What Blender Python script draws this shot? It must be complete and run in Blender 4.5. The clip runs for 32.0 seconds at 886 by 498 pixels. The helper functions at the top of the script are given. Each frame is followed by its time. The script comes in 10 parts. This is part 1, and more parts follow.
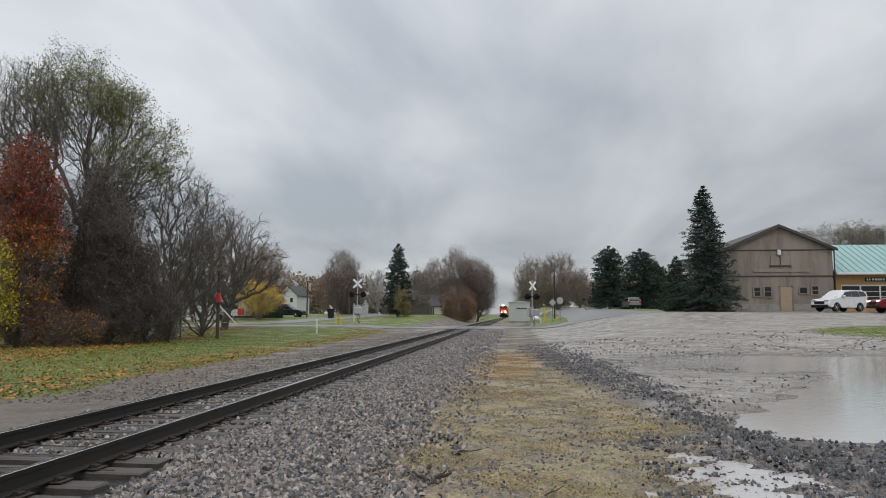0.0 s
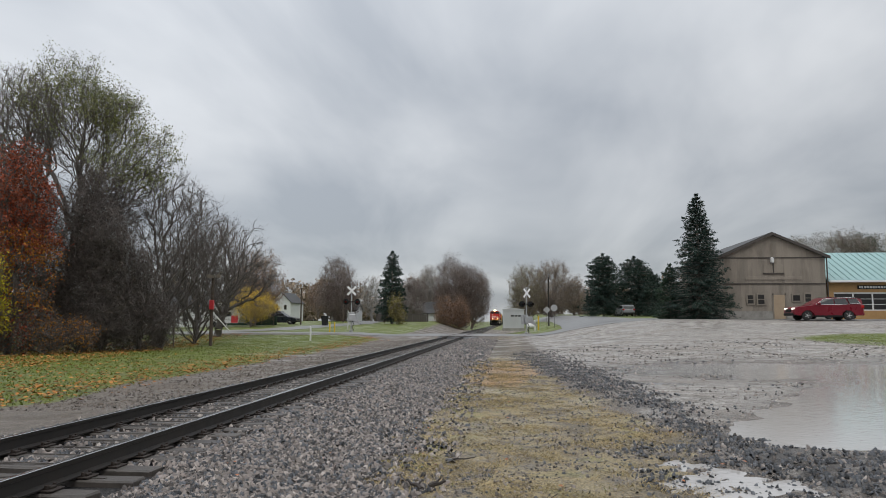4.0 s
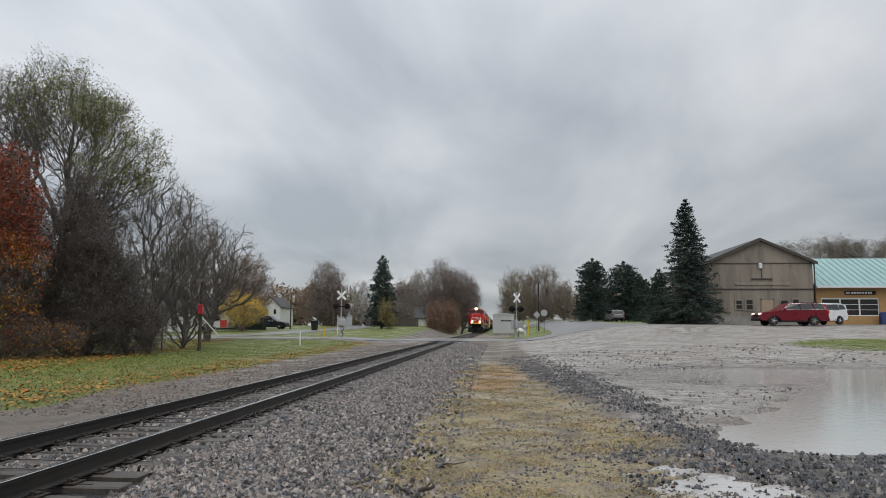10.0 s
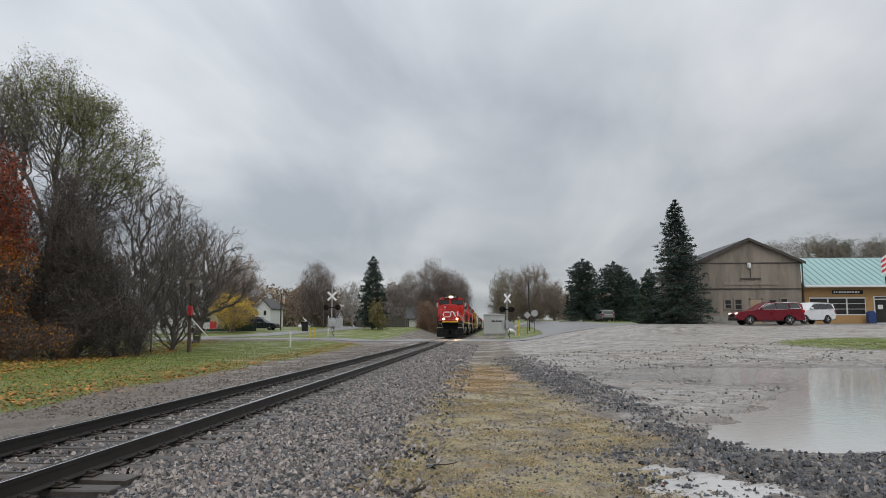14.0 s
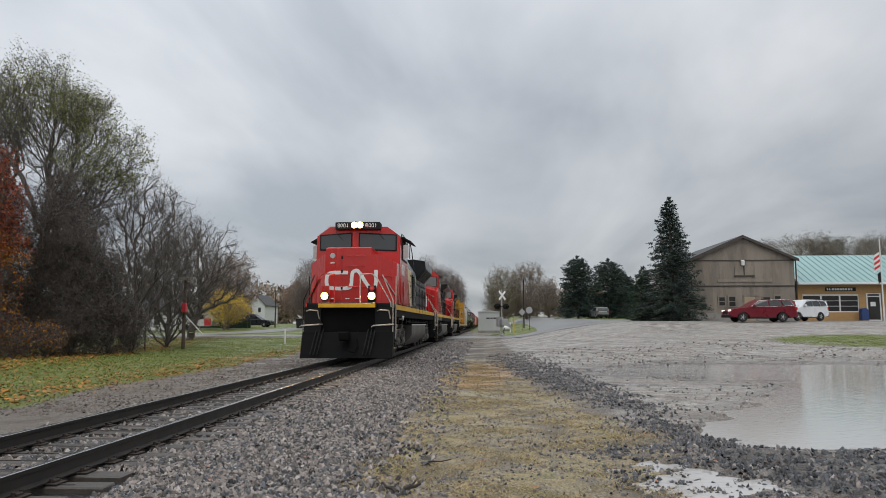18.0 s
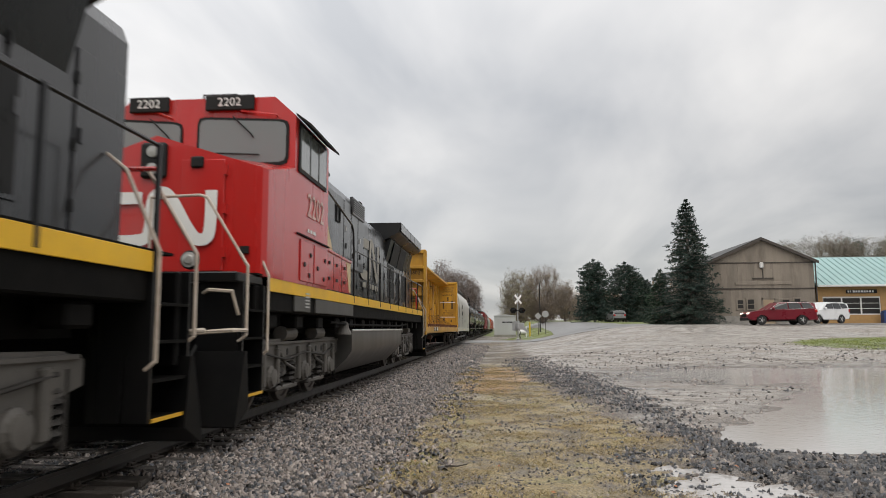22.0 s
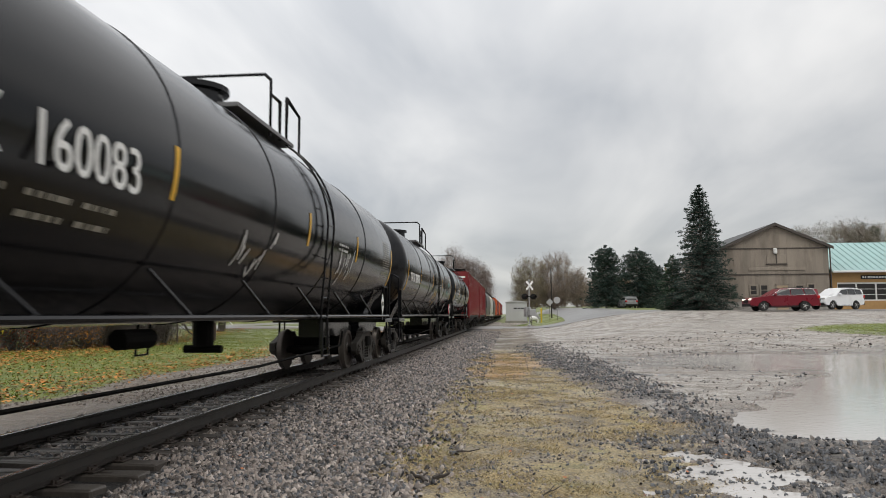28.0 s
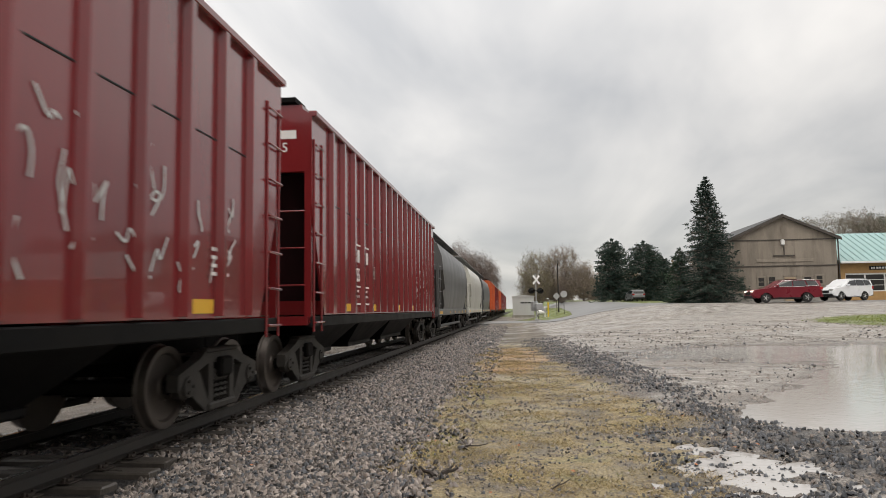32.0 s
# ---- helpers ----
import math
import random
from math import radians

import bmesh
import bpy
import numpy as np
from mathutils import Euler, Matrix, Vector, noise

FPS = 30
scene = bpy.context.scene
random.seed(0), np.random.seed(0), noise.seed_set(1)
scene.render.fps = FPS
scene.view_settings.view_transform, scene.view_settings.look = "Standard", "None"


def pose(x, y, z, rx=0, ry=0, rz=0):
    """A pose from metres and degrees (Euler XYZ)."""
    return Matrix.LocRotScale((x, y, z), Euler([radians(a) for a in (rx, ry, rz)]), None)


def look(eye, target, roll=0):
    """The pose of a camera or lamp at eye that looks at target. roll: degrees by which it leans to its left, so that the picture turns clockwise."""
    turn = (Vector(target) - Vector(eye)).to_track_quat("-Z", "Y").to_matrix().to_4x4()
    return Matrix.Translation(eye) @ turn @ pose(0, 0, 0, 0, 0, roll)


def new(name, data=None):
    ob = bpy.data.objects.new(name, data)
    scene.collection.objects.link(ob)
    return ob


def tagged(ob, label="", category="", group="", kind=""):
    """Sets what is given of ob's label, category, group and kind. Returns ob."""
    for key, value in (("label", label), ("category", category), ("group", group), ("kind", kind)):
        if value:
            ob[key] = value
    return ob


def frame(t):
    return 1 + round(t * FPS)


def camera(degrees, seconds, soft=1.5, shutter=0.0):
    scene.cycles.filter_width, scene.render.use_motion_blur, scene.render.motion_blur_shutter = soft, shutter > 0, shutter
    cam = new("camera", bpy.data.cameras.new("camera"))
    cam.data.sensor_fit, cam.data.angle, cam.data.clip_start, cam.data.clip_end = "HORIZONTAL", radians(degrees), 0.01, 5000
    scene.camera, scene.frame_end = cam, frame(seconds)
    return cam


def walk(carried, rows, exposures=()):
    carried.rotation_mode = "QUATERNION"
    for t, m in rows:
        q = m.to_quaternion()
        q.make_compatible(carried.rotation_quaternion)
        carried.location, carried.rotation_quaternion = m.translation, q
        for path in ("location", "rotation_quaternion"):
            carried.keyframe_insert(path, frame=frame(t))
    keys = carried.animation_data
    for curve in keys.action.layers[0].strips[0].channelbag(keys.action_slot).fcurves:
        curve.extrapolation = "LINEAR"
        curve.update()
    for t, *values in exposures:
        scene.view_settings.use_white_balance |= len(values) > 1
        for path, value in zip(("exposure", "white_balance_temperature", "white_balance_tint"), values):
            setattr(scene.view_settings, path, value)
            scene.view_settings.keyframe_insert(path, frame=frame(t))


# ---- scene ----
EYE_Z = 1.27          # eye above the rail head
XT = -4.75            # centre line of the track
SPEED = 15.3          # metres a second
cam = camera(64.6, 32.0, soft=0.5, shutter=0.15)


def turned(yaw, pitch, roll):
    """The hand-held camera: it stands on one spot and only turns."""
    return pose(0, 0, EYE_Z, 0, 0, yaw) @ pose(0, 0, 0, 90 + pitch) @ pose(0, 0, 0, 0, 0, roll)


TURNS = [
    (0, 5.817, 5.332, 0.096),
    (0.5, 5.831, 5.410, 0.085),
    (1, 5.788, 5.521, 0.123),
    (1.5, 5.690, 5.616, 0.089),
    (2, 5.566, 5.683, 0.118),
    (2.5, 5.440, 5.749, 0.106),
    (3, 5.352, 5.817, 0.133),
    (3.5, 5.338, 5.898, 0.154),
    (5.5, 5.332, 5.956, -0.048),
    (6, 5.223, 5.986, -0.088),
    (6.5, 5.114, 6.066, -0.100),
    (7, 4.992, 6.225, -0.133),
    (7.5, 4.898, 6.419, -0.128),
    (8, 4.808, 6.606, -0.124),
    (8.5, 4.731, 6.691, -0.000),
    (9, 4.673, 6.668, 0.087),
    (9.5, 4.592, 6.516, 0.138),
    (10, 4.553, 6.313, 0.215),
    (10.5, 4.502, 6.222, 0.174),
    (11, 4.457, 6.230, 0.156),
    (11.5, 4.432, 6.304, 0.156),
    (12, 4.383, 6.381, 0.172),
    (12.5, 4.275, 6.445, 0.126),
    (13, 4.154, 6.443, 0.066),
    (13.5, 3.973, 6.383, 0.062),
    (14, 3.774, 6.363, 0.001),
    (14.5, 3.610, 6.346, 0.057),
    (16.5, 3.382, 6.305, -0.061),
    (17, 3.379, 6.254, -0.056),
    (17.5, 3.365, 6.170, 0.060),
    (18, 3.350, 6.122, 0.000),
    (18.5, 3.395, 6.034, -0.052),
    (19, 3.509, 5.933, -0.029),
    (19.5, 3.779, 5.919, -0.093),
    (20, 4.076, 6.000, -0.110),
    (20.5, 4.369, 6.110, -0.130),
    (21, 4.548, 6.267, -0.186),
    (21.5, 4.624, 6.404, -0.257),
    (22, 4.617, 6.472, -0.238),
    (22.5, 4.554, 6.530, -0.090),
    (23, 4.495, 6.592, -0.032),
    (23.5, 4.496, 6.589, -0.006),
    (24, 4.618, 6.503, -0.016),
    (24.5, 4.900, 6.346, 0.018),
    (25, 5.279, 6.191, -0.070),
    (25.5, 5.670, 6.036, -0.048),
    (27.5, 5.618, 5.374, -0.158),
    (28, 5.552, 5.356, -0.264),
    (28.5, 5.506, 5.390, -0.318),
    (29, 5.473, 5.459, -0.360),
    (29.5, 5.439, 5.462, -0.439),
    (30, 5.439, 5.381, -0.549),
    (30.5, 5.504, 5.161, -0.563),
    (31, 5.617, 5.011, -0.705),
    (31.5, 5.826, 4.929, -0.778),
    (32, 6.063, 4.970, -0.857),
]
walk(cam, [(t, turned(a, b, c)) for t, a, b, c in TURNS],
     exposures=[(0, 0.08, 6600, 10), (18.0, 0.1, 6600, 10), (20.0, 0.33, 7000, 11), (23.5, 0.38, 7100, 12), (28.0, 0.38, 7000, 11), (32.0, 0.46, 7300, 12)])

# ---- light: a rainy overcast sky, no direct sun ----
world = bpy.data.worlds.new("overcast_sky")
scene.world = world
world.use_nodes = True
_nt = world.node_tree
_nt.nodes.clear()


def _n(kind, **kw):
    n = _nt.nodes.new(kind)
    for k, v in kw.items():
        n.inputs[k].default_value = v
    return n


_out = _nt.nodes.new("ShaderNodeOutputWorld")
_bg = _n("ShaderNodeBackground", Strength=1.0)
_sky = _nt.nodes.new("ShaderNodeTexSky")
_sky.sky_type, _sky.sun_disc = "NISHITA", False
_sky.sun_elevation, _sky.sun_rotation = radians(38), radians(150)
_co = _nt.nodes.new("ShaderNodeTexCoord")
_sep = _nt.nodes.new("ShaderNodeSeparateXYZ")
_nt.links.new(_co.outputs["Generated"], _sep.inputs[0])


def _math(op, a, b=None):
    n = _nt.nodes.new("ShaderNodeMath")
    n.operation = op
    for i, v in enumerate((a, b)):
        if v is None:
            continue
        if isinstance(v, (int, float)):
            n.inputs[i].default_value = v
        else:
            _nt.links.new(v, n.inputs[i])
    return n.outputs[0]


# the cloud deck is a flat sheet: directions are cast on to it
_z = _math("MAXIMUM", _sep.outputs[2], 0.0)
_zz = _math("ADD", _z, 0.16)
_cx = _math("DIVIDE", _sep.outputs[0], _zz)
_cy = _math("DIVIDE", _sep.outputs[1], _zz)
_comb = _nt.nodes.new("ShaderNodeCombineXYZ")
_nt.links.new(_cx, _comb.inputs[0]), _nt.links.new(_cy, _comb.inputs[1])
_map = _nt.nodes.new("ShaderNodeMapping")
_map.inputs["Rotation"].default_value = (0, 0, radians(-38))
_map.inputs["Scale"].default_value = (1.0, 0.42, 1.0)
_map.inputs["Location"].default_value = (3.1, 0.4, 0)
_nt.links.new(_comb.outputs[0], _map.inputs[0])
_c1 = _n("ShaderNodeTexNoise", Scale=1.25, Detail=5.0, Roughness=0.5, Distortion=0.5)
_c2 = _n("ShaderNodeTexNoise", Scale=0.55, Detail=3.0, Roughness=0.5)
_nt.links.new(_map.outputs[0], _c1.inputs["Vector"]), _nt.links.new(_comb.outputs[0], _c2.inputs["Vector"])
_cl = _math("ADD", _math("MULTIPLY", _c1.outputs[0], 0.6), _math("MULTIPLY", _c2.outputs[0], 0.4))
_ramp = _nt.nodes.new("ShaderNodeValToRGB")
_ramp.color_ramp.elements[0].position, _ramp.color_ramp.elements[0].color = 0.40, (0.30, 0.325, 0.36, 1)
_ramp.color_ramp.elements[1].position, _ramp.color_ramp.elements[1].color = 0.62, (0.51, 0.53, 0.555, 1)
_nt.links.new(_cl, _ramp.inputs[0])
# an overcast dome is brighter overhead than near the horizon
_dome = _math("ADD", _math("MULTIPLY", _math("POWER", _z, 1.6), 2.1), 0.95)
# a little brighter towards the west
_dome = _math("ADD", _dome, _math("MULTIPLY", _sep.outputs[0], -0.28))
_mul = _nt.nodes.new("ShaderNodeMix")
_mul.data_type, _mul.blend_type = "RGBA", "MULTIPLY"
_mul.inputs[0].default_value = 1.0
_nt.links.new(_ramp.outputs[0], _mul.inputs[6]), _nt.links.new(_dome, _mul.inputs[7])
_skyg = _nt.nodes.new("ShaderNodeMix")
_skyg.data_type, _skyg.blend_type = "RGBA", "ADD"
_skyg.inputs[0].default_value = 0.01
_nt.links.new(_mul.outputs[2], _skyg.inputs[6]), _nt.links.new(_sky.outputs[0], _skyg.inputs[7])
_nt.links.new(_skyg.outputs[2], _bg.inputs["Color"])
_nt.links.new(_bg.outputs[0], _out.inputs[0])

sun = new("sun", bpy.data.lights.new("sun", "SUN"))
sun.data.energy, sun.data.angle, sun.data.color = 0.7, radians(40), (1.0, 0.97, 0.93)
sun.matrix_world = look((0, 0, 50), (-10, 30, 0))

# ---- materials ----
MATS = {}


def mat(name, col, rough=0.6, metal=0.0, var=0.25, scale=6.0, fine=60.0, bump=0.15, dirt=None, dirt_amt=0.4,
        coat=0.0, island=0.0, streak=False, spec=0.5):
    """A surface with colour varied at two scales, stains or rain streaks, and a fine relief."""
    if name in MATS:
        return MATS[name]
    m = bpy.data.materials.new(name)
    m.use_nodes = True
    nt = m.node_tree
    b = nt.nodes["Principled BSDF"]
    L = nt.links.new
    co = nt.nodes.new("ShaderNodeTexCoord")
    n1 = nt.nodes.new("ShaderNodeTexNoise")
    n1.inputs["Scale"].default_value, n1.inputs["Detail"].default_value = scale, 6
    n2 = nt.nodes.new("ShaderNodeTexNoise")
    n2.inputs["Scale"].default_value, n2.inputs["Detail"].default_value = fine, 4
    for n in (n1, n2):
        L(co.outputs["Object"], n.inputs["Vector"])
    if streak:
        mp = nt.nodes.new("ShaderNodeMapping")
        mp.inputs["Scale"].default_value = (1, 1, 0.12)
        L(co.outputs["Object"], mp.inputs[0]), L(mp.outputs[0], n1.inputs["Vector"])
    mx = nt.nodes.new("ShaderNodeMix")
    mx.data_type = "RGBA"
    lo = [c * (1 - var) for c in col]
    hi = [min(1, c * (1 + var)) for c in col]
    mx.inputs[6].default_value, mx.inputs[7].default_value = (*lo, 1), (*hi, 1)
    av = nt.nodes.new("ShaderNodeMath")
    av.operation = "MULTIPLY_ADD"
    L(n2.outputs[0], av.inputs[0])
    av.inputs[1].default_value = 0.5
    sub = nt.nodes.new("ShaderNodeMath")
    sub.operation = "SUBTRACT"
    L(n1.outputs[0], sub.inputs[0])
    sub.inputs[1].default_value = 0.25
    L(sub.outputs[0], av.inputs[2])
    L(av.outputs[0], mx.inputs[0])
    last = mx.outputs[2]
    if dirt:
        n3 = nt.nodes.new("ShaderNodeTexNoise")
        n3.inputs["Scale"].default_value, n3.inputs["Detail"].default_value = scale * 0.6, 8
        n3.inputs["Roughness"].default_value = 0.65
        mp3 = nt.nodes.new("ShaderNodeMapping")
        mp3.inputs["Location"].default_value = (7, 3, 1)
        mp3.inputs["Scale"].default_value = (1, 1, 0.3 if streak else 1)
        L(co.outputs["Object"], mp3.inputs[0]), L(mp3.outputs[0], n3.inputs["Vector"])
        rp = nt.nodes.new("ShaderNodeMapRange")
        rp.inputs[1].default_value, rp.inputs[2].default_value = 0.45, 0.75
        rp.inputs[4].default_value = dirt_amt
        L(n3.outputs[0], rp.inputs[0])
        m2 = nt.nodes.new("ShaderNodeMix")
        m2.data_type = "RGBA"
        L(rp.outputs[0], m2.inputs[0]), L(last, m2.inputs[6])
        m2.inputs[7].default_value = (*dirt, 1)
        last = m2.outputs[2]
    if island:
        gi = nt.nodes.new("ShaderNodeNewGeometry")
        oi = nt.nodes.new("ShaderNodeObjectInfo")
        ad = nt.nodes.new("ShaderNodeMath")
        ad.operation = "ADD"
        L(gi.outputs["Random Per Island"], ad.inputs[0]), L(oi.outputs["Random"], ad.inputs[1])
        fr = nt.nodes.new("ShaderNodeMath")
        fr.operation = "FRACT"
        L(ad.outputs[0], fr.inputs[0])
        hs = nt.nodes.new("ShaderNodeHueSaturation")
        mr = nt.nodes.new("ShaderNodeMapRange")
        mr.inputs[3].default_value, mr.inputs[4].default_value = 1 - island, 1 + island
        L(fr.outputs[0], mr.inputs[0]), L(mr.outputs[0], hs.inputs["Value"]), L(last, hs.inputs["Color"])
        last = hs.outputs[0]
    L(last, b.inputs["Base Color"])
    rr = nt.nodes.new("ShaderNodeMapRange")
    rr.inputs[3].default_value, rr.inputs[4].default_value = max(0.02, rough - 0.12), min(1, rough + 0.12)
    L(n1.outputs[0], rr.inputs[0]), L(rr.outputs[0], b.inputs["Roughness"])
    b.inputs["Metallic"].default_value = metal
    b.inputs["Coat Weight"].default_value = coat
    b.inputs["Specular IOR Level"].default_value = spec
    if bump:
        bp = nt.nodes.new("ShaderNodeBump")
        bp.inputs["Strength"].default_value, bp.inputs["Distance"].default_value = bump, 0.01
        L(n2.outputs[0], bp.inputs["Height"]), L(bp.outputs[0], b.inputs["Normal"])
    MATS[name] = m
    return m


def glow(name, col, strength):
    m = bpy.data.materials.new(name)
    m.use_nodes = True
    b = m.node_tree.nodes["Principled BSDF"]
    b.inputs["Base Color"].default_value = (*col, 1)
    b.inputs["Emission Color"].default_value, b.inputs["Emission Strength"].default_value = (*col, 1), strength
    return m


def glass(name, col=(0.02, 0.025, 0.03), rough=0.05):
    """A dark pane that mirrors the sky."""
    m = bpy.data.materials.new(name)
    m.use_nodes = True
    b = m.node_tree.nodes["Principled BSDF"]
    b.inputs["Base Color"].default_value, b.inputs["Roughness"].default_value = (*col, 1), rough
    b.inputs["IOR"].default_value = 1.5
    b.inputs["Coat Weight"].default_value = 0.6
    return m


# Pinkish dirt tone: grazing sky sheen put into the paint along with dust.
M_RED = mat("red_loco_paint", (0.50, 0.018, 0.015), 0.28, var=0.12, scale=1.2, bump=0.03, dirt=(0.33, 0.085, 0.07), dirt_amt=0.4, coat=0.4, streak=True)
M_BLACK = mat("black_loco_paint", (0.005, 0.0053, 0.006), 0.3, var=0.3, scale=1.5, bump=0.03, dirt=(0.02, 0.018, 0.016), dirt_amt=0.5, spec=0.35, streak=True)
M_GREYHOOD = mat("dusty_grey_hood_paint", (0.072, 0.076, 0.084), 0.3, var=0.25, scale=1.2, bump=0.04, dirt=(0.035, 0.034, 0.033), dirt_amt=0.5, streak=True)
M_HOODB = mat("glossy_black_hood_paint", (0.026, 0.0265, 0.029), 0.28, var=0.3, scale=1.2, bump=0.03, dirt=(0.05, 0.048, 0.045), dirt_amt=0.45, streak=True, coat=0.3)
M_YELB = mat("bright_yellow_stripe_paint", (0.82, 0.47, 0.012), 0.38, var=0.1, scale=3, bump=0.02, dirt=(0.45, 0.22, 0.02), dirt_amt=0.3)
M_CREAM = mat("aged_cream_lettering", (0.62, 0.5, 0.3), 0.5, var=0.15, scale=3, bump=0.02, dirt=(0.3, 0.24, 0.15), dirt_amt=0.4, streak=True)
M_WHITE = mat("white_lettering", (0.75, 0.75, 0.73), 0.5, var=0.08, scale=4, bump=0.02)
M_YEL = mat("yellow_stripe_paint", (0.72, 0.40, 0.025), 0.42, var=0.12, scale=3, bump=0.03, dirt=(0.25, 0.13, 0.03), dirt_amt=0.4)
# Grime sunk near black: shade below the train is put into the colour.
M_UNDER = mat("grimy_underframe_with_shade", (0.005, 0.0047, 0.0044), 0.7, var=0.4, scale=4, bump=0.2, dirt=(0.016, 0.014, 0.012), dirt_amt=0.4, spec=0.08)
M_TRUCK = mat("dusty_bogie_steel", (0.042, 0.038, 0.034), 0.6, var=0.45, scale=5, bump=0.25, dirt=(0.012, 0.011, 0.01), dirt_amt=0.8, spec=0.25)
M_TANKG = mat("grey_tank_and_end_shade_paint", (0.055, 0.053, 0.05), 0.38, var=0.3, scale=1.5, bump=0.05, dirt=(0.05, 0.045, 0.04), dirt_amt=0.6, streak=True)
M_CAST = mat("dusty_cast_bogie_steel", (0.105, 0.097, 0.087), 0.55, var=0.4, scale=3, bump=0.25, dirt=(0.03, 0.027, 0.024), dirt_amt=0.7, spec=0.35, streak=True)
M_GRAB = mat("worn_cream_grab_rail", (0.52, 0.45, 0.38), 0.4, var=0.2, scale=6, bump=0.03, dirt=(0.25, 0.16, 0.09), dirt_amt=0.5)
M_WHEEL = mat("wheel_steel", (0.10, 0.085, 0.075), 0.45, metal=0.5, var=0.3, scale=5, bump=0.1)
M_STEEL = mat("bare_handrail_steel", (0.55, 0.55, 0.54), 0.35, metal=0.4, var=0.15, scale=8, bump=0.03)
# Base raised to pale grey: the sky's reflection is put into the glass colour.
M_SCREEN = glass("sky_pale_window_glass", (0.17, 0.19, 0.185), 0.12)
M_GLASS = glass("dark_window_glass", (0.045, 0.055, 0.058), 0.08)


# ---- mesh helpers ----
class MB:
    """Gathers the faces of one mesh."""

    def __init__(self):
        self.v, self.f, self.smooth = [], [], False

    def add(self, verts, faces):
        o = len(self.v)
        self.v += [tuple(p) for p in verts]
        self.f += [tuple(o + i for i in f) for f in faces]
        return self

    def box(self, x0, y0, z0, x1, y1, z1, c=0.0):
        if c:
            return self.cbox(x0, y0, z0, x1, y1, z1, c)
        v = [(x, y, z) for x in (x0, x1) for y in (y0, y1) for z in (z0, z1)]
        return self.add(v, [(0, 1, 3, 2), (4, 6, 7, 5), (0, 4, 5, 1), (2, 3, 7, 6), (0, 2, 6, 4), (1, 5, 7, 3)])

    def cbox(self, x0, y0, z0, x1, y1, z1, c=0.02):
        """A box with chamfered edges."""
        lo, hi = (x0, y0, z0), (x1, y1, z1)
        c = min(c, *[0.45 * abs(b - a) for a, b in zip(lo, hi)])
        ids, v = {}, []
        for s in [(a, b, d) for a in (0, 1) for b in (0, 1) for d in (0, 1)]:
            for k in range(3):
                p = [(hi[i] if s[i] else lo[i]) - (0 if i == k else (c if s[i] else -c)) for i in range(3)]
                ids[s, k] = len(v)
                v.append(p)
        f = []
        for k in range(3):
            a, b = [i for i in range(3) if i != k]
            for s in (0, 1):
                ring = []
                for u, w in ((0, 0), (1, 0), (1, 1), (0, 1)):
                    t = [0, 0, 0]
                    t[k], t[a], t[b] = s, u, w
                    ring.append(ids[tuple(t), k])
                f.append(ring)
            for u in (0, 1):
                for w in (0, 1):
                    t0, t1 = [0, 0, 0], [0, 0, 0]
                    t0[k], t1[k], t0[a], t1[a], t0[b], t1[b] = 0, 1, u, u, w, w
                    f.append([ids[tuple(t0), a], ids[tuple(t1), a], ids[tuple(t1), b], ids[tuple(t0), b]])
        for s in [(a, b, d) for a in (0, 1) for b in (0, 1) for d in (0, 1)]:
            f.append([ids[s, 0], ids[s, 1], ids[s, 2]])
        mid = [(p + q) / 2 for p, q in zip(lo, hi)]
        out = []
        for r in f:
            p0, p1, p2 = [Vector(v[i]) for i in r[:3]]
            n = (p1 - p0).cross(p2 - p0)
            m = sum((Vector(v[i]) for i in r), Vector()) / len(r) - Vector(mid)
            out.append(r if n.dot(m) > 0 else r[::-1])
        return self.add(v, out)

    def prism(self, pts, a, b, axis="y"):
        """A closed outline pushed from a to b along an axis. pts are (x, z) for y, (y, z) for x, (x, y) for z."""
        n = len(pts)

        def at(p, d):
            return {"y": (p[0], d, p[1]), "x": (d, p[0], p[1]), "z": (p[0], p[1], d)}[axis]

        area = sum(pts[i][0] * pts[(i + 1) % n][1] - pts[(i + 1) % n][0] * pts[i][1] for i in range(n))
        flip = (area > 0) == (axis != "y")
        v = [at(p, a) for p in pts] + [at(p, b) for p in pts]
        f = [tuple(range(n))[::-1], tuple(range(n, 2 * n))] + [(i, (i + 1) % n, n + (i + 1) % n, n + i) for i in range(n)]
        if (a > b) == flip:
            f = [g[::-1] for g in f]
        return self.add(v, f)

    def cyl(self, p0, p1, r0, r1=None, n=10, caps=True):
        r1 = r0 if r1 is None else r1
        p0, p1 = Vector(p0), Vector(p1)
        d = (p1 - p0)
        if d.length < 1e-6:
            return self
        d.normalize()
        u = d.orthogonal().normalized()
        w = d.cross(u)
        v = []
        for p, r in ((p0, r0), (p1, r1)):
            v += [p + (u * math.cos(2 * math.pi * i / n) + w * math.sin(2 * math.pi * i / n)) * r for i in range(n)]
        f = [(i, (i + 1) % n, n + (i + 1) % n, n + i) for i in range(n)]
        if caps:
            f += [tuple(range(n))[::-1], tuple(range(n, 2 * n))]
        return self.add(v, f)

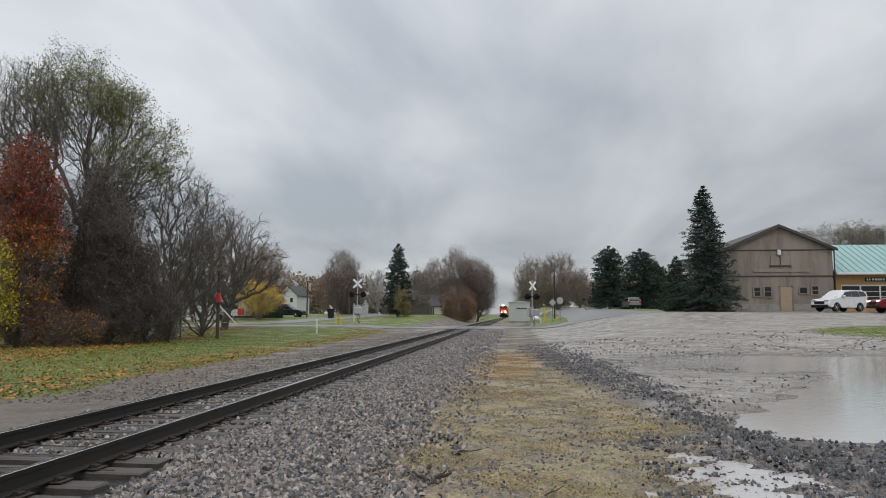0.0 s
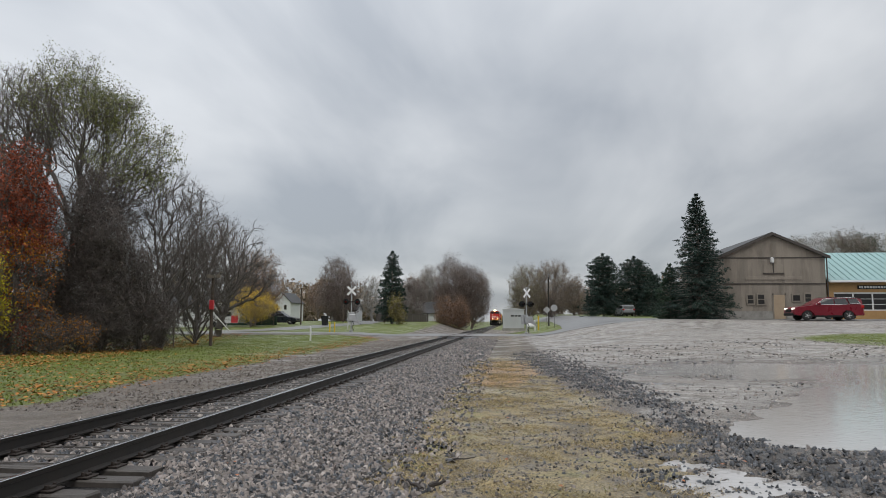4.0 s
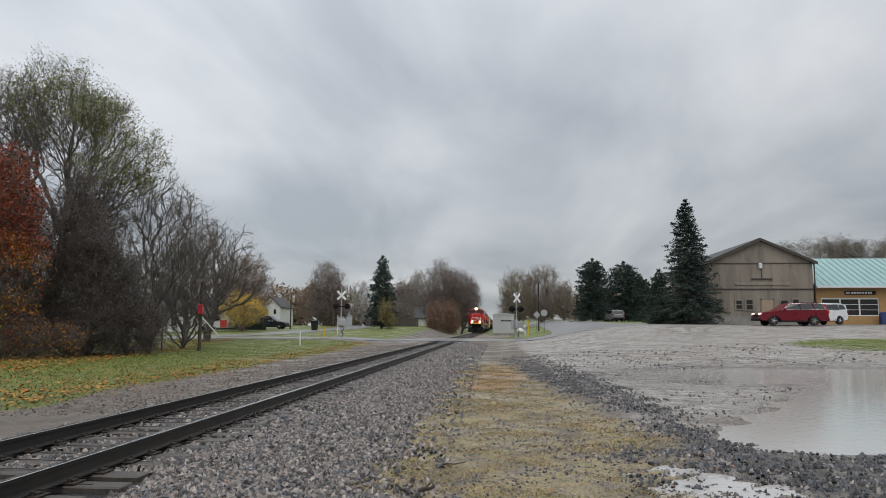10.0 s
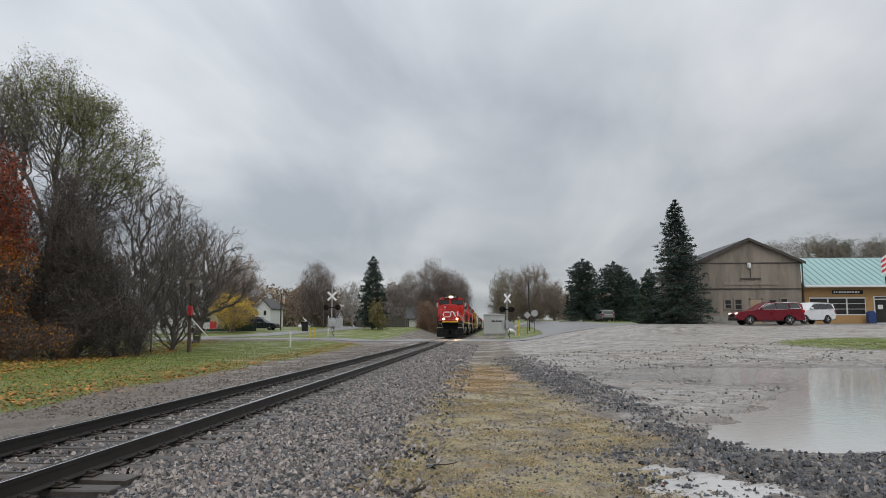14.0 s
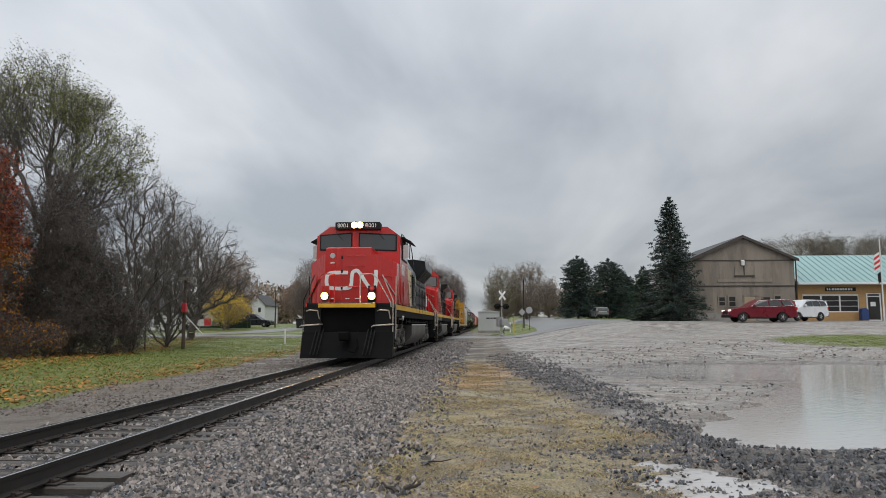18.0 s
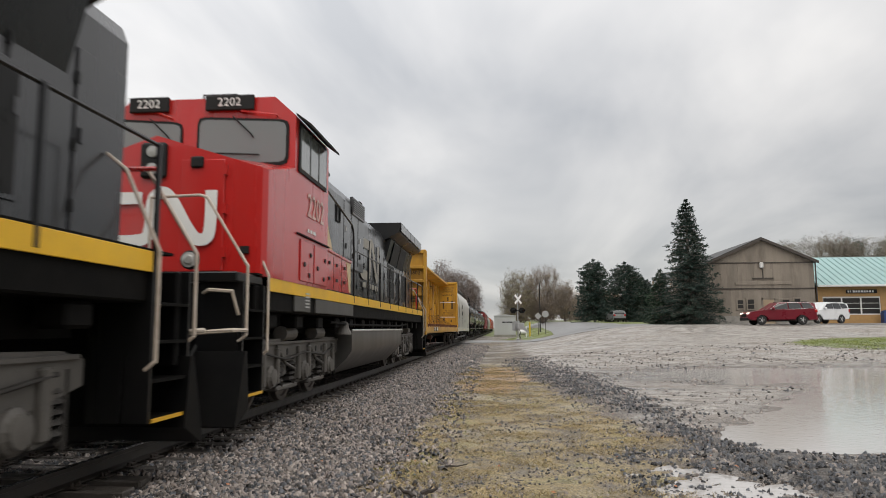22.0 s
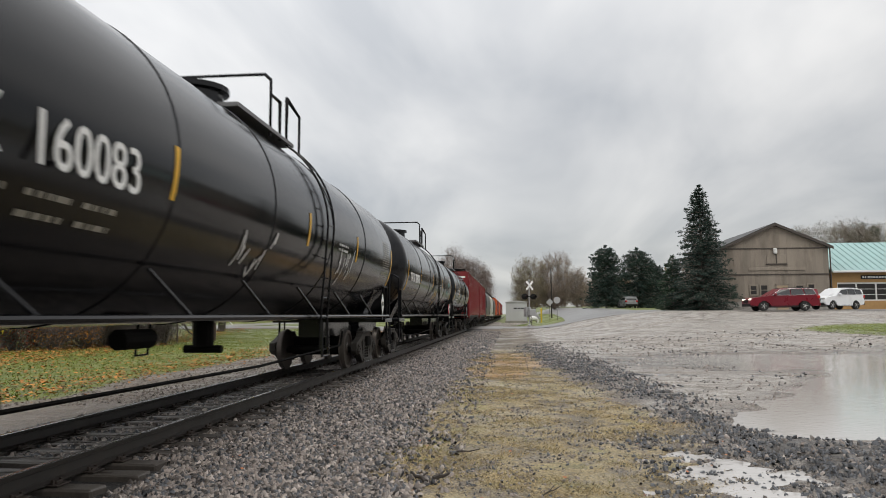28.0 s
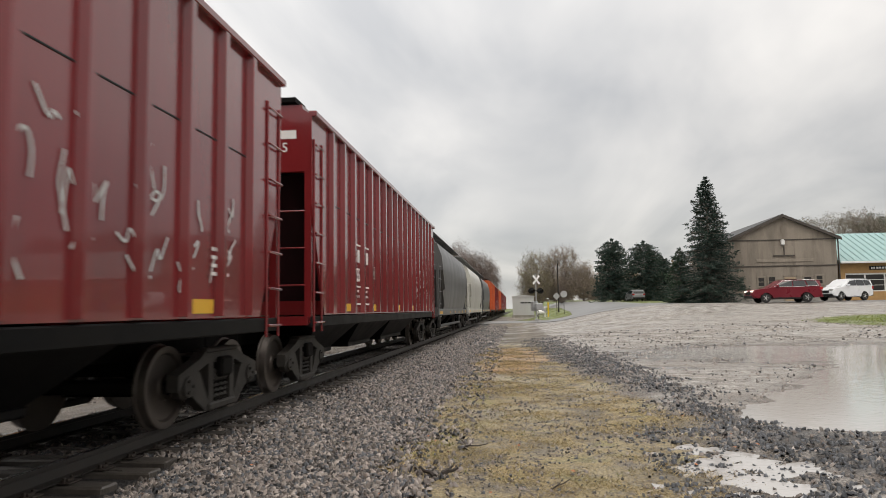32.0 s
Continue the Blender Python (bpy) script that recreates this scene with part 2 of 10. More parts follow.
    def tube(self, path, r, n=6):
        """A bent round bar, one closed skin with mitred bends."""
        pts = [Vector(p) for p in path]
        dirs = [(b - a).normalized() for a, b in zip(pts[:-1], pts[1:])]
        u = dirs[0].orthogonal().normalized()
        v, m = [], len(pts)
        for i, p in enumerate(pts):
            d = dirs[min(i, m - 2)]
            t = d if i in (0, m - 1) else (dirs[i - 1] + d)
            t = t.normalized() if t.length > 1e-6 else d
            u = (u - t * u.dot(t)).normalized()
            w = t.cross(u)
            k = 1.0 if i in (0, m - 1) else min(1.6, 1.0 / max(0.3, t.dot(d)))
            v += [p + (u * math.cos(2 * math.pi * j / n) + w * math.sin(2 * math.pi * j / n)) * r * k for j in range(n)]
        f = [(i * n + j, i * n + (j + 1) % n, (i + 1) * n + (j + 1) % n, (i + 1) * n + j) for i in range(m - 1) for j in range(n)]
        f += [tuple(range(n))[::-1], tuple(range((m - 1) * n, m * n))]
        return self.add(v, f)

    def lathe(self, prof, p0, axis, n=24):
        """Rings of (distance along axis, radius) about the line through p0."""
        p0, d = Vector(p0), Vector(axis).normalized()
        u = d.orthogonal().normalized()
        w = d.cross(u)
        v, f = [], []
        for h, r in prof:
            v += [p0 + d * h + (u * math.cos(2 * math.pi * i / n) + w * math.sin(2 * math.pi * i / n)) * r for i in range(n)]
        for k in range(len(prof) - 1):
            f += [(k * n + i, k * n + (i + 1) % n, (k + 1) * n + (i + 1) % n, (k + 1) * n + i) for i in range(n)]
        f += [tuple(range(n))[::-1], tuple(range((len(prof) - 1) * n, len(prof) * n))]
        return self.add(v, f)

    def mesh(self, name):
        me = bpy.data.meshes.new(name)
        me.from_pydata(self.v, [], self.f)
        if self.smooth:
            me.polygons.foreach_set("use_smooth", [True] * len(me.polygons))
            me.set_sharp_from_angle(angle=radians(35))
        me.update()
        return me


def part(name, mb, material, parent, label="", at=None):
    """Links a mesh as one object under a thing or a part."""
    me = mb if isinstance(mb, bpy.types.Mesh) else mb.mesh(name)
    if not me.materials:
        me.materials.append(material)
    ob = new(name, me)
    if parent is not None:
        ob.parent = parent
    if at is not None:
        ob.matrix_basis = at
    if label:
        tagged(ob, label)
    return ob


def thing(name, label, category, group="", at=None, kind=""):
    ob = new(name)
    ob.empty_display_size = 0.3
    if at is not None:
        ob.matrix_basis = at
    return tagged(ob, label, category, group, kind)


def solid(name, mb, material, label, category="", group="", at=None, kind=""):
    ob = part(name, mb, material, None, "", at)
    return tagged(ob, label, category, group, kind)


def big_mesh(name, verts, faces, material, smooth=False):
    """A large mesh from numpy arrays; all faces have the same number of corners."""
    verts, faces = np.asarray(verts, dtype=np.float32), np.asarray(faces, dtype=np.int32)
    me = bpy.data.meshes.new(name)
    k = faces.shape[1]
    me.vertices.add(len(verts)), me.loops.add(faces.size), me.polygons.add(len(faces))
    me.vertices.foreach_set("co", verts.ravel())
    me.loops.foreach_set("vertex_index", faces.ravel())
    me.polygons.foreach_set("loop_start", np.arange(0, faces.size, k, dtype=np.int32))
    me.polygons.foreach_set("loop_total", np.full(len(faces), k, dtype=np.int32))
    if smooth:
        me.polygons.foreach_set("use_smooth", np.ones(len(faces), dtype=bool))
    me.materials.append(material)
    me.update(calc_edges=True)
    return me


def words(text, size, m, material, parent, label="", name="lettering", depth=0.004, stretch=1.0):
    """Lettering in the built-in font, as a mesh."""
    cu = bpy.data.curves.new("t", "FONT")
    cu.body, cu.size, cu.extrude, cu.align_x, cu.align_y = text, size, depth, "CENTER", "CENTER"
    cu.resolution_u = 3
    tmp = new("t", cu)
    me = bpy.data.meshes.new_from_object(tmp.evaluated_get(bpy.context.evaluated_depsgraph_get()))
    bpy.data.objects.remove(tmp)
    bpy.data.curves.remove(cu)
    me.transform(Matrix.Diagonal((stretch, 1, 1, 1)))
    me.materials.clear()
    me.materials.append(material)
    return part(name, me, material, parent, label, m)


# ---- lie of the land ----
def sm(a, b, x):
    t = np.clip((x - a) / (b - a), 0, 1)
    return t * t * (3 - 2 * t)


def wob(x, y, s, k=0.0):
    """Smooth waves of several lengths, about -1 to 1."""
    return (np.sin(x * s + k + 1.7 * np.sin(y * s * 0.8 + k * 2)) + np.sin(y * s * 1.31 - k + 1.3 * np.sin(x * s * 1.1 + 2 + k))
            + 0.6 * np.sin((x + y) * s * 2.3 + k * 3 + np.sin(y * s * 2.1)) + 0.6 * np.sin((x - 1.3 * y) * s * 1.9 - k * 2)) / 3.2


def blob(x, y, cx, cy, rx, ry, turn=0.0):
    c, s = math.cos(turn), math.sin(turn)
    u, w = (x - cx) * c + (y - cy) * s, -(x - cx) * s + (y - cy) * c
    return 1 - np.sqrt((u / rx) ** 2 + (w / ry) ** 2)


def puddle_depth(x, y):
    """Above 0 where rain water stands in the lot."""
    big = np.minimum((x - 3.75 - 0.605 * (y - 12.4)) * 0.8, (y - 9.75) * 1.2)
    big = np.minimum(big, 0.6 * (24.5 - y) + 0.3)
    d = np.minimum(big, (24 - x) * 0.5)
    sheet = blob(x, y, 13.2, 25.6, 8.6, 5.6, 0.05) * 1.1
    d = np.maximum(d, sheet + 0.16 * wob(x, y * 2.2, 1.1, 5.0) + 0.10 * wob(x, y * 2.0, 3.1, 1.0) - 0.12 * sm(9.2, 12.0, x) * (1 - sm(14, 16, x)))
    d = np.maximum(d, blob(x, y, 9.6, 25.6, 5.6, 3.6, 0.25) * 0.9 + 0.22 * wob(x, y * 2.0, 1.7, 2.0) + 0.16 * wob(x * 0.8, y * 3.0, 3.6, 7.0))
    d = np.maximum(d, blob(x, y, 4.15, 19.6, 0.75, 0.42) * 1.2)
    d = np.maximum(d, blob(x, y, 2.45, 7.6, 0.9, 1.7, -0.25) * 0.6 + 0.5 * wob(x, y, 5.5, 3.0) + 0.45 * wob(x, y, 14.0, 5.0) - 0.10)
    return d + 0.13 * wob(x, y, 1.9, 1.0) + 0.06 * wob(x, y, 5.3, 2.0)


def land(x, y):
    x, y = np.asarray(x, float), np.asarray(y, float)
    z = np.full(np.broadcast(x, y).shape, -0.38)
    right = sm(-2, 14, x)
    z = z + 1.9 * sm(24, 62, y) * sm(28.5, 38, y) * right + 0.012 * np.maximum(y - 62, 0) * right * (y < 400)
    left = sm(-8, -15, x)
    z = z + left * (0.42 * sm(42, 64, y) + 0.02 * np.clip(y - 72, 0, 60)) + 0.12 * left
    dx = np.abs(x - XT)
    shoulder = 1 - sm(1.6, 3.3, dx)
    z = z * (1 - shoulder) + shoulder * -0.255
    z = np.where(x < XT, z + 0.06 * (1 - sm(2.5, 5.5, dx)) * (1 - shoulder), z)
    near = (1 - sm(30, 60, y)) * sm(0.2, 1.6, x)
    z = z + near * (0.012 * wob(x, y, 2.3) - 0.05 * np.clip(puddle_depth(x, y), -0.4, 1.0))
    # ruts that tyres left, sweeping round the wet lot
    v = (np.hypot(x - 21, (y - 50) * 1.15) + 0.5 * wob(x, y, 0.21, 4)) / 0.85
    lot = sm(1.5, 4.0, x) * (1 - sm(45, 55, y)) * (y > 0)
    z = z + lot * 0.012 * np.sin(v * 6.283) * np.clip(0.3 + wob(x, y, 0.45, 6), 0, 1) * (1 - np.clip(puddle_depth(x, y) * 2.5 + 0.5, 0, 1))
    # stone heaped up along the edge of the lot
    z = z + 0.07 * dark_zone(x, y) * np.clip(0.55 + 0.5 * wob(x, y, 2.2, 3) + 0.3 * wob(x, y, 5.0, 8), 0, 1) * (y > 3)
    # the road crosses the track level with the rails
    cross = sm(60, 65, y) * (1 - sm(77, 84, y)) * (1 - sm(5, 11, dx))
    z = z * (1 - cross) + cross * -0.012
    return z


def lz(x, y):
    return float(land(x, y))


# ---- ground: one sheet to the horizon ----
def ground_material():
    m = bpy.data.materials.new("wet_ground")
    m.use_nodes = True
    nt = m.node_tree
    L = nt.links.new
    b = nt.nodes["Principled BSDF"]
    geo = nt.nodes.new("ShaderNodeNewGeometry")

    def noise_at(scale, detail=6, rough=0.6):
        n = nt.nodes.new("ShaderNodeTexNoise")
        n.inputs["Scale"].default_value, n.inputs["Detail"].default_value, n.inputs["Roughness"].default_value = scale, detail, rough
        L(geo.outputs["Position"], n.inputs["Vector"])
        return n.outputs[0]

    def ramp(src, *stops):
        r = nt.nodes.new("ShaderNodeValToRGB")
        while len(r.color_ramp.elements) < len(stops):
            r.color_ramp.elements.new(0.5)
        for e, (p, c) in zip(r.color_ramp.elements, stops):
            e.position, e.color = p, (*c, 1)
        L(src, r.inputs[0])
        return r.outputs[0]

    def mixed(fac, a, c):
        x = nt.nodes.new("ShaderNodeMix")
        x.data_type = "RGBA"
        L(fac, x.inputs[0]), L(a, x.inputs[6]), L(c, x.inputs[7])
        return x.outputs[2]

    def mask(name, soft=0.25):
        a = nt.nodes.new("ShaderNodeAttribute")
        a.attribute_name = name
        s = nt.nodes.new("ShaderNodeMath")
        s.operation = "MULTIPLY_ADD"
        L(mid, s.inputs[0])
        s.inputs[1].default_value = 0.9
        L(a.outputs["Fac"], s.inputs[2])
        r = nt.nodes.new("ShaderNodeMapRange")
        r.interpolation_type = "SMOOTHSTEP"
        r.inputs[1].default_value, r.inputs[2].default_value = 0.95 - soft, 0.95 + soft
        L(s.outputs[0], r.inputs[0])
        return r.outputs[0]

    mid, fine, grit, wide = noise_at(3.0, 8, 0.65), noise_at(38, 6, 0.7), noise_at(140, 3), noise_at(0.5, 4)
    vor = nt.nodes.new("ShaderNodeTexVoronoi")
    vor.inputs["Scale"].default_value = 26
    L(geo.outputs["Position"], vor.inputs["Vector"])
    dirt = ramp(fine, (0.37, (0.042, 0.035, 0.029)), (0.5, (0.13, 0.107, 0.086)), (0.63, (0.29, 0.25, 0.208)))
    lot = ramp(fine, (0.37, (0.18, 0.167, 0.152)), (0.5, (0.40, 0.378, 0.35)), (0.63, (0.68, 0.645, 0.6)))
    lotdark = ramp(fine, (0.38, (0.07, 0.063, 0.056)), (0.62, (0.31, 0.285, 0.255)))
    mp = nt.nodes.new("ShaderNodeMapping")
    mp.inputs["Rotation"].default_value, mp.inputs["Scale"].default_value = (0, 0, radians(-24)), (0.10, 1.5, 1)
    ws = nt.nodes.new("ShaderNodeTexNoise")
    ws.inputs["Scale"].default_value, ws.inputs["Detail"].default_value, ws.inputs["Distortion"].default_value = 1.3, 5, 0.8
    L(geo.outputs["Position"], mp.inputs[0]), L(mp.outputs[0], ws.inputs["Vector"])
    ruts = ramp(ws.outputs[0], (0.40, (0, 0, 0)), (0.60, (0.8, 0.8, 0.8)))
    lotmix = mixed(ramp(mid, (0.40, (0, 0, 0)), (0.60, (1, 1, 1))), lotdark, lot)
    lotmix = mixed(ruts, lotmix, ramp(fine, (0.38, (0.12, 0.103, 0.088)), (0.62, (0.40, 0.355, 0.31))))
    clods = noise_at(11.0, 7, 0.72)
    lotmix = mixed(ramp(clods, (0.36, (0.85, 0.85, 0.85)), (0.47, (0, 0, 0))), lotmix, ramp(fine, (0.37, (0.055, 0.048, 0.041)), (0.63, (0.19, 0.165, 0.14))))
    lotmix = mixed(ramp(clods, (0.56, (0, 0, 0)), (0.66, (0.55, 0.55, 0.55))), lotmix, ramp(fine, (0.37, (0.36, 0.34, 0.31)), (0.63, (0.68, 0.645, 0.6))))
    # tyre tracks sweep round the lot in arcs
    tr = nt.nodes.new("ShaderNodeVectorMath")
    tr.operation = "MULTIPLY_ADD"
    L(geo.outputs["Position"], tr.inputs[0])
    tr.inputs[1].default_value, tr.inputs[2].default_value = (1, 1.15, 0), (-21, -57.5, 0)
    ln = nt.nodes.new("ShaderNodeVectorMath")
    ln.operation = "LENGTH"
    L(tr.outputs[0], ln.inputs[0])
    bend = nt.nodes.new("ShaderNodeMath")
    bend.operation = "MULTIPLY_ADD"
    L(wide, bend.inputs[0])
    bend.inputs[1].default_value = 3.4
    L(ln.outputs["Value"], bend.inputs[2])
    wave = nt.nodes.new("ShaderNodeTexNoise")
    wave.noise_dimensions = "1D"
    wave.inputs["Scale"].default_value, wave.inputs["Detail"].default_value, wave.inputs["Roughness"].default_value = 1.5, 4, 0.7
    L(bend.outputs[0], wave.inputs["W"])
    lotmix = mixed(ramp(wave.outputs[0], (0.34, (0.9, 0.9, 0.9)), (0.45, (0, 0, 0))), lotmix, ramp(fine, (0.37, (0.07, 0.06, 0.05)), (0.63, (0.23, 0.2, 0.17))))
    lotmix = mixed(ramp(wave.outputs[0], (0.56, (0, 0, 0)), (0.70, (0.5, 0.5, 0.5))), lotmix, ramp(fine, (0.37, (0.30, 0.28, 0.255)), (0.63, (0.66, 0.62, 0.57))))
    green = ramp(mid, (0.3, (0.078, 0.1, 0.018)), (0.55, (0.13, 0.158, 0.03)), (0.75, (0.2, 0.175, 0.046)))
    dry = ramp(fine, (0.37, (0.11, 0.088, 0.048)), (0.5, (0.30, 0.235, 0.125)), (0.63, (0.50, 0.41, 0.24)))
    patchy = noise_at(1.3, 5, 0.6)
    drymix = mixed(ramp(mid, (0.36, (0, 0, 0)), (0.5, (1, 1, 1))), dirt, dry)
    drymix = mixed(ramp(patchy, (0.40, (0.8, 0.8, 0.8)), (0.50, (0, 0, 0))), drymix, ramp(fine, (0.37, (0.05, 0.045, 0.038)), (0.63, (0.24, 0.21, 0.17))))
    drymix = mixed(ramp(patchy, (0.56, (0, 0, 0)), (0.68, (0.45, 0.45, 0.45))), drymix, ramp(fine, (0.37, (0.09, 0.1, 0.03)), (0.63, (0.33, 0.32, 0.11))))
    chips = nt.nodes.new("ShaderNodeTexVoronoi")
    chips.inputs["Scale"].default_value = 17
    L(geo.outputs["Position"], chips.inputs["Vector"])
    chip = ramp(chips.outputs["Distance"], (0.12, (1, 1, 1)), (0.22, (0, 0, 0)))
    chipcol = ramp(chips.outputs["Color"], (0.3, (0.04, 0.038, 0.036)), (0.6, (0.16, 0.15, 0.14)), (0.9, (0.5, 0.47, 0.43)))
    dirt, lotmix, drymix = mixed(chip, dirt, chipcol), mixed(chip, lotmix, chipcol), mixed(chip, drymix, chipcol)
    col = mixed(mask("lot"), dirt, lotmix)
    col = mixed(mask("dry"), col, drymix)
    col = mixed(mask("tan", 0.3), col, ramp(fine, (0.37, (0.15, 0.09, 0.04)), (0.63, (0.5, 0.31, 0.15))))
    col = mixed(mask("grass", 0.15), col, green)
    wet = nt.nodes.new("ShaderNodeAttribute")
    wet.attribute_name = "wet"
    soak = nt.nodes.new("ShaderNodeMix")
    soak.data_type, soak.blend_type = "RGBA", "MULTIPLY"
    L(wet.outputs["Fac"], soak.inputs[0]), L(col, soak.inputs[6])
    soak.inputs[7].default_value = (0.7, 0.67, 0.65, 1)
    col = soak.outputs[2]
    # Dark stone bed; under the ballast its black also holds shade between stones.
    col = mixed(mask("dark"), col, ramp(vor.outputs["Distance"], (0.1, (0.06, 0.057, 0.055)), (0.6, (0.012, 0.011, 0.011))))
    L(col, b.inputs["Base Color"])
    rg = nt.nodes.new("ShaderNodeMapRange")
    rg.inputs[1].default_value, rg.inputs[2].default_value = 0.35, 0.62
    rg.inputs[3].default_value, rg.inputs[4].default_value = 0.28, 0.82
    b.inputs["Specular IOR Level"].default_value = 0.38
    L(wide, rg.inputs[0])
    gl = nt.nodes.new("ShaderNodeMix")
    L(wet.outputs["Fac"], gl.inputs[0]), L(rg.outputs[0], gl.inputs[2]), L(gl.outputs[0], b.inputs["Roughness"])
    gl.inputs[3].default_value = 0.22
    ad = nt.nodes.new("ShaderNodeMath")
    ad.operation = "MULTIPLY_ADD"
    L(grit, ad.inputs[0])
    ad.inputs[1].default_value = 0.4
    L(fine, ad.inputs[2])
    bp = nt.nodes.new("ShaderNodeBump")
    bp.inputs["Strength"].default_value, bp.inputs["Distance"].default_value = 0.7, 0.03
    L(ad.outputs[0], bp.inputs["Height"]), L(bp.outputs[0], b.inputs["Normal"])
    return m


def axis_steps(stops):
    out = []
    for a, b, d in stops:
        out += list(np.arange(a, b - 1e-6, d))
    return np.array(out + [stops[-1][1]])


def grass_zone(x, y):
    """Above 0.5 on lawns: beside the thicket, past the road, and the island by the parking place."""
    w = 0.5 * wob(x, y, 0.7)
    lawn = sm(-0.6, 0.6, (-9.2 - 0.028 * y - x) + w) * (y < 300)
    lawn = lawn * (1 - sm(58.5, 60, y) * (1 - sm(71, 72.5, y)) * (x > -70))
    isle = sm(-0.1, 0.25, blob(x, y, 24.0, 40.0, 8.6, 4.2) + 0.05 * w)
    isle2 = sm(-0.1, 0.2, blob(x, y, 4.2, 92.0, 5.8, 9.0) + 0.05 * w)
    isle3 = sm(-0.1, 0.2, blob(x, y, 22.0, 92.0, 9.0, 24.0) + 0.05 * w) * (y > 74)
    beyond = sm(75.5, 77.5, y + 0.6 * w + 0.5 * np.clip(x - 12, 0, 16)) * sm(2.0, 3.0, x) * (x < 300)
    far = sm(130, 150, y) * (np.abs(x - 12) > 6)
    return np.clip(lawn + isle + isle2 + isle3 + beyond + far, 0, 1)


def dry_zone(x, y):
    """The strip of dead grass between ballast and lot."""
    edge = 0.4 * wob(x, y, 1.1, 3) + 0.3 * wob(x, y, 3.4, 6)
    r = np.interp(y, [0, 6, 10, 13, 18, 24, 40, 62], [1.7, 1.75, 2.3, 2.1, 1.4, 0.9, 0.9, 1.5])
    l = np.interp(y, [0, 7, 10, 18, 30, 62], [-1.0, -1.2, -1.6, -1.5, -1.6, -1.6])
    return sm(-0.5, 0.5, x - l + edge) * sm(-0.5, 0.5, r - x + edge) * (1 - 0.62 * sm(28, 36, y))


def dark_zone(x, y):
    """The bank of coarse dark stone along the lot."""
    c = np.interp(y, [0, 5, 7, 9, 11, 14, 18, 24, 32, 40], [4.9, 4.4, 3.95, 3.2, 2.85, 2.95, 2.5, 1.9, 1.2, 1.0])
    hw = np.interp(y, [0, 6, 8, 10, 14, 18, 24, 32, 40], [1.6, 1.2, 0.8, 0.5, 0.5, 0.85, 1.2, 1.2, 0.8])
    bar = sm(0.0, 0.5, x - 3.1 - 0.5 * np.maximum(0, 7.6 - y) + 0.3 * wob(x, y, 2.6, 7)) * sm(0.0, 0.5, 9.75 - y + 0.25 * wob(x, y, 2.1, 1)) * (y > 3)
    return np.clip(sm(-0.4, 0.5, hw - np.abs(x - c) + 0.45 * wob(x, y, 1.7, 5) + 0.2 * wob(x, y, 4.3, 2)) * (1 - 0.7 * sm(20, 34, y)) * (y < 42) + bar, 0, 1)


xs = axis_steps([(-900, -200, 60), (-200, -60, 8), (-60, -16, 1.5), (-16, -9, 0.5), (-9, 1.2, 0.16), (1.2, 4.4, 0.08), (4.4, 12, 0.16), (12, 40, 0.5), (40, 100, 4), (100, 300, 25), (300, 900, 100)])
ys = axis_steps([(-400, -40, 40), (-40, 0, 4), (0, 3, 0.5), (3, 6, 0.16), (6, 10.4, 0.08), (10.4, 30, 0.16), (30, 66, 0.5), (66, 140, 1.5), (140, 300, 12), (300, 900, 60), (900, 1800, 300)])
GX, GY = np.meshgrid(xs, ys)
GZ = land(GX, GY)
nx, ny = len(xs), len(ys)
idx = np.arange(nx * ny).reshape(ny, nx)
quads = np.stack([idx[:-1, :-1], idx[:-1, 1:], idx[1:, 1:], idx[1:, :-1]], -1).reshape(-1, 4)
gm = big_mesh("ground", np.stack([GX, GY, GZ], -1).reshape(-1, 3), quads, ground_material(), True)
lot_zone = sm(0.3, 1.5, GX - np.interp(GY, [0, 30, 62], [2.0, 0.8, 0.5])) * (1 - sm(63, 66, GY)) * (GX < 70)
ballast_zone = sm(-3.9, -3.5, GX) * (1 - dry_zone(GX, GY)) * (GX < 0) * (GY < 62) * (GY > -20)
wet_zone = sm(-0.55, 0.05, puddle_depth(GX, GY)) * (GX > 0.8) * (GY > 3) * (GY < 36) * (GX < 30)
for name, val in (("lot", lot_zone), ("wet", wet_zone), ("grass", grass_zone(GX, GY)), ("dry", dry_zone(GX, GY)), ("tan", sm(-0.35, 0.35, blob(GX, GY, -0.45, 24.0, 1.35, 5.5) + 0.25 * wob(GX, GY, 1.4, 2))), ("dark", np.maximum(np.maximum(dark_zone(GX, GY) * 0.55, ballast_zone * 0.62), sm(0.45, 0.15, np.abs(GX - XT - 0.25) - 1.5) * (GY < 64)))):
    at = gm.attributes.new(name, "FLOAT", "POINT")
    at.data.foreach_set("value", np.asarray(val, dtype=np.float32).ravel())
ground = tagged(new("ground", gm), "wet gravel, dead grass and lawn around a railway line", kind="structure")

M_ROAD = mat("wet_worn_asphalt", (0.20, 0.197, 0.193), 0.42, var=0.25, scale=0.6, fine=50, bump=0.2, dirt=(0.11, 0.108, 0.105), dirt_amt=0.5, spec=0.45)


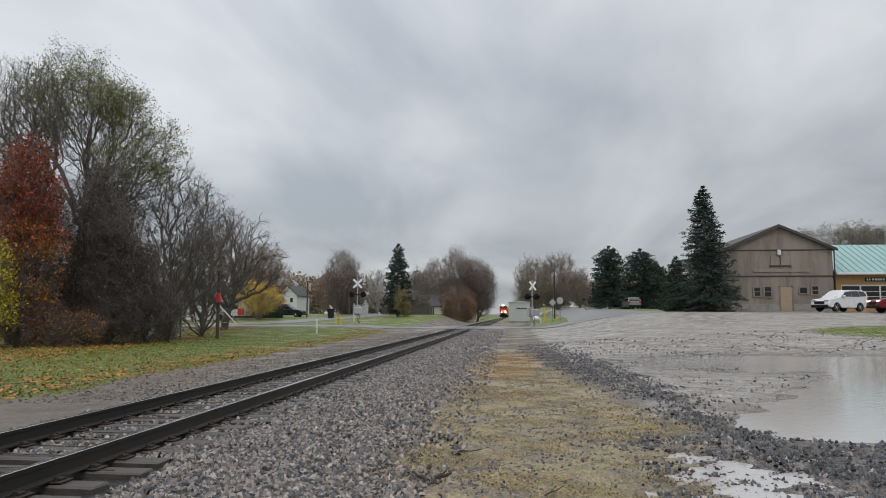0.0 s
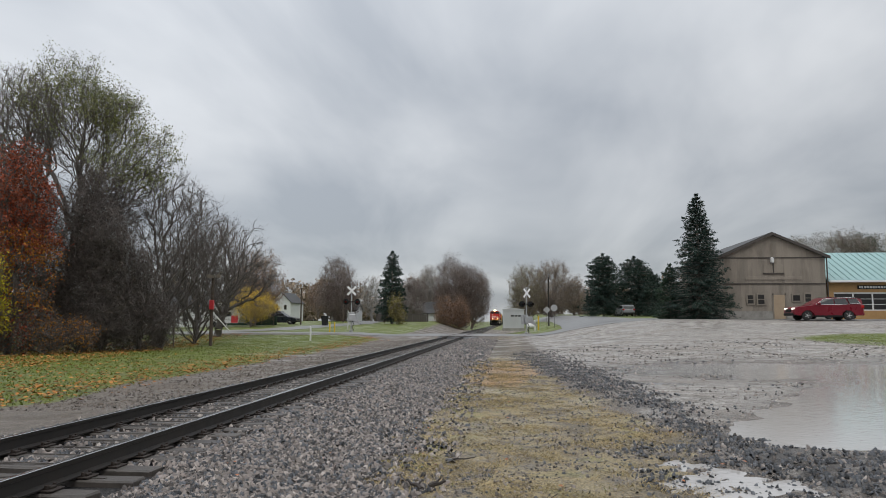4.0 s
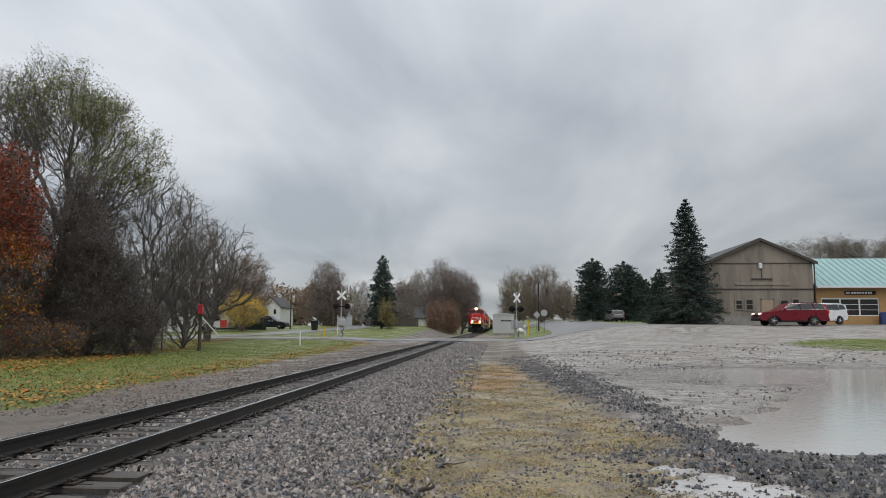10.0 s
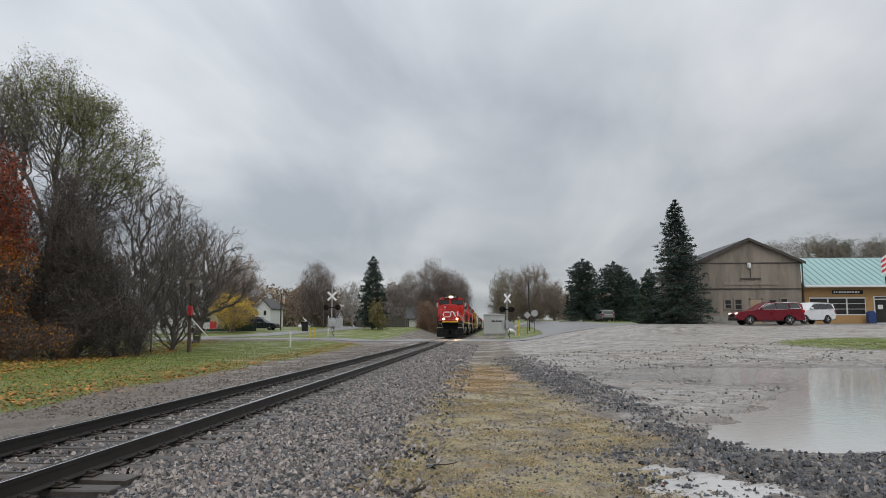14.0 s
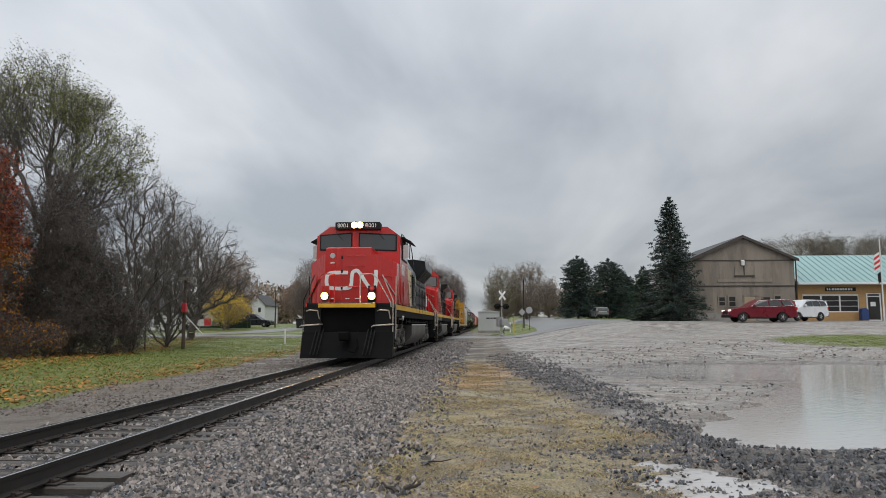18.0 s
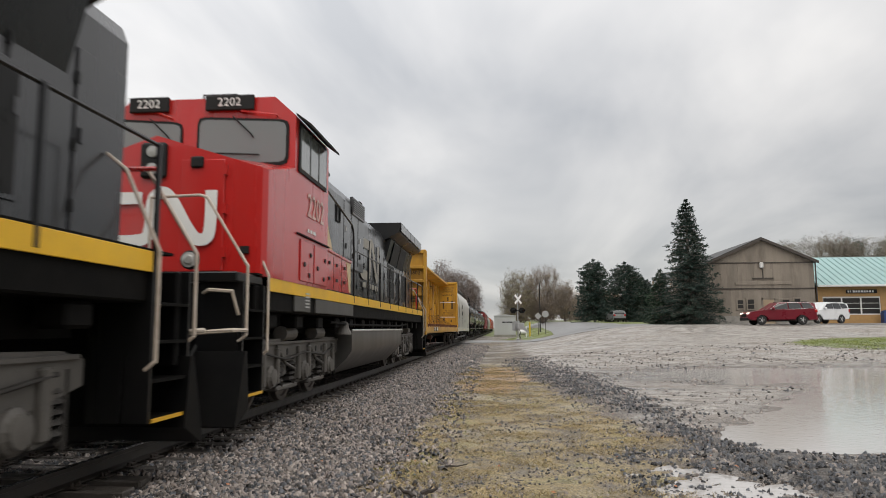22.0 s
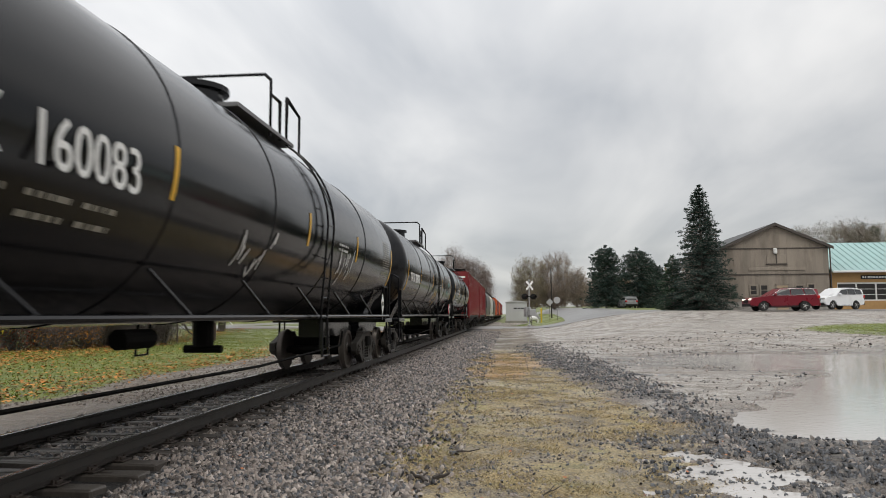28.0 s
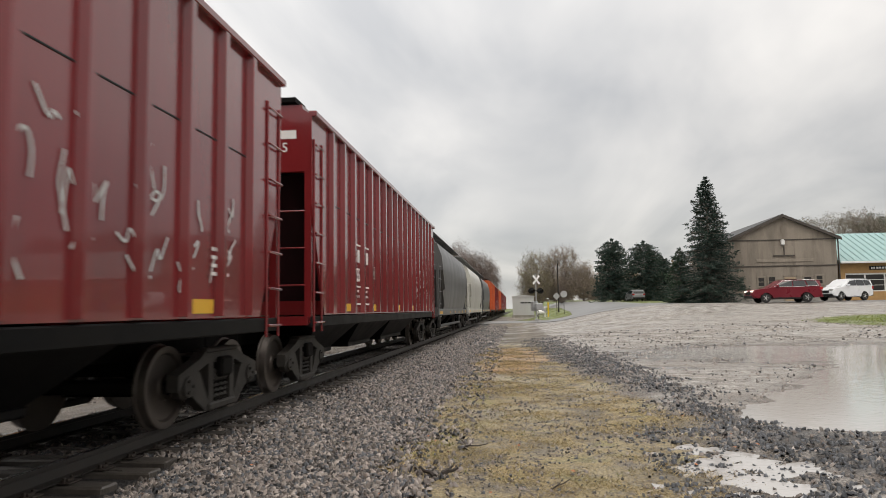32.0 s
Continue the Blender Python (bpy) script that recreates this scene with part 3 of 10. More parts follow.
def strip(name, line, width, material, label, lift=0.02, cuts=4):
    """A road laid along a line, a little above the land."""
    pts = []
    for (x0, y0), (x1, y1) in zip(line[:-1], line[1:]):
        n = max(2, int(math.hypot(x1 - x0, y1 - y0) / 1.5))
        pts += [(x0 + (x1 - x0) * i / n, y0 + (y1 - y0) * i / n) for i in range(n)]
    pts.append(line[-1])
    v, f = [], []
    for i, (x, y) in enumerate(pts):
        a, b = pts[max(0, i - 1)], pts[min(len(pts) - 1, i + 1)]
        d = Vector((b[0] - a[0], b[1] - a[1])).normalized()
        for j in range(cuts + 1):
            o = (j / cuts - 0.5) * width
            px, py = x - d.y * o, y + d.x * o
            v.append((px, py, lz(px, py) + lift))
    for i in range(len(pts) - 1):
        for j in range(cuts):
            k = i * (cuts + 1) + j
            f.append((k, k + cuts + 1, k + cuts + 2, k + 1))
    v += [(p[0], p[1], p[2] - 0.3) for p in v[:1]]
    me = big_mesh(name, v, [q[::-1] for q in f], material, True)
    return tagged(new(name, me), label, kind="structure")


strip("road", [(-120, 66), (-30, 65.5), (-8.2, 68)], 7.5, M_ROAD, "wet grey asphalt road leading to the level crossing")
strip("road", [(-1.3, 69), (8, 70), (16, 66), (28, 61.5), (70, 56)], 8.5, M_ROAD, "wet grey asphalt road past the weathered barn")
strip("road", [(8.9, 71.5), (9.8, 88), (11, 130), (8, 200)], 7.0, M_ROAD, "wet asphalt side road between lawns", lift=0.035)
strip("road", [(-32, 68), (-27, 80), (-24, 110), (-30, 200)], 5.0, M_ROAD, "narrow asphalt lane curving behind the crossing", lift=0.035)


def water_material():
    m = bpy.data.materials.new("puddle_water")
    m.use_nodes = True
    nt = m.node_tree
    b = nt.nodes["Principled BSDF"]
    b.inputs["Base Color"].default_value = (0.46, 0.44, 0.42, 1)
    b.inputs["Roughness"].default_value, b.inputs["IOR"].default_value = 0.045, 1.45
    geo = nt.nodes.new("ShaderNodeNewGeometry")
    n = nt.nodes.new("ShaderNodeTexNoise")
    n.inputs["Scale"].default_value, n.inputs["Detail"].default_value = 9, 3
    bp = nt.nodes.new("ShaderNodeBump")
    bp.inputs["Strength"].default_value, bp.inputs["Distance"].default_value = 0.22, 0.02
    nt.links.new(geo.outputs["Position"], n.inputs["Vector"]), nt.links.new(n.outputs[0], bp.inputs["Height"])
    nt.links.new(bp.outputs[0], b.inputs["Normal"])
    return m


M_WATER = water_material()
for x0, y0, x1, y1, level in ((1.2, 4.5, 26, 34, -0.382),):
    wx, wy = np.meshgrid(np.linspace(x0, x1, 12), np.linspace(y0, y1, 12))
    wz = level + 0 * wx
    wi = np.arange(144).reshape(12, 12)
    wq = np.stack([wi[:-1, :-1], wi[:-1, 1:], wi[1:, 1:], wi[1:, :-1]], -1).reshape(-1, 4)
    tagged(new("water", big_mesh("water", np.stack([wx, wy, wz], -1).reshape(-1, 3), wq, M_WATER)),
           "rain puddles standing in the gravel lot", kind="structure")


# ---- track ----
M_RAIL = mat("dark_rail_steel", (0.014, 0.011, 0.009), 0.5, metal=0.0, var=0.4, scale=6, bump=0.1, dirt=(0.03, 0.02, 0.014), dirt_amt=0.4)
M_RAILTOP = mat("polished_rail_head", (0.55, 0.55, 0.56), 0.2, metal=0.9, var=0.15, scale=10, bump=0.02)
M_TIE = mat("wet_grey_timber", (0.068, 0.058, 0.05), 0.5, var=0.5, scale=4, fine=30, bump=0.5, dirt=(0.05, 0.044, 0.038), dirt_amt=0.6, island=0.3)
track = thing("railway_track", "single railway track of dark rails on weathered wooden ties", "railway track", kind="structure")
prof = [(-0.076, -0.172), (0.076, -0.172), (0.076, -0.160), (0.02, -0.14), (0.012, -0.05), (0.036, -0.04), (0.036, -0.003), (-0.036, -0.003), (-0.036, -0.04), (-0.012, -0.05), (-0.02, -0.14), (-0.076, -0.160)]
RAIL_X = (-5.505, -4.055)
for x in RAIL_X:
    r = part("rail", MB().prism([(x + a, z) for a, z in prof], -60, 900, "y"), M_RAIL, track)
    part("railhead", MB().prism([(x - 0.034, -0.0035), (x + 0.034, -0.0035), (x + 0.026, 0.0), (x - 0.026, 0.0)], -60, 900, "y"), M_RAILTOP, r, "shiny worn rail head")


M_STONE = mat("grey_ballast_stone", (0.162, 0.14, 0.125), 0.45, var=0.4, scale=12, fine=70, bump=0.5, spec=0.4, island=0.9, dirt=(0.11, 0.07, 0.055), dirt_amt=0.35)
M_STONEP = mat("pale_ballast_stone", (0.29, 0.255, 0.228), 0.5, var=0.3, scale=9, fine=60, bump=0.3, spec=0.3, island=0.5)
M_STONED = mat("wet_dark_stone", (0.058, 0.061, 0.067), 0.34, var=0.35, scale=9, fine=60, bump=0.3, spec=0.4, island=0.8)
M_PEBBLE = mat("pale_wet_pebble", (0.1, 0.08, 0.064), 0.6, var=0.3, scale=9, fine=60, bump=0.2, island=0.55)
M_PLATE = mat("rusty_tie_plate", (0.035, 0.026, 0.021), 0.6, metal=0.3, var=0.4, scale=9, bump=0.2)
XC = XT - 0.04

# wooden ties, each a little askew
rt = random.Random(5)
tie_meshes = []
for k in range(5):
    mb = MB().cbox(-1.3, -0.112, -0.18, 1.3, 0.112, 0.0, 0.018)
    mb.v = [(x + rt.uniform(-0.012, 0.012), y + rt.uniform(-0.006, 0.006), z + rt.uniform(-0.006, 0.006)) for x, y, z in mb.v]
    # grain splits along the top
    for j in range(4):
        y = rt.uniform(-0.08, 0.08)
        x = rt.uniform(-1.2, 0.4)
        mb.box(x, y - 0.012, -0.002, x + rt.uniform(0.4, 0.9), y + 0.012, rt.uniform(0.003, 0.008))
    me = mb.mesh("tie")
    me.materials.append(M_TIE)
    tie_meshes.append(me)
plate = MB().cbox(-0.17, -0.095, 0.0, 0.17, 0.095, 0.016, 0.004)
for sx in (-1, 1):
    for sy in (-1, 1):
        plate.cbox(sx * 0.098 - 0.014, sy * 0.055 - 0.014, 0.01, sx * 0.098 + 0.014, sy * 0.055 + 0.014, 0.055, 0.004)
    plate.cbox(sx * 0.10 - 0.03, -0.04, 0.012, sx * 0.10 + 0.03, 0.04, 0.04, 0.006)
plate_me = plate.mesh("tie_plate")
plate_me.materials.append(M_PLATE)
y, n_tie = -9.0, 0
while y < 61.5 and n_tie < 150:
    dx, tilt = rt.uniform(-0.06, 0.06), rt.uniform(-1.2, 1.2)
    part("tie", tie_meshes[n_tie % 5], M_TIE, track, "", pose(XC + dx, y, -0.187 + rt.uniform(-0.008, 0.0), rt.uniform(-1, 1), 0, tilt))
    for rx in RAIL_X:
        part("tie_plate", plate_me, M_PLATE, track, "", pose(rx, y, -0.187))
    y += 0.50 + rt.uniform(-0.03, 0.03)
    n_tie += 1
far_ties = MB()
y = 79.0
while y < 320:
    far_ties.box(XC - 1.3, y, -0.3, XC + 1.3, y + 0.22, -0.19)
    y += 0.5
tagged(part("far_ties", far_ties, M_TIE, track), "weathered ties beyond the crossing", kind="stuff")

# level crossing: planks between and beside the rails
M_PLANK = mat("worn_crossing_plank", (0.13, 0.12, 0.11), 0.4, var=0.35, scale=3, fine=30, bump=0.4, dirt=(0.06, 0.055, 0.05), dirt_amt=0.5)
cross_ob = thing("level_crossing", "wet timber and asphalt level crossing over the track", "level crossing", kind="structure")
for a, b in ((RAIL_X[0] - 0.75, RAIL_X[0] - 0.06), (RAIL_X[0] + 0.13, XC - 0.02), (XC + 0.02, RAIL_X[1] - 0.13), (RAIL_X[1] + 0.06, RAIL_X[1] + 0.75)):
    w = (b - a) / 2
    for i in range(2):
        part("plank", MB().cbox(a + i * w + 0.01, 63.5, -0.2, a + (i + 1) * w - 0.01, 76.5, -0.006, 0.01), M_PLANK, cross_ob)
for a, b in ((-8.6, RAIL_X[0] - 0.77), (RAIL_X[1] + 0.77, -0.9)):
    part("approach", MB().cbox(a, 64, -0.3, b, 76, -0.004, 0.02), M_ROAD, cross_ob)


# ---- loose stone ----
def rocks(name, px, py, size, material, label, sink=0.35, seed=1, zoff=None, flat=1.0):
    """Many small angular broken stones as one mesh, each a skewed block with knocked-off corners."""
    rng = np.random.default_rng(seed)
    n = len(px)
    top = np.array([(-0.62, -0.5, 0.75), (0.55, -0.62, 0.75), (0.6, 0.5, 0.75), (-0.5, 0.62, 0.75), (-1, -0.75, -0.55), (0.85, -1, -0.55), (1, 0.8, -0.55), (-0.8, 1, -0.55), (-0.8, -0.7, -0.8), (0.75, -0.75, -0.8), (0.8, 0.7, -0.8), (-0.7, 0.8, -0.8)])
    fc = np.array([(0, 1, 2, 3), (0, 4, 5, 1), (1, 5, 6, 2), (2, 6, 7, 3), (3, 7, 4, 0), (4, 8, 9, 5), (5, 9, 10, 6), (6, 10, 11, 7), (7, 11, 8, 4)])[:5]
    v = top[None, :8] * [1, 1, 1.25] + rng.uniform(-0.27, 0.27, (n, 8, 3))
    v = v * (size[:, None, None] * rng.uniform([0.7, 0.5, 0.4], [1.3, 0.95, 0.85], (n, 3))[:, None, :]) * [1, 1, flat]
    a = rng.uniform(0, 6.283, n)
    ca, sa = np.cos(a)[:, None], np.sin(a)[:, None]
    x, y_ = v[:, :, 0] * ca - v[:, :, 1] * sa, v[:, :, 0] * sa + v[:, :, 1] * ca
    z = v[:, :, 2] + x * rng.normal(0, 0.5, n)[:, None] + y_ * rng.normal(0, 0.5, n)[:, None]
    gz = land(px, py) if zoff is None else zoff
    out = np.stack([x + px[:, None], y_ + py[:, None], z + (gz + size * (0.5 - sink))[:, None]], -1).reshape(-1, 3)
    faces = (fc[None] + (np.arange(n) * 8)[:, None, None]).reshape(-1, 4)
    return tagged(new(name, big_mesh(name, out, faces, material)), label, kind="stuff")


def scatter(n, x0, x1, y0, y1, keep, seed, near=1.6):
    """Points in a strip, thicker towards the near end, kept where keep(x, y) exceeds a random number."""
    rng = np.random.default_rng(seed)
    x = rng.uniform(x0, x1, n)
    u = rng.uniform(0, 1, n) ** near
    y_ = y0 + (y1 - y0) * u
    k = keep(x, y_) > rng.uniform(0, 1, n)
    return x[k], y_[k], rng


def off_rails(x, y_):
    return (np.minimum(np.abs(x - RAIL_X[0]), np.abs(x - RAIL_X[1])) > 0.11) * 1.0


# right-hand shoulder: broken stone, mixed with paler and blacker pieces
def shoulder_keep(x, y_):
    return (1 - 0.96 * dry_zone(x, y_)) * sm(-3.5, -3.3, x)


TINTS = ((M_STONE, 0.56, "grey crushed stone ballast beside the rails"), (M_STONEP, 0.18, "pale crushed stone among the ballast"), (M_STONED, 0.26, "dark wet stone among the ballast"))
for k_, (m_, sh_, lb_) in enumerate(TINTS):
    bx, by, rg = scatter(int(88000 * sh_), -3.6, -0.6, 4.2, 30, shoulder_keep, 11 + 50 * k_, 1.9)
    rocks("ballast_stones", bx, by, (0.013 + 0.019 * rg.uniform(0, 1, len(bx)) ** 1.3) * (1 + by * 0.018), m_, lb_, seed=2 + 50 * k_, sink=0.0)
    bx, by, rg = scatter(int(9000 * sh_), -3.6, -1.0, 30, 62, lambda x, y_: sm(-3.5, -3.3, x), 12 + 50 * k_, 1.0)
    rocks("ballast_stones", bx, by, rg.uniform(0.04, 0.08, len(bx)), m_, lb_, seed=3 + 50 * k_)
    # between the rails and round the tie ends, lying lower than the ties
    bx, by, rg = scatter(int(24000 * sh_), -6.5, -3.2, 7, 60, lambda x, y_: off_rails(x, y_) * np.where((np.abs(((y_ - 1.0) % 0.5) - 0.25) < 0.125) | (x > -3.5), 1.0, 0.12), 13 + 50 * k_, 1.5)
    rocks("ballast_stones", bx, by, rg.uniform(0.018, 0.036, len(bx)) * (1 + by * 0.01), m_, lb_, seed=4 + 50 * k_, zoff=np.full(len(bx), -0.225))
bx, by, rg = scatter(6000, -10.5, -6.2, 12, 60, lambda x, y_: (1 - 0.8 * sm(-8.2, -10.2, x)), 14, 1.2)
rocks("shoulder_stones", bx, by, rg.uniform(0.012, 0.036, len(bx)), M_PEBBLE, "scattered pale stones on the far shoulder", seed=5, sink=0.45)


# ragged bank of dark stone along the lot, thinning out on both sides
def bank_keep(x, y_):
    ragged = np.clip(0.5 + 0.9 * wob(x, y_, 2.6, 9) + 0.7 * wob(x, y_, 6.1, 4), 0.02, 1)
    return np.clip(dark_zone(x, y_) * 1.1, 0, 1) ** 1.2 * np.clip(ragged + 0.15, 0, 1)


for k_, (m_, num) in enumerate(((M_STONED, 70000), (M_STONE, 24000), (M_STONEP, 4500))):
    bx, by, rg = scatter(num, 0.0, 8.5, 4.0, 38, bank_keep, 15 + k_, 1.7)
    rocks("dark_stones", bx, by, (0.008 + 0.021 * rg.uniform(0, 1, len(bx)) ** 1.6) * (1 + by * 0.014), m_, "coarse wet stones along the edge of the lot", seed=6 + k_, sink=0.05)
bx, by, rg = scatter(5000, 1.3, 3.9, 5.6, 10, lambda x, y_: np.clip(0.35 + 0.9 * wob(x, y_, 4.1, 2), 0.03, 1), 77, 1.2)
rocks("dark_stones", bx, by, 0.008 + 0.022 * rg.uniform(0, 1, len(bx)) ** 1.8, M_STONED, "dark stones standing in shallow rain water", seed=78, sink=0.1)
# grit on the dead grass and the lot
for k_, (m_, num) in enumerate(((M_STONED, 14000), (M_STONE, 14000), (M_STONEP, 5000))):
    bx, by, rg = scatter(num, -1.8, 3.4, 4.5, 34, lambda x, y_: np.clip(0.5 + 0.9 * wob(x, y_, 2.1, 7), 0.1, 1) * np.clip(dry_zone(x, y_) + 0.25, 0, 1), 16 + 20 * k_, 1.7)
    rocks("grit", bx, by, 0.005 + 0.019 * rg.uniform(0, 1, len(bx)) ** 2.4, m_, "grit lying in the dead grass", seed=7 + k_, sink=0.3)
    bx, by, rg = scatter(int(num * (0.35 if m_ is M_STONED else 1.2)), 1.5, 22, 6, 40, lambda x, y_: (puddle_depth(x, y_) < 0.12) * np.clip(0.4 + 0.9 * wob(x, y_, 1.3, 5), 0.05, 1), 17 + 20 * k_, 1.4)
    rocks("lot_pebbles", bx, by, (0.006 + 0.022 * rg.uniform(0, 1, len(bx)) ** 2.4) * (1 + 0.03 * by), m_, "pebbles on the muddy gravel lot", seed=8 + k_, sink=0.35)


# ---- dead grass, lawn blades and fallen leaves ----
def blades(name, px, py, h, w, material, label, flat=0.5, seed=1):
    rng = np.random.default_rng(seed)
    n = len(px)
    a = rng.uniform(0, 6.283, n)
    lean = h * rng.uniform(flat * 0.4, flat * 2.2, n)
    b = rng.uniform(0, 6.283, n)
    z = land(px, py)
    p0 = np.stack([px - np.cos(a) * w, py - np.sin(a) * w, z - 0.005], -1)
    p1 = np.stack([px + np.cos(a) * w, py + np.sin(a) * w, z - 0.005], -1)
    p2 = np.stack([px + np.cos(b) * lean, py + np.sin(b) * lean, z + h * rng.uniform(0.5, 1.0, n)], -1)
    v = np.stack([p0, p1, p2], 1).reshape(-1, 3)
    return tagged(new(name, big_mesh(name, v, np.arange(3 * n).reshape(-1, 3), material)), label, kind="stuff")


M_STRAW = mat("dead_straw_grass", (0.345, 0.27, 0.15), 0.9, spec=0.1, var=0.3, scale=2.2, fine=30, bump=0, island=0.7, dirt=(0.16, 0.15, 0.06), dirt_amt=0.6)
M_TAN = mat("tan_dead_grass", (0.42, 0.27, 0.12), 0.9, spec=0.1, var=0.3, scale=2.2, fine=30, bump=0, island=0.4)
M_LAWN = mat("lawn_grass", (0.14, 0.178, 0.028), 0.85, spec=0.1, var=0.35, scale=1.2, fine=20, bump=0, island=0.4, dirt=(0.16, 0.13, 0.04), dirt_amt=0.6)


def straw_keep(x, y_):
    patch = 0.45 + 0.7 * wob(x, y_, 1.3, 4) + 0.6 * wob(x, y_, 3.7, 8) + 0.3 * wob(x, y_, 9.0, 3)
    return dry_zone(x, y_) * np.clip(patch * 1.8 - 0.4, 0.05, 1)


gx, gy, rg = scatter(300000, -2.2, 3.2, 4.2, 30, straw_keep, 21, 1.8)
blades("dead_grass", gx, gy, rg.uniform(0.015, 0.05, len(gx)), rg.uniform(0.0016, 0.0036, len(gx)) * (1 + gy * 0.07), M_STRAW, "matted tan dead grass on the strip", 1.6, 5)
gx, gy, rg = scatter(16000, -1.6, 1.6, 14, 40, lambda x, y_: sm(-0.2, 0.4, blob(x, y_, -0.5, 22.0, 0.85, 4.2, 0.0) + 0.3 * wob(x, y_, 1.7, 2)), 27, 1.2)
blades("dead_grass", gx, gy, rg.uniform(0.012, 0.04, len(gx)), rg.uniform(0.004, 0.009, len(gx)), M_TAN, "patch of orange-tan dead grass", 1.6, 9)
gx, gy, rg = scatter(70000, -2.4, 1.6, 4.2, 40, lambda x, y_: dry_zone(x, y_) * np.exp(-((x + 1.15 + 0.2 * wob(x, y_, 0.8, 2)) / 0.55) ** 2) * np.clip(0.35 + wob(x, y_, 1.1, 5), 0, 1), 28, 1.7)
blades("green_tufts", gx, gy, rg.uniform(0.015, 0.05, len(gx)), rg.uniform(0.002, 0.004, len(gx)) * (1 + gy * 0.06), M_LAWN, "green tufts along the ballast", 0.9, 16)
gx, gy, rg = scatter(9000, -2.2, 3.6, 4.2, 26, lambda x, y_: dry_zone(x, y_) * (wob(x, y_, 0.9, 11) + 0.6 * wob(x, y_, 2.4, 2) > 0.45) * 1.0, 22, 1.8)
blades("green_tufts", gx, gy, rg.uniform(0.02, 0.06, len(gx)), rg.uniform(0.002, 0.005, len(gx)) * (1 + gy * 0.05), M_LAWN, "green tufts among the dead grass", 0.7, 6)
gx, gy, rg = scatter(70000, -40, -9, 13, 60, lambda x, y_: grass_zone(x, y_), 23, 1.2)
blades("lawn_blades", gx, gy, rg.uniform(0.03, 0.08, len(gx)), rg.uniform(0.012, 0.024, len(gx)), M_LAWN, "short green lawn grass by the track", 0.6, 7)
gx, gy, rg = scatter(14000, 14, 34, 34, 46, lambda x, y_: grass_zone(x, y_), 24, 1.0)
blades("lawn_blades", gx, gy, rg.uniform(0.025, 0.06, len(gx)), rg.uniform(0.015, 0.03, len(gx)), M_LAWN, "green grass on the parking island", 0.6, 8)


def leaf_litter(name, px, py, size, material, label, seed=1, lift=0.02):
    rng = np.random.default_rng(seed)
    n = len(px)
    a = rng.uniform(0, 6.283, n)
    z = land(px, py) + lift + rng.uniform(0, 0.03, n)
    q = []
    for da, r in ((0, 1.0), (1.5, 0.6), (3.14, 0.9), (4.7, 0.6)):
        q.append(np.stack([px + np.cos(a + da) * size * r, py + np.sin(a + da) * size * r, z + rng.uniform(-0.3, 0.5, n) * size], -1))
    v = np.stack(q, 1).reshape(-1, 3)
    return tagged(new(name, big_mesh(name, v, np.arange(4 * n).reshape(-1, 4), material)), label, kind="stuff")


M_LEAFBR = mat("fallen_brown_leaf", (0.36, 0.15, 0.045), 0.7, spec=0.15, var=0.35, scale=2, bump=0, island=0.6, dirt=(0.32, 0.19, 0.05), dirt_amt=0.6)
M_LEAFOR = mat("fallen_orange_leaf", (0.36, 0.13, 0.05), 0.5, var=0.3, scale=2, bump=0, island=0.4)
gx, gy, rg = scatter(30000, -26, -7.4, 12, 60, lambda x, y_: np.clip(np.exp(-((x + 9.9 + 0.028 * y_) / 1.0) ** 2) * 0.85 + 0.025 * (x < -10) * (y_ < 45) + 0.75 * sm(-0.9, 0.3, -11.5 - 0.19 * y_ - x + 0.9 * wob(x, y_, 0.8, 3)) + 0.3 * sm(30, 18, y_) * (x < -9.6), 0, 1), 31, 1.2)
leaf_litter("fallen_leaves", gx, gy, rg.uniform(0.035, 0.07, len(gx)), M_LEAFBR, "brown and orange leaves fallen on the lawn", 3, 0.05)
gx, gy, rg = scatter(260, -3.4, 3.4, 4.6, 24, lambda x, y_: np.ones_like(x) * 0.5, 32, 1.6)
leaf_litter("stray_leaves", gx, gy, rg.uniform(0.012, 0.028, len(gx)), M_LEAFOR, "stray orange leaves on grass and ballast", 4, 0.045)
M_BARK = mat("wet_dark_wood", (0.03, 0.022, 0.017), 0.6, var=0.4, scale=20, bump=0.4)
for sx, sy, ln, an, rr in ((-0.86, 7.0, 0.26, 2.3, 0.026), (-0.8, 7.12, 0.16, 0.4, 0.03), (-0.75, 8.5, 0.34, 0.1, 0.012), (0.25, 6.6, 0.3, 0.9, 0.008)):
    z = lz(sx, sy) + rr * 0.8
    mb = MB()
    pts = [(sx + math.cos(an) * ln * k / 3 + 0.01 * (k % 2), sy + math.sin(an) * ln * k / 3, z + 0.015 * (k % 2) + 0.01 * k) for k in range(4)]
    for i in range(3):
        mb.cyl(pts[i], pts[i + 1], rr * (1 - 0.2 * i), rr * (0.8 - 0.2 * i), 7)
    mb.cyl(pts[1], (pts[1][0] + 0.05, pts[1][1] + 0.05, z + 0.07), rr * 0.5, rr * 0.2, 5)
    solid("broken_branch", mb, M_BARK, "short broken dark branch lying on the dead grass", "branch")


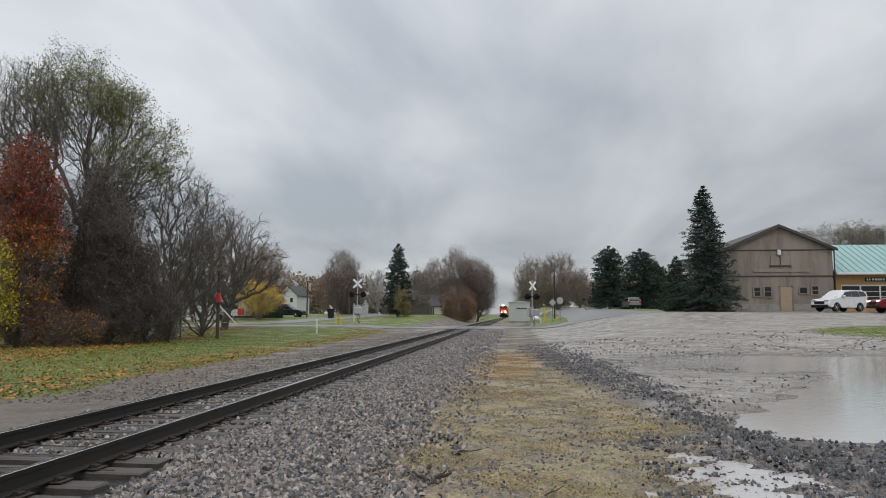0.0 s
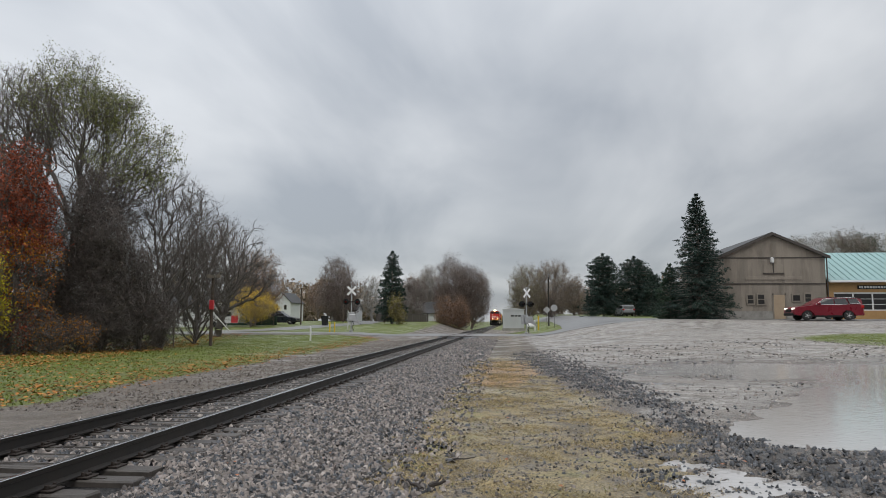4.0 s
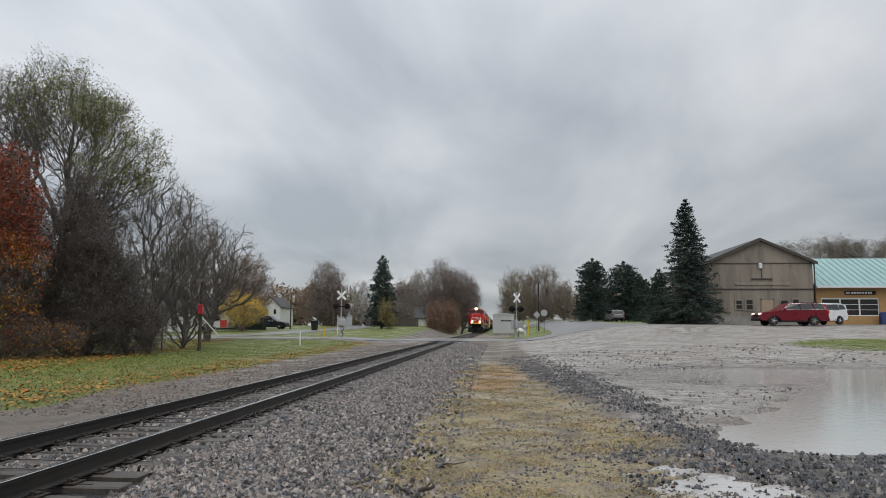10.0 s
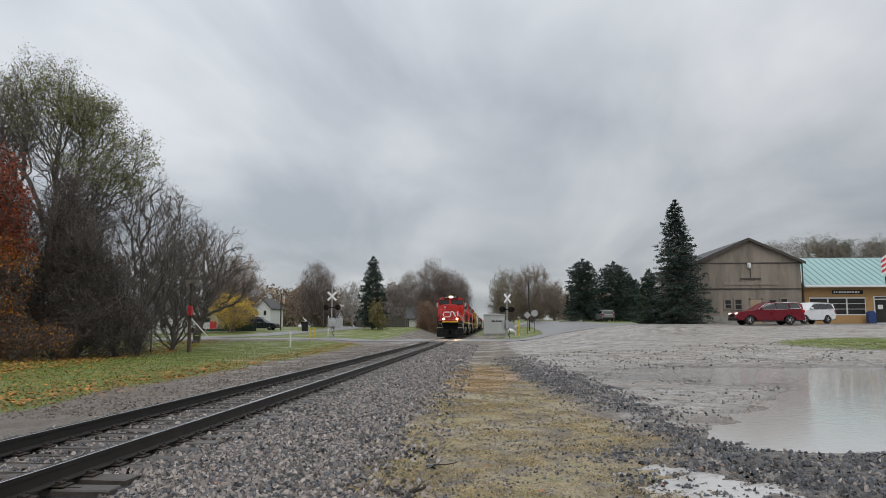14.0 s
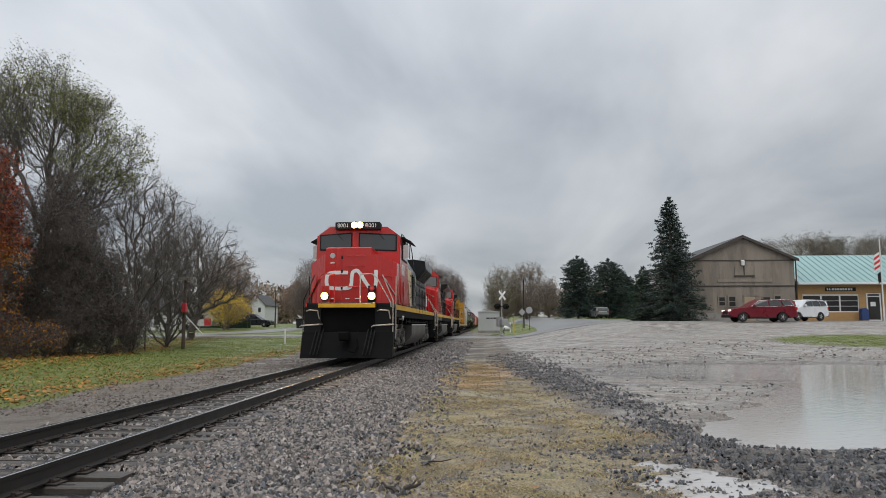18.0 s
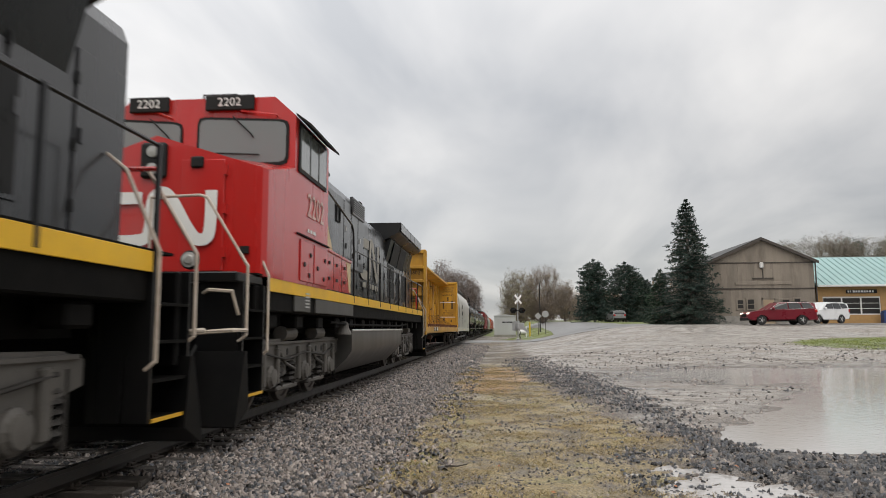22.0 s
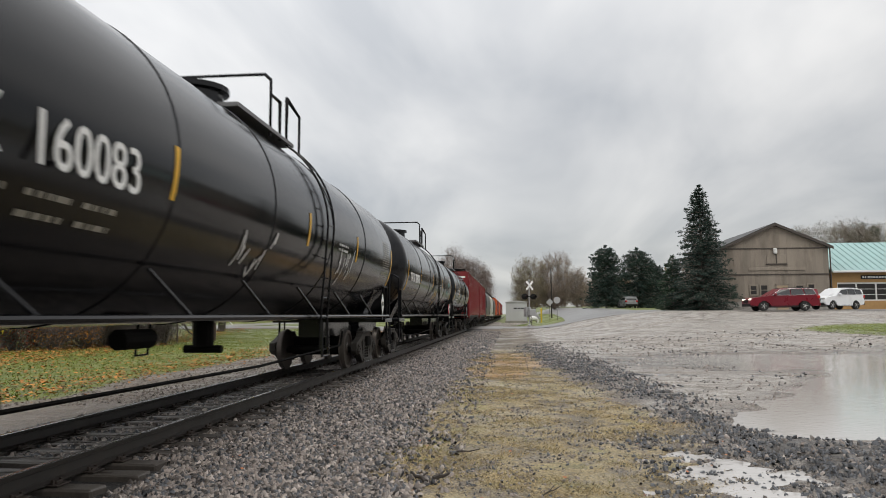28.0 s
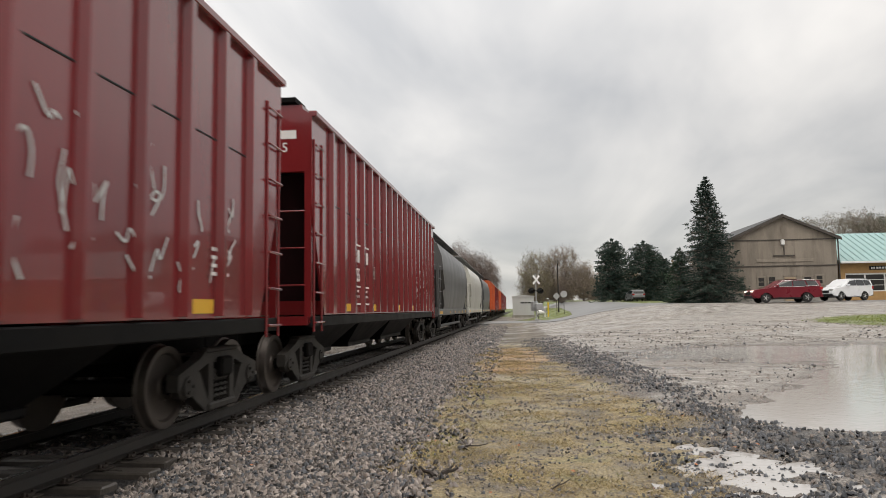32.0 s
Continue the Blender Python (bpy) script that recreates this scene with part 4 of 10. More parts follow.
# ---- the train: every vehicle stands on the rail head, its front at y = 0, running towards -y ----
M_CAR_YEL = mat("weathered_yellow_car_paint", (0.55, 0.285, 0.024), 0.5, var=0.25, scale=1.6, bump=0.06, dirt=(0.15, 0.075, 0.025), dirt_amt=0.8, streak=True)
M_CAR_GREY = mat("pale_grey_hopper_paint", (0.52, 0.51, 0.46), 0.42, var=0.1, scale=0.8, bump=0.03, dirt=(0.22, 0.2, 0.17), dirt_amt=0.45, streak=True, coat=0.2)
M_CAR_BLACK = mat("glossy_black_tank_paint", (0.0035, 0.0037, 0.005), 0.15, var=0.3, scale=0.9, bump=0.0, dirt=(0.011, 0.0105, 0.010), dirt_amt=0.3, spec=0.33, streak=True)
M_CAR_RED = mat("oxide_red_hopper_paint", (0.195, 0.0185, 0.021), 0.2, var=0.25, scale=1.2, bump=0.02, dirt=(0.05, 0.018, 0.016), dirt_amt=0.4, streak=True, coat=0.5)
M_CAR_DARK = mat("dark_grey_hopper_paint", (0.09, 0.09, 0.09), 0.4, var=0.2, scale=1.2, bump=0.04, dirt=(0.04, 0.035, 0.03), dirt_amt=0.5, streak=True)
M_CAR_BROWN = mat("brown_hopper_paint", (0.10, 0.035, 0.022), 0.5, var=0.2, scale=1.2, bump=0.04, dirt=(0.04, 0.02, 0.015), dirt_amt=0.5, streak=True)
M_CAR_ORANGE = mat("orange_wagon_paint", (0.55, 0.09, 0.02), 0.45, var=0.2, scale=1.2, bump=0.04, dirt=(0.15, 0.05, 0.02), dirt_amt=0.5, streak=True)
# Shade of the recessed hopper ends is put into this red; ledges share it.
M_DARKRED = mat("dark_red_paint", (0.022, 0.008, 0.010), 0.7, var=0.4, scale=2.5, bump=0.1, dirt=(0.008, 0.006, 0.006), dirt_amt=0.8, spec=0.1, streak=True)
M_GRATE = mat("galvanised_grating", (0.16, 0.16, 0.16), 0.5, metal=0.4, var=0.2, bump=0.05)
M_TAG = mat("white_spray_paint", (0.55, 0.55, 0.54), 0.6, var=0.2, scale=5, bump=0.02)
M_TAGY = mat("yellow_spray_paint", (0.62, 0.36, 0.03), 0.55, var=0.25, scale=4, bump=0.02)
M_TAGV = mat("violet_spray_paint", (0.16, 0.12, 0.2), 0.55, var=0.25, scale=4, bump=0.02)
M_TAGT = mat("teal_spray_paint", (0.05, 0.3, 0.28), 0.55, var=0.25, scale=4, bump=0.02)
M_INK = mat("black_stencil_ink", (0.014, 0.014, 0.014), 0.6, var=0.2, bump=0.02, spec=0.25)
M_SIGNR = mat("red_placard", (0.6, 0.04, 0.05), 0.5, var=0.1, bump=0.02)
# Black steel, darkened further so occluded places carry their shade in the colour.
M_PLOUGH = mat("black_steel_with_shade", (0.0035, 0.0035, 0.0038), 0.5, var=0.4, scale=2.5, bump=0.08, dirt=(0.010, 0.009, 0.008), dirt_amt=0.6, spec=0.10)
M_FADED = mat("faded_grey_lettering", (0.3, 0.28, 0.23), 0.5, var=0.3, scale=2, bump=0.02, dirt=(0.1, 0.1, 0.1), dirt_amt=0.6, streak=True)
M_FADEW = mat("worn_white_road_number", (0.6, 0.42, 0.38), 0.5, var=0.35, scale=2, bump=0.02, dirt=(0.4, 0.12, 0.1), dirt_amt=0.7)
M_STEN = mat("worn_brown_stencil", (0.07, 0.04, 0.015), 0.6, var=0.4, scale=6, bump=0.02, dirt=(0.3, 0.16, 0.03), dirt_amt=0.5)
M_REFL = glow("warm_lit_reflector", (1.0, 0.55, 0.16), 6.0)
M_LAMP = glow("headlamp_glow", (1.0, 0.74, 0.40), 260.0)
M_LAMPW = glow("ditch_lamp_glow", (1.0, 0.66, 0.30), 220.0)
M_LENS = glass("unlit_lamp_lens", (0.35, 0.35, 0.33), 0.1)
CARS = []


def wheel_mesh(r):
    key = "wheel%.3f" % r
    if key not in bpy.data.meshes:
        mb = MB()
        mb.smooth = True
        mb.lathe([(-0.075, r + 0.025), (-0.05, r + 0.028), (-0.04, r + 0.004), (0.055, r - 0.002), (0.06, r - 0.02), (0.055, r - 0.075), (0.025, r - 0.10),
                  (0.012, r * 0.5), (0.03, r * 0.34), (0.055, r * 0.30), (0.055, r * 0.18), (0.07, r * 0.17), (0.07, 0.02)], (0, 0, 0), (1, 0, 0), 36)
        me = mb.mesh(key)
        me.materials.append(M_WHEEL)
    return bpy.data.meshes[key]


def wheels(bogie, y, r):
    for s in (-1, 1):
        w = part("wheel", wheel_mesh(r), M_WHEEL, bogie, "", pose(s * 0.76, y, r, 0, 0, 0 if s > 0 else 180))
    part("axle", MB().cyl((-0.85, y, r), (0.85, y, r), 0.085, n=10), M_UNDER, bogie)


def coil(mb, x, y, z0, z1, r, turns=4, wire=0.02):
    n = turns * 6
    pts = [(x + r * math.cos(2 * math.pi * i / 6), y + r * math.sin(2 * math.pi * i / 6), z0 + (z1 - z0) * i / n) for i in range(n + 1)]
    return mb.tube(pts, wire, 3)


def freight_bogie(car, y):
    b = thing("bogie", "", "", at=pose(0, y, 0))
    b.parent = car
    r = 0.457
    for dy in (-0.89, 0.89):
        wheels(b, dy, r)
    for s in (-1, 1):
        x0, x1 = (0.93, 1.07) if s > 0 else (-1.07, -0.93)
        mb = MB()
        mb.prism([(-1.12, 0.42), (-1.12, 0.60), (-0.62, 0.74), (-0.42, 0.84), (0.42, 0.84), (0.62, 0.74), (1.12, 0.60), (1.12, 0.42),
                  (0.98, 0.52), (0.72, 0.58), (0.40, 0.68), (-0.40, 0.68), (-0.72, 0.58), (-0.98, 0.52)], x0, x1, "x")
        for k in (-1, 1):
            mb.prism([(k * 0.72, 0.60), (k * 0.60, 0.60), (k * 0.36, 0.22), (k * 0.36, 0.12), (k * 0.46, 0.14), (k * 0.95, 0.44), (k * 0.95, 0.54)][::k], x0, x1, "x")
            mb.prism([(k * 0.24, 0.20), (k * 0.37, 0.16), (k * 0.37, 0.72), (k * 0.24, 0.72)][::k], x0, x1, "x")
        mb.box(x0 - 0.03, -0.40, 0.12, x1 + 0.03, 0.40, 0.21, 0.02)
        mb.box(x0 - 0.02, -0.46, 0.80, x1 + 0.02, 0.46, 0.86, 0.02)
        part("side_frame", mb, M_TRUCK, b)
        for dy in (-0.14, 0.0, 0.14):
            part("spring", coil(MB(), s * 1.0, dy, 0.21, 0.46, 0.06), M_TRUCK, b)
        part("bolster_end", MB().box(min(x0, x1), -0.2, 0.46, max(x0, x1), 0.2, 0.60, 0.02), M_TRUCK, b)
        for dy in (-0.89, 0.89):
            cap = MB().lathe([(0, 0.15), (0.10, 0.15), (0.13, 0.12), (0.16, 0.12), (0.165, 0.03)], (s * 0.93, dy, r), (s, 0, 0), 14)
            for i in range(3):
                a = i * 2.1
                cap.cyl((s * 1.08, dy + 0.07 * math.cos(a), r + 0.07 * math.sin(a)), (s * 1.115, dy + 0.07 * math.cos(a), r + 0.07 * math.sin(a)), 0.02, n=6)
            part("axle_bearing", cap, M_TRUCK, b)
    part("bolster", MB().box(-1.15, -0.16, 0.5, 1.15, 0.16, 0.74, 0.03).box(-1.0, -0.5, 0.30, 1.0, -0.38, 0.42).box(-1.0, 0.38, 0.30, 1.0, 0.5, 0.42), M_UNDER, b)
    return b


def loco_bogie(car, y):
    b = thing("bogie", "", "", at=pose(0, y, 0))
    b.parent = car
    r = 0.533
    for dy in (-1.85, 0.0, 1.85):
        wheels(b, dy, r)
    for s in (-1, 1):
        x0, x1 = (1.0, 1.18) if s > 0 else (-1.18, -1.0)
        mb = MB()
        low = []
        for dy in (-1.85, 0.0, 1.85):
            low += [(dy - 0.62, 0.74), (dy - 0.44, 0.70), (dy - 0.40, 0.38), (dy - 0.24, 0.36), (dy - 0.22, 0.66), (dy + 0.22, 0.66), (dy + 0.24, 0.36), (dy + 0.40, 0.38), (dy + 0.44, 0.70), (dy + 0.62, 0.74)]
        mb.prism([(2.72, 0.80), (2.72, 1.02), (2.4, 1.10), (1.25, 1.12), (1.05, 1.04), (-1.05, 1.04), (-1.25, 1.12), (-2.4, 1.10), (-2.72, 1.02), (-2.72, 0.80)] + low, x0, x1, "x")
        mb.box(min(s * 1.17, s * 1.22), -2.62, 1.02, max(s * 1.17, s * 1.22), 2.62, 1.07, 0.01)
        frame_ob = part("side_frame", mb, M_CAST, b, "dusty cast side frame")
        for dy in (-1.32, -0.92, 0.92, 1.32):
            part("frame_opening", MB().lathe([(0, 0.06), (0.006, 0.055), (0.006, 0.005)], (x1 if s > 0 else x0, dy, 0.9), (s, 0, 0), 10), M_INK, frame_ob)
        for dy in (-1.85, 0.0, 1.85):
            ax = MB().box(min(x0, x1) + 0.02, dy - 0.21, 0.33, max(x0, x1) - 0.02, dy + 0.21, 0.74, 0.04)
            ax.lathe([(0, 0.18), (0.10, 0.18), (0.13, 0.14), (0.16, 0.13), (0.17, 0.02)], (s * 1.12, dy, r), (s, 0, 0), 14)
            part("axle_box", ax, M_CAST, b)
            for k in (-1, 1):
                part("pedestal_rib", MB().box(min(s * 1.16, s * 1.24), dy + k * 0.33 - 0.07, 0.40, max(s * 1.16, s * 1.24), dy + k * 0.33 + 0.07, 0.98, 0.02), M_CAST, b)
        for dy in (-2.38, -1.24, -0.60, 0.60, 1.24, 2.38):
            part("spring", coil(MB(), s * 1.1, dy, 0.36, 0.78, 0.10, 5, 0.03), M_TRUCK, b)
        for y_a, y_b in ((-1.5, -0.35), (0.35, 1.5)):
            part("spring_plank", MB().box(min(s * 1.0, s * 1.2), y_a, 0.28, max(s * 1.0, s * 1.2), y_b, 0.36, 0.02), M_CAST, b)
        for dy in (-0.95, 0.95):
            gear = MB()
            gear.cyl((s * 1.16, dy - 0.32, 1.2), (s * 1.16, dy + 0.30, 1.2), 0.12, n=14)
            gear.cyl((s * 1.16, dy + 0.30, 1.2), (s * 1.16, dy + 0.52, 1.16), 0.05, n=8)
            gear.box(s * 1.05 - 0.1, dy - 0.1, 0.5, s * 1.05 + 0.1, dy + 0.1, 0.72, 0.03)
            gear.tube([(s * 1.2, dy - 0.6, 1.0), (s * 1.22, dy - 0.2, 0.72), (s * 1.2, dy + 0.4, 0.60), (s * 1.16, dy + 0.5, 0.42)], 0.025, 6)
            part("brake_cylinder", gear, M_CAST, b, "dusty brake cylinder with its rod")
        gear = MB().tube([(s * 1.22, -2.3, 0.92), (s * 1.24, -1.2, 0.78), (s * 1.22, 0, 0.86), (s * 1.24, 1.2, 0.78), (s * 1.22, 2.3, 0.92)], 0.022, 6)
        part("air_pipe", gear, M_TRUCK, b)
        for dy in (-2.5, 2.5):
            part("sand_pipe", MB().cyl((s * 1.16, dy, 0.95), (s * 1.16, dy, 0.30), 0.035, n=6), M_TRUCK, b)
    return b


def coupler(car, y, d):
    """d: -1 at the leading end, 1 at the trailing end."""
    mb = MB().box(-0.1, min(y, y + d * 0.5), 0.76, 0.1, max(y, y + d * 0.5), 0.96, 0.02)
    mb.box(-0.2, min(y + d * 0.45, y + d * 0.75), 0.70, 0.16, max(y + d * 0.45, y + d * 0.75), 1.02, 0.05)
    part("coupler", mb, M_UNDER, car)
    part("air_hose", MB().tube([(0.35, y + d * 0.2, 0.75), (0.4, y + d * 0.35, 0.5), (0.32, y + d * 0.5, 0.32), (0.1, y + d * 0.6, 0.35)], 0.022, 6), M_UNDER, car)


def panel(name, pts, x, t, material, parent, label=""):
    """A flat plate with the outline pts (y, z), lying at x and t thick towards the near side."""
    return part(name, MB().prism(pts, x, x + t, "x"), material, parent, label)


def ribbon(path, w, smooth=2):
    """The two edges of a painted band of width w along a softened path."""
    for k in range(smooth):
        path = path[:1] + [(p[0] * (1 - f) + q[0] * f, p[1] * (1 - f) + q[1] * f) for p, q in zip(path[:-1], path[1:]) for f in (0.25, 0.75)] + path[-1:]
    pts = [Vector(p) for p in path]
    out = []
    for i, p in enumerate(pts):
        d = pts[min(i + 1, len(pts) - 1)] - pts[max(i - 1, 0)]
        d = d.normalized() if d.length > 1e-6 else Vector((1, 0))
        n = Vector((-d.y, d.x)) * w / 2
        out.append((p + n, p - n))
    return out


def strokes(name, lines, w, x, material, parent, label="", tilt=None):
    """Painted strokes: flat bands along softened lines in (y, z) at x."""
    mb, lift = MB(), 0.0
    for ln in lines:
        e = ribbon(list(ln), w)
        at = (lambda z: x(z) + lift) if callable(x) else (lambda z: x + lift)
        mb.add([(at(q.y), q.x, q.y) for pr in e for q in pr], [(2 * i, 2 * i + 1, 2 * i + 3, 2 * i + 2) for i in range(len(e) - 1)])
        lift += 0.0004
    return part(name, mb, material, parent, label)


def side_words(text, size, y, z, x, material, parent, label="", stretch=1.0, lean=0):
    """Lettering on the near side of a vehicle, which reads towards +y... seen from the near side it runs backwards along the train."""
    return words(text, size, Matrix.Translation((x, y, z)) @ Matrix(((0, 0, 1, 0), (1, 0, 0, 0), (0, 1, 0, 0), (0, 0, 0, 1))) @ pose(0, 0, 0, 0, lean, 0), material, parent, label, stretch=stretch)


def front_words(text, size, x, y, z, material, parent, label=""):
    return words(text, size, pose(x, y, z, 90, 0, 0), material, parent, label)


def bars(y0, z0, rows, length, h, gap, x, material, parent, label="rows of small unreadable stencil lettering", seed=1):
    """Small writing that cannot be read: broken bars."""
    rnd = random.Random(seed)
    mb = MB()
    for i in range(rows):
        y = y0
        z = z0 - i * (h + gap)
        while y < y0 + length:
            d = rnd.uniform(1.0, 4.0) * h
            xa, xb = (x(z), x(z + h)) if callable(x) else (x, x)
            mb.add([(xa, y, z), (xa, min(y + d, y0 + length), z), (xb, min(y + d, y0 + length), z + h), (xb, y, z + h)], [(0, 1, 2, 3)])
            y += d + h * rnd.uniform(0.5, 1.2)
    return tagged(part("stencil", mb, material, parent, label), kind="stuff")


def noodle(parent, y, z, h, x, material, front=False, w=0.16, span=None):
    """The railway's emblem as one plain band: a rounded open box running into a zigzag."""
    s = span or h * 2.1
    a = h / 2
    u = s / 2
    left = [(-u * 0.16, a * 0.62), (-u * 0.80, a * 0.62), (-u * 0.95, a * 0.35), (-u * 0.95, -a * 0.62), (-u * 0.80, -a * 0.85), (-u * 0.16, -a * 0.85)]
    right = [(-u * 0.16, -a * 0.85), (-u * 0.02, -a * 0.65), (-u * 0.02, a * 0.55), (u * 0.10, a * 0.82), (u * 0.25, a * 0.75), (u * 0.62, -a * 0.80), (u * 0.80, -a * 0.85), (u * 0.88, -a * 0.6), (u * 0.88, a * 0.85)]
    e = ribbon(left + right[1:], w)
    pts = [(y + q.x, x, z + q.y) if front else (x, y + q.x, z + q.y) for pr in e for q in pr]
    mb = MB().add(pts, [(2 * i, 2 * i + 1, 2 * i + 3, 2 * i + 2) for i in range(len(e) - 1)])
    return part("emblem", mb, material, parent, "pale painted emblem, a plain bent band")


def louvres(name, parent, y0, y1, z0, z1, x, n, material, sign=1):
    fr = MB().box(min(x - 0.02 * sign, x + 0.012 * sign), y0, z0, max(x - 0.02 * sign, x + 0.012 * sign), y1, z1)
    o = part(name, fr, M_INK, parent, "dark louvred grille")
    h = (z1 - z0) / n
    for i in range(n):
        z = z0 + h * i
        part("slat", MB().prism([(x + 0.012 * sign, z + 0.15 * h), (x + 0.07 * sign, z), (x + 0.07 * sign, z + 0.12 * h), (x + 0.02 * sign, z + 0.75 * h)], y0 + 0.02, y1 - 0.02, "y"), material, o)
    return o


def handrail(parent, pts, r=0.02, material=None, posts=(), foot=2.0, name="handrail"):
    mb = MB().tube(pts, r, 6)
    for x, y, z in posts:
        mb.cyl((x, y, foot), (x, y, z), r * 1.1, n=6)
    return part(name, mb, material or M_BLACK, parent)


def loco_base(name, label, q0, length, tank, t_y, stripe=M_YEL):
    """Underframe, bogies, tank, couplers, pilot and steps common to the three engines."""
    e = thing(name, label, "locomotive", "the three leading engines")
    CARS.append((e, q0))
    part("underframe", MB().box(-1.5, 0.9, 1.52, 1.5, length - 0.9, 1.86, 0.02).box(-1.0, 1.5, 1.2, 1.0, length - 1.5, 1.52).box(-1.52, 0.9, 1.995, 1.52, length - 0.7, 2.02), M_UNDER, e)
    for s in (-1, 1):
        part("sill_stripe", MB().box(s * 1.53 - 0.012, 1.35, 1.80, s * 1.53 + 0.012, length - 1.15, 1.995, 0.005), stripe, e, "yellow sill stripe")
    for y in t_y:
        loco_bogie(e, y)
    a, b = tank
    tk = MB()
    tk.smooth = True
    tk.prism([(-1.52, 1.24), (-1.52, 0.80), (-1.40, 0.62), (-1.05, 0.30), (1.05, 0.30), (1.40, 0.62), (1.52, 0.80), (1.52, 1.24)], a, b, "y")
    tank_ob = part("fuel_tank", tk, M_TANKG, e, "grey streaked fuel tank")
    lip = MB()
    for s in (-1, 1):
        lip.box(s * 1.54 - 0.02, a - 0.02, 1.22, s * 1.54 + 0.02, b + 0.02, 1.262, 0.008)
    part("tank_lip", lip, M_STEEL, tank_ob, "worn bright tank edge")
    for s in (-1, 1):
        part("air_reservoir", MB().cyl((s * 1.15, a - 0.1, 1.42), (s * 1.15, b + 0.3, 1.42), 0.12, n=10), M_UNDER, e)
        part("air_pipe", MB().tube([(s * 1.42, a - 1.6, 1.40), (s * 1.45, a, 1.36), (s * 1.45, b, 1.36), (s * 1.42, b + 2.0, 1.42)], 0.03, 6), M_UNDER, e)
        for i in range(9):
            y = a + (b - a) * i / 8
            part("bracket", MB().box(s * 1.3 - 0.08, y - 0.05, 1.3, s * 1.3 + 0.08, y + 0.05, 1.54), M_UNDER, e)
        for i in range(14):
            y = 2.0 + i * (length - 4) / 13
            part("valve_box", MB().box(s * 1.25 - 0.12, y - 0.22, 1.28, s * 1.25 + 0.16, y + 0.16, 1.50, 0.03), M_UNDER, e)
    # end steps, near and far, front and back
    for y0, y1, d in ((0.35, 1.15, -1), (length - 1.15, length - 0.35, 1)):
        for s in (-1, 1):
            st = part("step_well", MB().prism([(s * 1.55, y0), (s * 0.95, y0), (s * 0.95, y1), (s * 1.55, y1), (s * 1.55, y1 - 0.04), (s * 0.99, y1 - 0.04), (s * 0.99, y0 + 0.04), (s * 1.55, y0 + 0.04)], 0.42, 1.86, "z"), M_BLACK, e)
            for z in (0.42, 0.78, 1.14, 1.5):
                part("step", MB().box(min(s * 1.0, s * 1.56), y0 + 0.05, z, max(s * 1.0, s * 1.56), y1 - 0.05, z + 0.03), M_UNDER, st)
            part("step_edge", MB().box(min(s * 1.55, s * 1.57), y0 + 0.05, 0.42, max(s * 1.55, s * 1.57), y1 - 0.05, 0.455), M_YEL, st, "yellow step edge")
            yo, yi = (y0, y1) if d < 0 else (y1, y0)
            tone = M_GRAB if s > 0 else M_BLACK
            if d > 0 or stripe is M_YELB:
                handrail(e, [(s * 1.50, yo, 1.12), (s * 1.60, yo, 1.2), (s * 1.60, yo, 2.06), (s * 1.04, yo, 2.95), (s * 0.94, yo, 2.98), (s * 0.30, yo, 2.96), (s * 0.30, yo, 2.0)], 0.019, tone, name="grab_rail")
                handrail(e, [(s * 1.50, yi, 0.9), (s * 1.60, yi, 0.98), (s * 1.60, yi, 2.0), (s * 1.24, yi, 2.78), (s * 1.04, yi, 2.94)], 0.019, tone, name="grab_rail")
            else:
                for yy in (y0, y1):
                    handrail(e, [(s * 1.58, yy, 0.75), (s * 1.58, yy, 2.1), (s * (1.58 if yy == y1 else 1.2), yy, 3.0)], 0.02, tone, name="grab_rail")
    for y, d in ((0.45, -1), (length - 0.45, 1)):
        coupler(e, y, d)
        part("end_plate", MB().box(-1.5, min(y, y + 0.1 * -d), 0.9, 1.5, max(y, y + 0.1 * -d), 1.86, 0.02), M_PLOUGH, e)
        part("plough", MB().prism([(y + d * 0.05, 1.0), (y + d * 0.12, 1.0), (y + d * 0.40, 0.12), (y + d * 0.36, 0.10), (y - d * 0.05, 0.3)], -1.6, 1.6, "x"), M_PLOUGH, e, "black steel snow plough")
        for x in (-1.1, -0.98, -0.86, 0.72, 0.84, 0.96):
            hs = MB().tube([(x, y + d * 0.06, 1.1), (x - 0.02, y + d * 0.28, 0.85), (x - 0.08, y + d * 0.42, 0.45), (x - 0.14, y + d * 0.44, 0.22)], 0.022, 6)
            part("air_hose", hs, M_INK, e)
        for x in (-1.25, 1.25):
            bars_ = MB()
            bars_.tube([(x - 0.38, y + d * 0.35, 1.18), (x - 0.3, y + d * 0.45, 1.22), (x + 0.3, y + d * 0.45, 1.26), (x + 0.36, y + d * 0.1, 1.26)], 0.022, 6)
            bars_.tube([(x - 0.25, y + d * 0.06, 1.72), (x - 0.1, y + d * 0.22, 1.76), (x + 0.2, y + d * 0.22, 1.74), (x + 0.24, y + d * 0.1, 1.45)], 0.022, 6)
            part("uncoupling_lever", bars_, M_GRAB, e)
    return e


def number_board(e, text, x, y, z, w=0.62, h=0.26, turn=0):
    o = part("number_board", MB().box(-w / 2, -0.03, -h / 2, w / 2, 0.03, h / 2, 0.015), M_INK, e, "black number board", pose(x, y, z, 0, 0, turn))
    words(text, h * 0.78, pose(0, -0.034, 0, 90, 0, 0), M_WHITE, o, "white road number", stretch=1.0)
    return o


